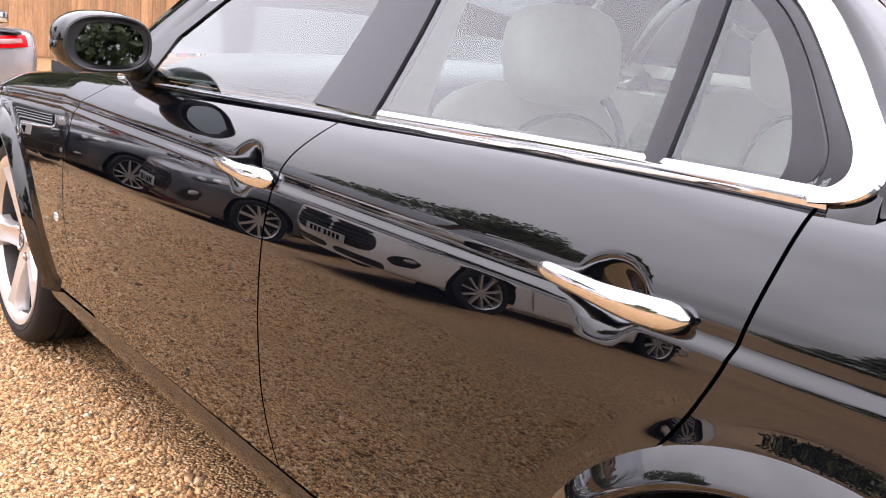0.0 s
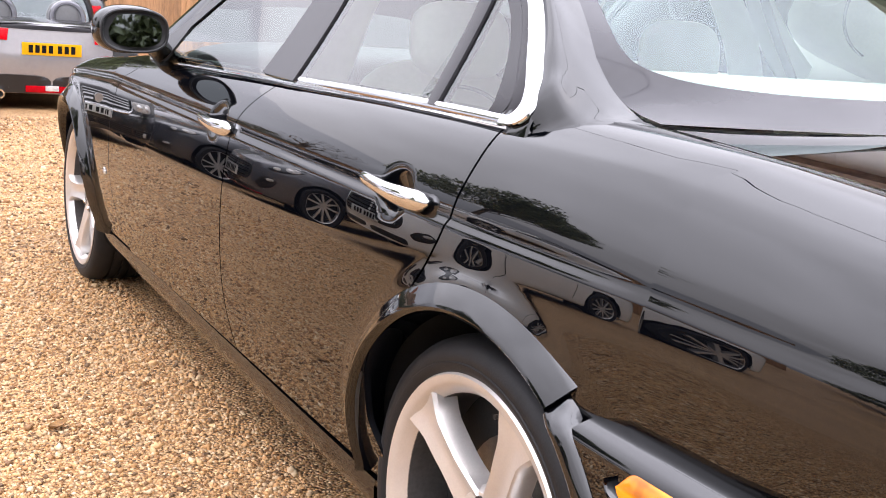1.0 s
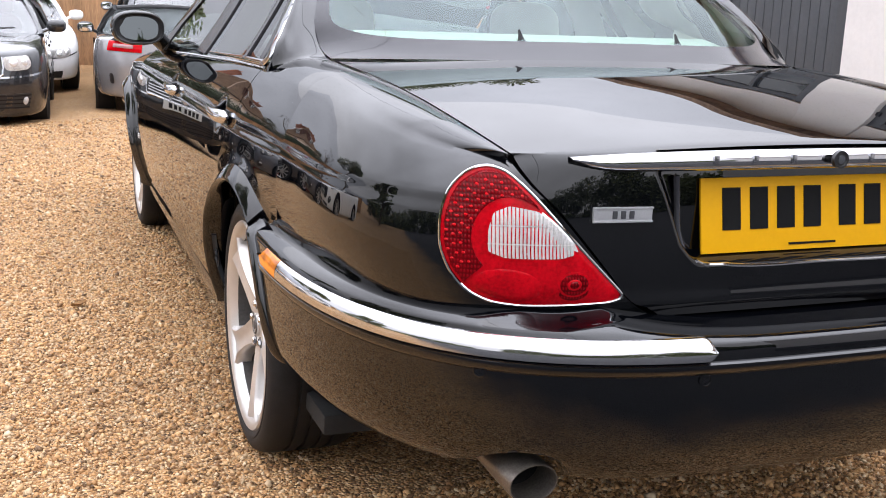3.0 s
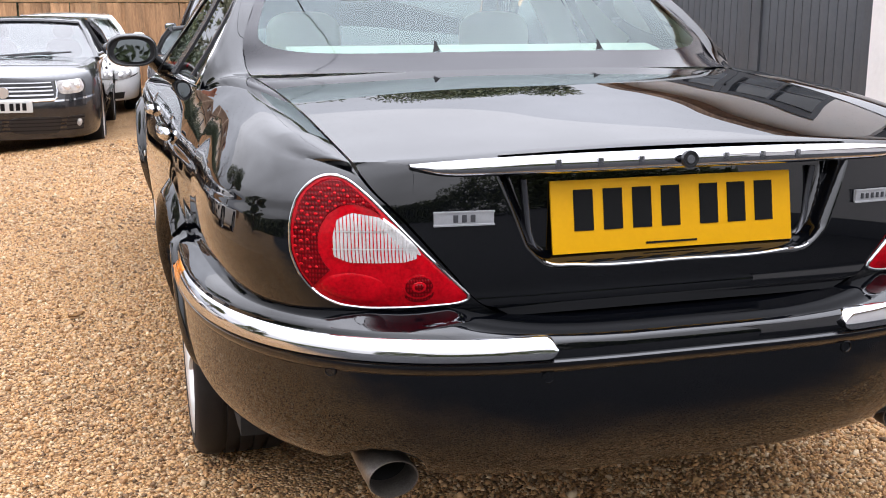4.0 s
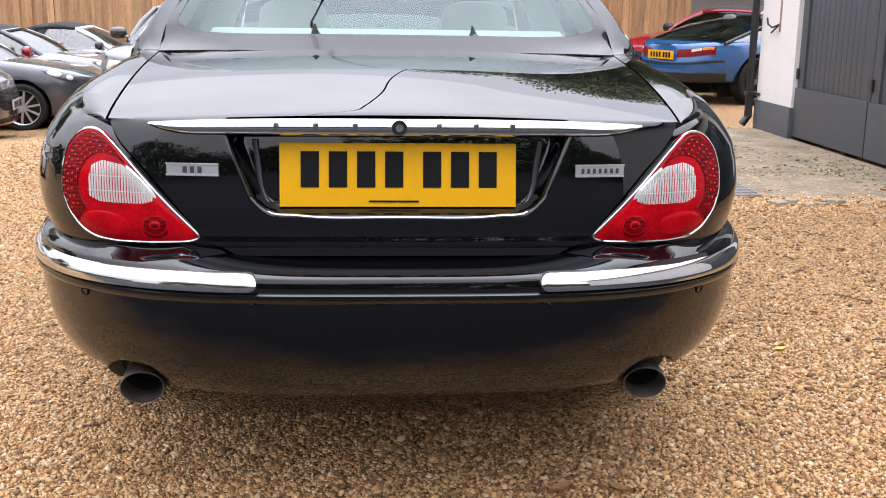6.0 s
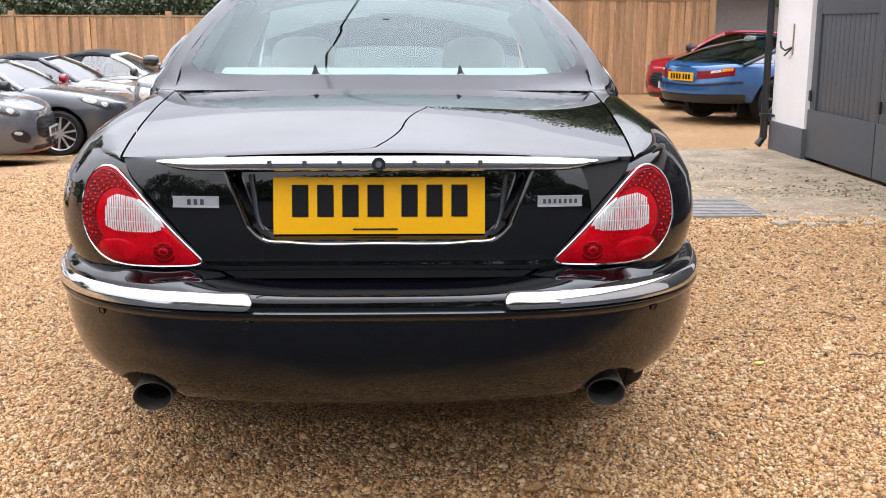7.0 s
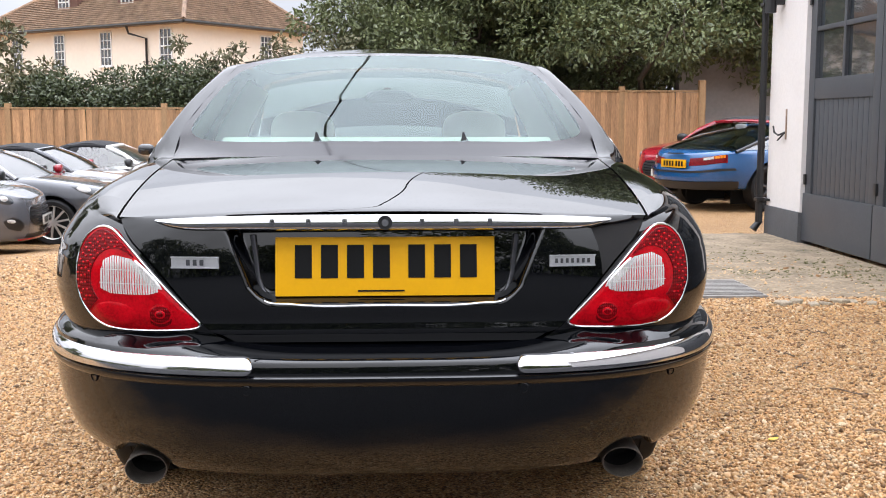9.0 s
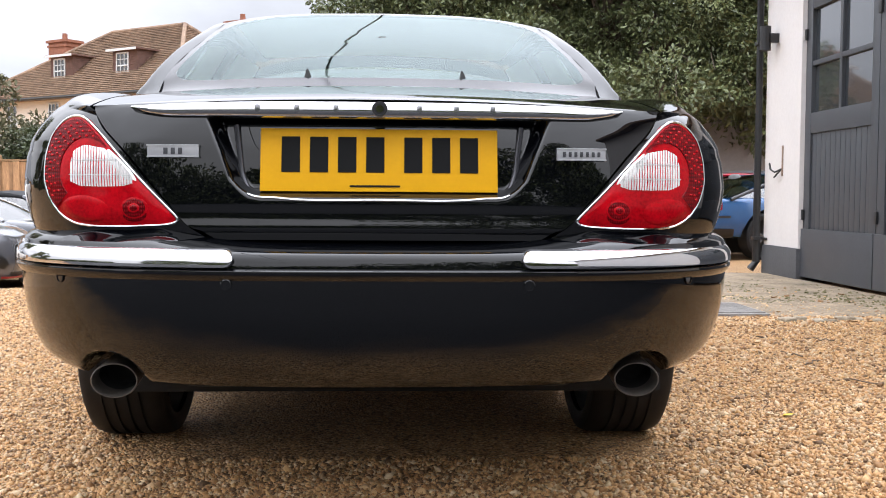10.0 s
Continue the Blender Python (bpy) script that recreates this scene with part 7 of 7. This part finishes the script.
def family_car(name, label, at, heading, paint, sh, cab, front="bars", plates=(True, True), rim=ALLOY, doors=2, spokes=7, mirror=None, roof_mat=None):
    x, y = at
    t = thing(name, label, "car", "", pose(x, y, float(fall(x, y)), 0, 0, heading))
    part("body", sh.body(), paint, t)
    cabin(sh, t, *cab, roof_mat or paint, roof_mat or paint, doors=doors)
    q0, q1 = (0.52, 0.72) if front == "bars" else (0.44, 0.63)
    for sx in (-1, 1):
        s0, s1 = 0.46, 0.76
        h = part("headlamp", blotch(sh, [(s0, q0 + 0.06), (s0 + 0.02, q1 - 0.02), (s1 - 0.02, q1), (s1, q1 - 0.02), (s1, q0 + 0.04), (s1 - 0.03, q0 + 0.02), (s0 + 0.06, q0 + 0.02)], 0.006, 0.012, sx), CLEAR_LENS, t)
        for sc in (s0 + 0.09, s1 - 0.09):
            part("lamp_core", blotch(sh, [(sc + 0.045 * math.cos(q), (q0 + q1) / 2 + 0.012 + 0.055 * math.sin(q)) for q in np.linspace(0, 6.28, 14, endpoint=False)], 0.016, 0.010, sx, 24), REFLECTOR, h)
        part("tail_lamp", patch(sh, -0.80, -0.48, 0.50, 0.64, 0.008, 10, 5, sx, 0.010), RED_LENS, t)
        part("waist_trim", sweep([(sx * (sh.w + 0.004), yy, 0.52) for yy in np.linspace(sh.axles[1] + 0.4, sh.axles[0] - 0.4, 8)], disc_section(0.014, 6)), TRIM, t)
        part("bumper_strip", patch(sh, 0.30, 0.80, 0.47, 0.49, 0.010, 14, 2, sx), CHROME if front == "bars" else TRIM, t)
        for ye in (sh.axles[0] - 0.40, 0.0, sh.axles[1] + 0.25):
            part("door_line", sweep([(sx * (sh.w + 0.001), ye, sh.clear + 0.1), (sx * (sh.w + 0.002), ye, 0.5), (sx * sh.w * 0.975, ye, float(sh.top(ye)) - 0.06)], disc_section(0.004, 5)), INK, t)
        for ye in (0.25, -0.65):
            part("door_handle", box((0.03, 0.16, 0.03), (sx * (sh.w * 0.985), ye, 0.78), 0.008), paint, t)
    if front == "bars":
        fr = part("grille", joined(patch(sh, 0.80, 1.0, 0.50, 0.71, 0.006, 8, 6, 1), patch(sh, 0.80, 1.0, 0.50, 0.71, 0.006, 8, 6, -1)), TRIM, t)
        for q in (0.495, 0.54, 0.585, 0.63, 0.69):
            part("grille_bar", joined(patch(sh, 0.80, 1.0, q, q + 0.018, 0.014, 8, 2, 1), patch(sh, 0.80, 1.0, q, q + 0.018, 0.014, 8, 2, -1)), CHROME, fr)
        part("roundel", moved(flip(spin([(0.0, 0.0), (0.0, 0.052), (-0.03, 0.056)], 28, "y")), pose(0, sh.l + 0.03, 0.655)), ALLOY, fr)
        part("grille_surround", joined(*(sweep([Vector((sx * sh.point(a, q)[0], sh.point(a, q)[1] + 0.010, sh.point(a, q)[2])) for a, q in ((1.0, 0.485), (0.9, 0.485), (0.80, 0.49), (0.775, 0.52), (0.765, 0.60), (0.76, 0.715))], disc_section(0.012, 8)) for sx in (-1, 1))), CHROME, fr)
        part("air_intake", joined(*(blotch(sh, [(0.74, 0.30), (1.0, 0.31), (1.0, 0.12), (0.76, 0.12)], 0.004, 0.0, sx) for sx in (-1, 1))), TRIM, t)
        for sx in (-1, 1):
            part("air_intake", blotch(sh, [(0.48, 0.30), (0.70, 0.30), (0.70, 0.14), (0.50, 0.15)], 0.004, 0.0, sx), TRIM, t)
            part("fog_lamp", blotch(sh, [(0.56 + 0.035 * math.cos(q), 0.22 + 0.045 * math.sin(q)) for q in np.linspace(0, 6.28, 12, endpoint=False)], 0.012, 0.008, sx, 20), CLEAR_LENS, t)
        for q in (0.15, 0.19, 0.23, 0.27):
            part("intake_bar", joined(*(patch(sh, 0.50, 1.0, q, q + 0.012, 0.010, 16, 2, sx) for sx in (-1, 1))), GLOSS_TRIM, t)
    else:
        fr = part("grille", joined(*(patch(sh, 0.84, 0.985, 0.44, 0.62, 0.012, 6, 6, sx) for sx in (-1, 1))), TRIM, t)
        part("air_intake", joined(*(patch(sh, 0.62, 1.0, 0.10, 0.22, 0.006, 10, 4, sx) for sx in (-1, 1))), TRIM, t)
    wheels_of(t, sh, rim, spokes)
    car_mirrors(t, sh, cab[0] - 0.18, float(sh.top(0)) + 0.06, mirror or paint)
    for sx in (-1, 1):
        part("wiper", sweep([(sx * 0.1 + 0.1, cab[0] + 0.20, float(sh.top(cab[0])) + 0.02), (sx * 0.1 - 0.45, cab[0] + 0.10, float(sh.top(cab[0])) + 0.05)], disc_section(0.010, 6)), TRIM, t)
    if plates[0]:
        car_plate(t, (0, sh.l + 0.018, 0.52 if front == "bars" else 0.42), 180, WHITE)
    if plates[1]:
        car_plate(t, (0, -sh.l - 0.012, 0.62), 0, YELLOW)
    return t


estate = Shape(4.70, 1.75, ([-2.35, -1.9, -1.2, 0.0, 0.95, 1.5, 2.0, 2.35], [0.92, 0.98, 0.97, 0.95, 0.94, 0.915, 0.865, 0.775]), wheel=0.315, axles=(1.45, -1.25), nose=3.6)
family_car("black_saloon", "black saloon with chrome barred grille parked facing the yard", (-2.04, 11.55), 178, BLACKCAR, estate, (0.95, 0.30, -1.05, -1.75, 1.30, 0.60))
hatch = Shape(4.23, 1.75, ([-2.12, -1.7, -1.2, 0.0, 0.85, 1.4, 1.8, 2.12], [0.95, 1.0, 0.98, 0.95, 0.93, 0.87, 0.78, 0.62]), wheel=0.315, axles=(1.36, -1.30), nose=3.4)
family_car("white_hatchback", "white hatchback with black grille openings", (-1.75, 15.3), 184, PEARL, hatch, (0.85, 0.22, -1.35, -1.75, 1.30, 0.60), front="kidney")
family_car("dark_hatchback", "dark hatchback with red tail lamps seen over the open roadster", (0.75, 16.2), 0, GUNMETAL, Shape(4.0, 1.72, ([-2.0, -1.6, 0.0, 0.85, 1.6, 2.0], [0.98, 1.0, 0.96, 0.94, 0.84, 0.62]), wheel=0.31, axles=(1.25, -1.25)), (0.80, 0.20, -1.35, -1.75, 1.46, 0.58))
roadster("red soft-top roadster with black hood behind the blue coupe", (5.95, 15.2), 124, RED, plate=True, group="", mirror=TRIM)

# blue coupe by the garage end
coupe = Shape(4.2, 1.69, ([-2.1, -1.85, -1.5, -1.0, 0.0, 0.7, 1.3, 1.8, 2.1], [0.75, 0.83, 0.85, 0.85, 0.845, 0.835, 0.77, 0.66, 0.54]), wheel=0.315, axles=(1.25, -1.15), tail=3.0, round_tail=0.95, clear=0.30)
cb = thing("blue_coupe", "bright blue eighties hatchback coupe with wide glass tailgate", "car", "", pose(5.77, 12.80, float(fall(5.6, 12.8)), 0, 0, -66))
part("body", coupe.body(), BLUE, cb)
cabin(coupe, cb, 0.62, -0.02, -0.45, -1.72, 1.12, 0.62, BLUE, BLUE, PALE_GLASS, doors=2, back_r=0.022, back_mat=TRIM)
for sx in (-1, 1):
    tl = part("tail_lamp", patch(coupe, -0.88, -0.40, 0.52, 0.66, 0.008, 14, 4, sx, 0.004), RED_DEEP, cb)
    part("indicator", patch(coupe, -0.56, -0.42, 0.60, 0.65, 0.016, 6, 3, sx, 0.004), AMBER, tl)
    part("reversing_lamp", patch(coupe, -0.70, -0.57, 0.60, 0.65, 0.016, 5, 3, sx), CLEAR_LENS, tl)
    part("tailpipe", tube([(sx * 0.30, -2.12, 0.24), (sx * 0.30, -1.8, 0.24)], [(0.03, 0.03)] * 2, 12), STEEL, cb) if sx < 0 else None
part("valance", joined(*(patch(coupe, -1.0, -0.25, 0.0, 0.20, 0.012, 16, 4, sx) for sx in (-1, 1))), TRIM, cb)
part("rear_bumper", joined(*(patch(coupe, -1.0, -0.30, 0.22, 0.40, 0.03, 16, 4, sx) for sx in (-1, 1))), BLUE, cb)
part("bumper_strip", joined(*(patch(coupe, -1.0, -0.28, 0.38, 0.42, 0.038, 16, 2, sx) for sx in (-1, 1))), TRIM, cb)
part("letter_mark", box((0.34, 0.006, 0.018), (0.0, -2.08, 0.775)), TRIM, cb)
wheels_of(cb, coupe, GUNMETAL, 5)
car_mirrors(cb, coupe, 0.45, 0.90, BLUE)
car_plate(cb, (0, -2.115, 0.64), 0, YELLOW)

# ---- loose stones, leaves and litter on the gravel ----
STONE = bpy.data.materials.new("loose_gravel_stone")
STONE.use_nodes = True
_n, _l = STONE.node_tree.nodes, STONE.node_tree.links
_p = _n["Principled BSDF"]
_g = _n.new("ShaderNodeNewGeometry")
_r = _n.new("ShaderNodeValToRGB")
_e = _r.color_ramp.elements
_e[0].position, _e[0].color = 0.0, (0.100, 0.060, 0.032, 1)
_e[1].position, _e[1].color = 1.0, (0.580, 0.444, 0.287, 1)
for _at, _c in ((0.2, (0.240, 0.124, 0.053, 1)), (0.45, (0.420, 0.232, 0.097, 1)), (0.68, (0.530, 0.328, 0.157, 1)), (0.84, (0.360, 0.246, 0.137, 1))):
    _e.new(_at).color = _c
_l.new(_g.outputs["Random Per Island"], _r.inputs[0])
_l.new(_r.outputs[0], _p.inputs["Base Color"])
_p.inputs["Roughness"].default_value = 0.5
_p.inputs["Specular IOR Level"].default_value = 0.2


def stones(area, count, size, seed):
    """Flattened eight-faced pebbles scattered over an area (x0, x1, y0, y1)."""
    r = np.random.default_rng(seed)
    x, y = r.uniform(area[0], area[1], count), r.uniform(area[2], area[3], count)
    z = fall(x, y)
    s = size * r.lognormal(0, 0.32, count)
    base = np.array([(1, 0, 0), (0, 1, 0), (-1, 0, 0), (0, -1, 0), (0, 0, 0.62), (0, 0, -0.62)], float)
    v = base[None] * (1 + 0.35 * r.uniform(-1, 1, (count, 6, 1)))
    a, t = r.uniform(0, 6.283, count), r.normal(0, 0.45, count)
    c, sn, ct, st = np.cos(a), np.sin(a), np.cos(t), np.sin(t)
    px, py, pz = v[..., 0], v[..., 1] * 0.75, v[..., 2]
    px, pz = px * ct[:, None] + pz * st[:, None], -px * st[:, None] + pz * ct[:, None]
    qx, qy = px * c[:, None] - py * sn[:, None], px * sn[:, None] + py * c[:, None]
    out = np.stack([x[:, None] + qx * s[:, None], y[:, None] + qy * s[:, None], (z + s * 0.15)[:, None] + pz * s[:, None]], -1).reshape(-1, 3)
    f = np.array([(0, 1, 4), (1, 2, 4), (2, 3, 4), (3, 0, 4), (1, 0, 5), (2, 1, 5), (3, 2, 5), (0, 3, 5)])
    return out, (np.arange(count)[:, None, None] * 6 + f[None]).reshape(-1, 3)


def pebble_sheet(label, pieces, mat=None, name="pebbles", category="gravel"):
    vs, fs, k = [], [], 0
    for v, f in pieces:
        vs.append(v)
        fs.append(f + k)
        k += len(v)
    v, f = np.concatenate(vs), np.concatenate(fs)
    me = bpy.data.meshes.new(name)
    me.vertices.add(len(v))
    me.vertices.foreach_set("co", v.ravel())
    me.loops.add(len(f) * 3)
    me.loops.foreach_set("vertex_index", f.ravel().astype(np.int32))
    me.polygons.add(len(f))
    me.polygons.foreach_set("loop_start", np.arange(0, len(f) * 3, 3, dtype=np.int32))
    me.update(calc_edges=True)
    me.materials.append(mat or STONE)
    return tagged(new(name, me), label, category, kind="stuff")


pebble_sheet("loose golden pebbles over the yard", [
    stones((-3.6, -0.75, 0.6, 4.6), 64000, 0.0070, 1), stones((-3.2, 0.9, -0.05, 0.7), 32000, 0.0070, 2), stones((0.9, 3.3, -0.05, 1.6), 24000, 0.0075, 12), stones((0.85, 3.1, -0.5, 4.6), 36000, 0.008, 3),
    stones((-3.6, 0.5, 4.4, 6.5), 20000, 0.009, 4), stones((-3.6, 0.5, 6.3, 9.5), 14000, 0.010, 24), stones((2.0, 3.85, 4.3, 8.4), 9000, 0.009, 5), stones((1.9, 3.85, 3.9, 5.3), 9000, 0.010, 75), stones((1.9, 2.9, 5.4, 7.6), 9000, 0.010, 15), stones((2.4, 3.8, 4.2, 4.7), 2500, 0.010, 16), stones((0.8, 3.0, 4.4, 9.0), 9000, 0.010, 6), stones((2.1, 3.5, 5.3, 7.0), 7000, 0.010, 81), stones((2.3, 3.2, 5.6, 6.6), 5000, 0.010, 82)])

DEAD = material("fallen_leaf", (0.16, 0.085, 0.04), 0.7, vary=0.5, scale=30, second=(0.42, 0.22, 0.07))
LEMON = material("yellow_leaf", (0.55, 0.42, 0.06), 0.6, vary=0.2, scale=30)
TWIG = material("dead_twig", (0.12, 0.085, 0.06), 0.9, vary=0.4, scale=30)


def fallen_leaf(x, y, size, turn, mat, curl):
    rows = []
    for i, t in enumerate(np.linspace(-1, 1, 7)):
        w = 0.42 * (1 - t * t) ** 0.7 + 0.01
        rows.append([(t * size, u * w * size, 0.010 + curl * size * (u * u * 0.5 + 0.25 * t * t)) for u in (-1, -0.5, 0, 0.5, 1)])
    o = part("fallen_leaf", sheet(rows), mat)
    o.matrix_basis = pose(x, y, float(fall(x, y)), 0, 0, turn)
    return tagged(o, "curled dead leaf lying on gravel" if mat is DEAD else "small yellow leaf lying on gravel", "leaf", "fallen leaves")


lr = random.Random(9)
fallen_leaf(1.42, 1.24, 0.028, 30, LEMON, 0.3)
for i in range(26):
    x, y = lr.choice(((lr.uniform(-3.0, -1.0), lr.uniform(0.6, 5.5)), (lr.uniform(1.1, 3.5), lr.uniform(0.1, 4.4)), (lr.uniform(2.3, 3.8), lr.uniform(3.8, 4.6)), (lr.uniform(-2.6, 0.6), lr.uniform(0.1, 0.4))))
    fallen_leaf(x, y, lr.uniform(0.02, 0.04), lr.uniform(0, 360), DEAD, lr.uniform(0.2, 0.6))
for i in range(64):
    x, y = lr.choice(((lr.uniform(1.2, 3.6), lr.uniform(0.3, 4.2)), (lr.uniform(2.2, 3.85), lr.uniform(3.9, 4.7)), (lr.uniform(2.1, 3.85), lr.uniform(5.2, 8.3)), (3.85 - abs(lr.gauss(0, 0.22)), lr.uniform(4.4, 8.3))))
    fallen_leaf(x, y, lr.uniform(0.014, 0.032), lr.uniform(0, 360), DEAD, lr.uniform(0.2, 0.7))
for i in range(16):
    x, y, a = lr.uniform(1.1, 3.2), lr.uniform(0.2, 3.4), lr.uniform(-0.6, 0.6)
    o = part("twig", limb((0, 0, 0.012), (0.16 * math.cos(a), 0.16 * math.sin(a), 0.014), 0.004, 0.002, 0.012, i, 6), TWIG)
    o.matrix_basis = pose(x, y, 0, 0, 0, lr.uniform(0, 180))
    tagged(o, "short dead twig lying on gravel", "twig", "twigs")

# broken lumps along the apron's near edge
CHUNK = material("broken_concrete", (0.30, 0.25, 0.18), 0.9, vary=0.4, scale=12, bump=0.4, bump_scale=80)
for i in range(16):
    x, y, k = 2.55 + 0.085 * i + lr.uniform(-0.03, 0.03), 4.20 + lr.uniform(-0.10, 0.06), lr.uniform(0.03, 0.075)
    o = part("concrete_lump", box((k * 1.6, k * 1.1, k * 0.5), (0, 0, 0), k * 0.12, segments=1), CHUNK)
    o.matrix_basis = pose(x, y, k * 0.14, lr.uniform(-8, 8), lr.uniform(-8, 8), lr.uniform(0, 180))
    tagged(o, "broken lump of pale concrete at the apron edge", "concrete lump", "concrete lumps")

# moss and grit on the concrete
MOSS = material("damp_moss", (0.075, 0.072, 0.022), 0.95, vary=0.5, scale=9, bump=0.4, bump_scale=120, second=(0.15, 0.13, 0.05))
pebble_sheet("low olive moss and grit on the concrete apron", [stones((3.35, 3.88, 4.5, 8.4), 5000, 0.013, 61), stones((2.15, 3.3, 6.1, 7.3), 6000, 0.013, 62), stones((2.6, 3.7, 5.2, 5.8), 2500, 0.012, 63), stones((2.9, 3.8, 7.6, 8.5), 2500, 0.013, 64)], MOSS, "moss", "moss")
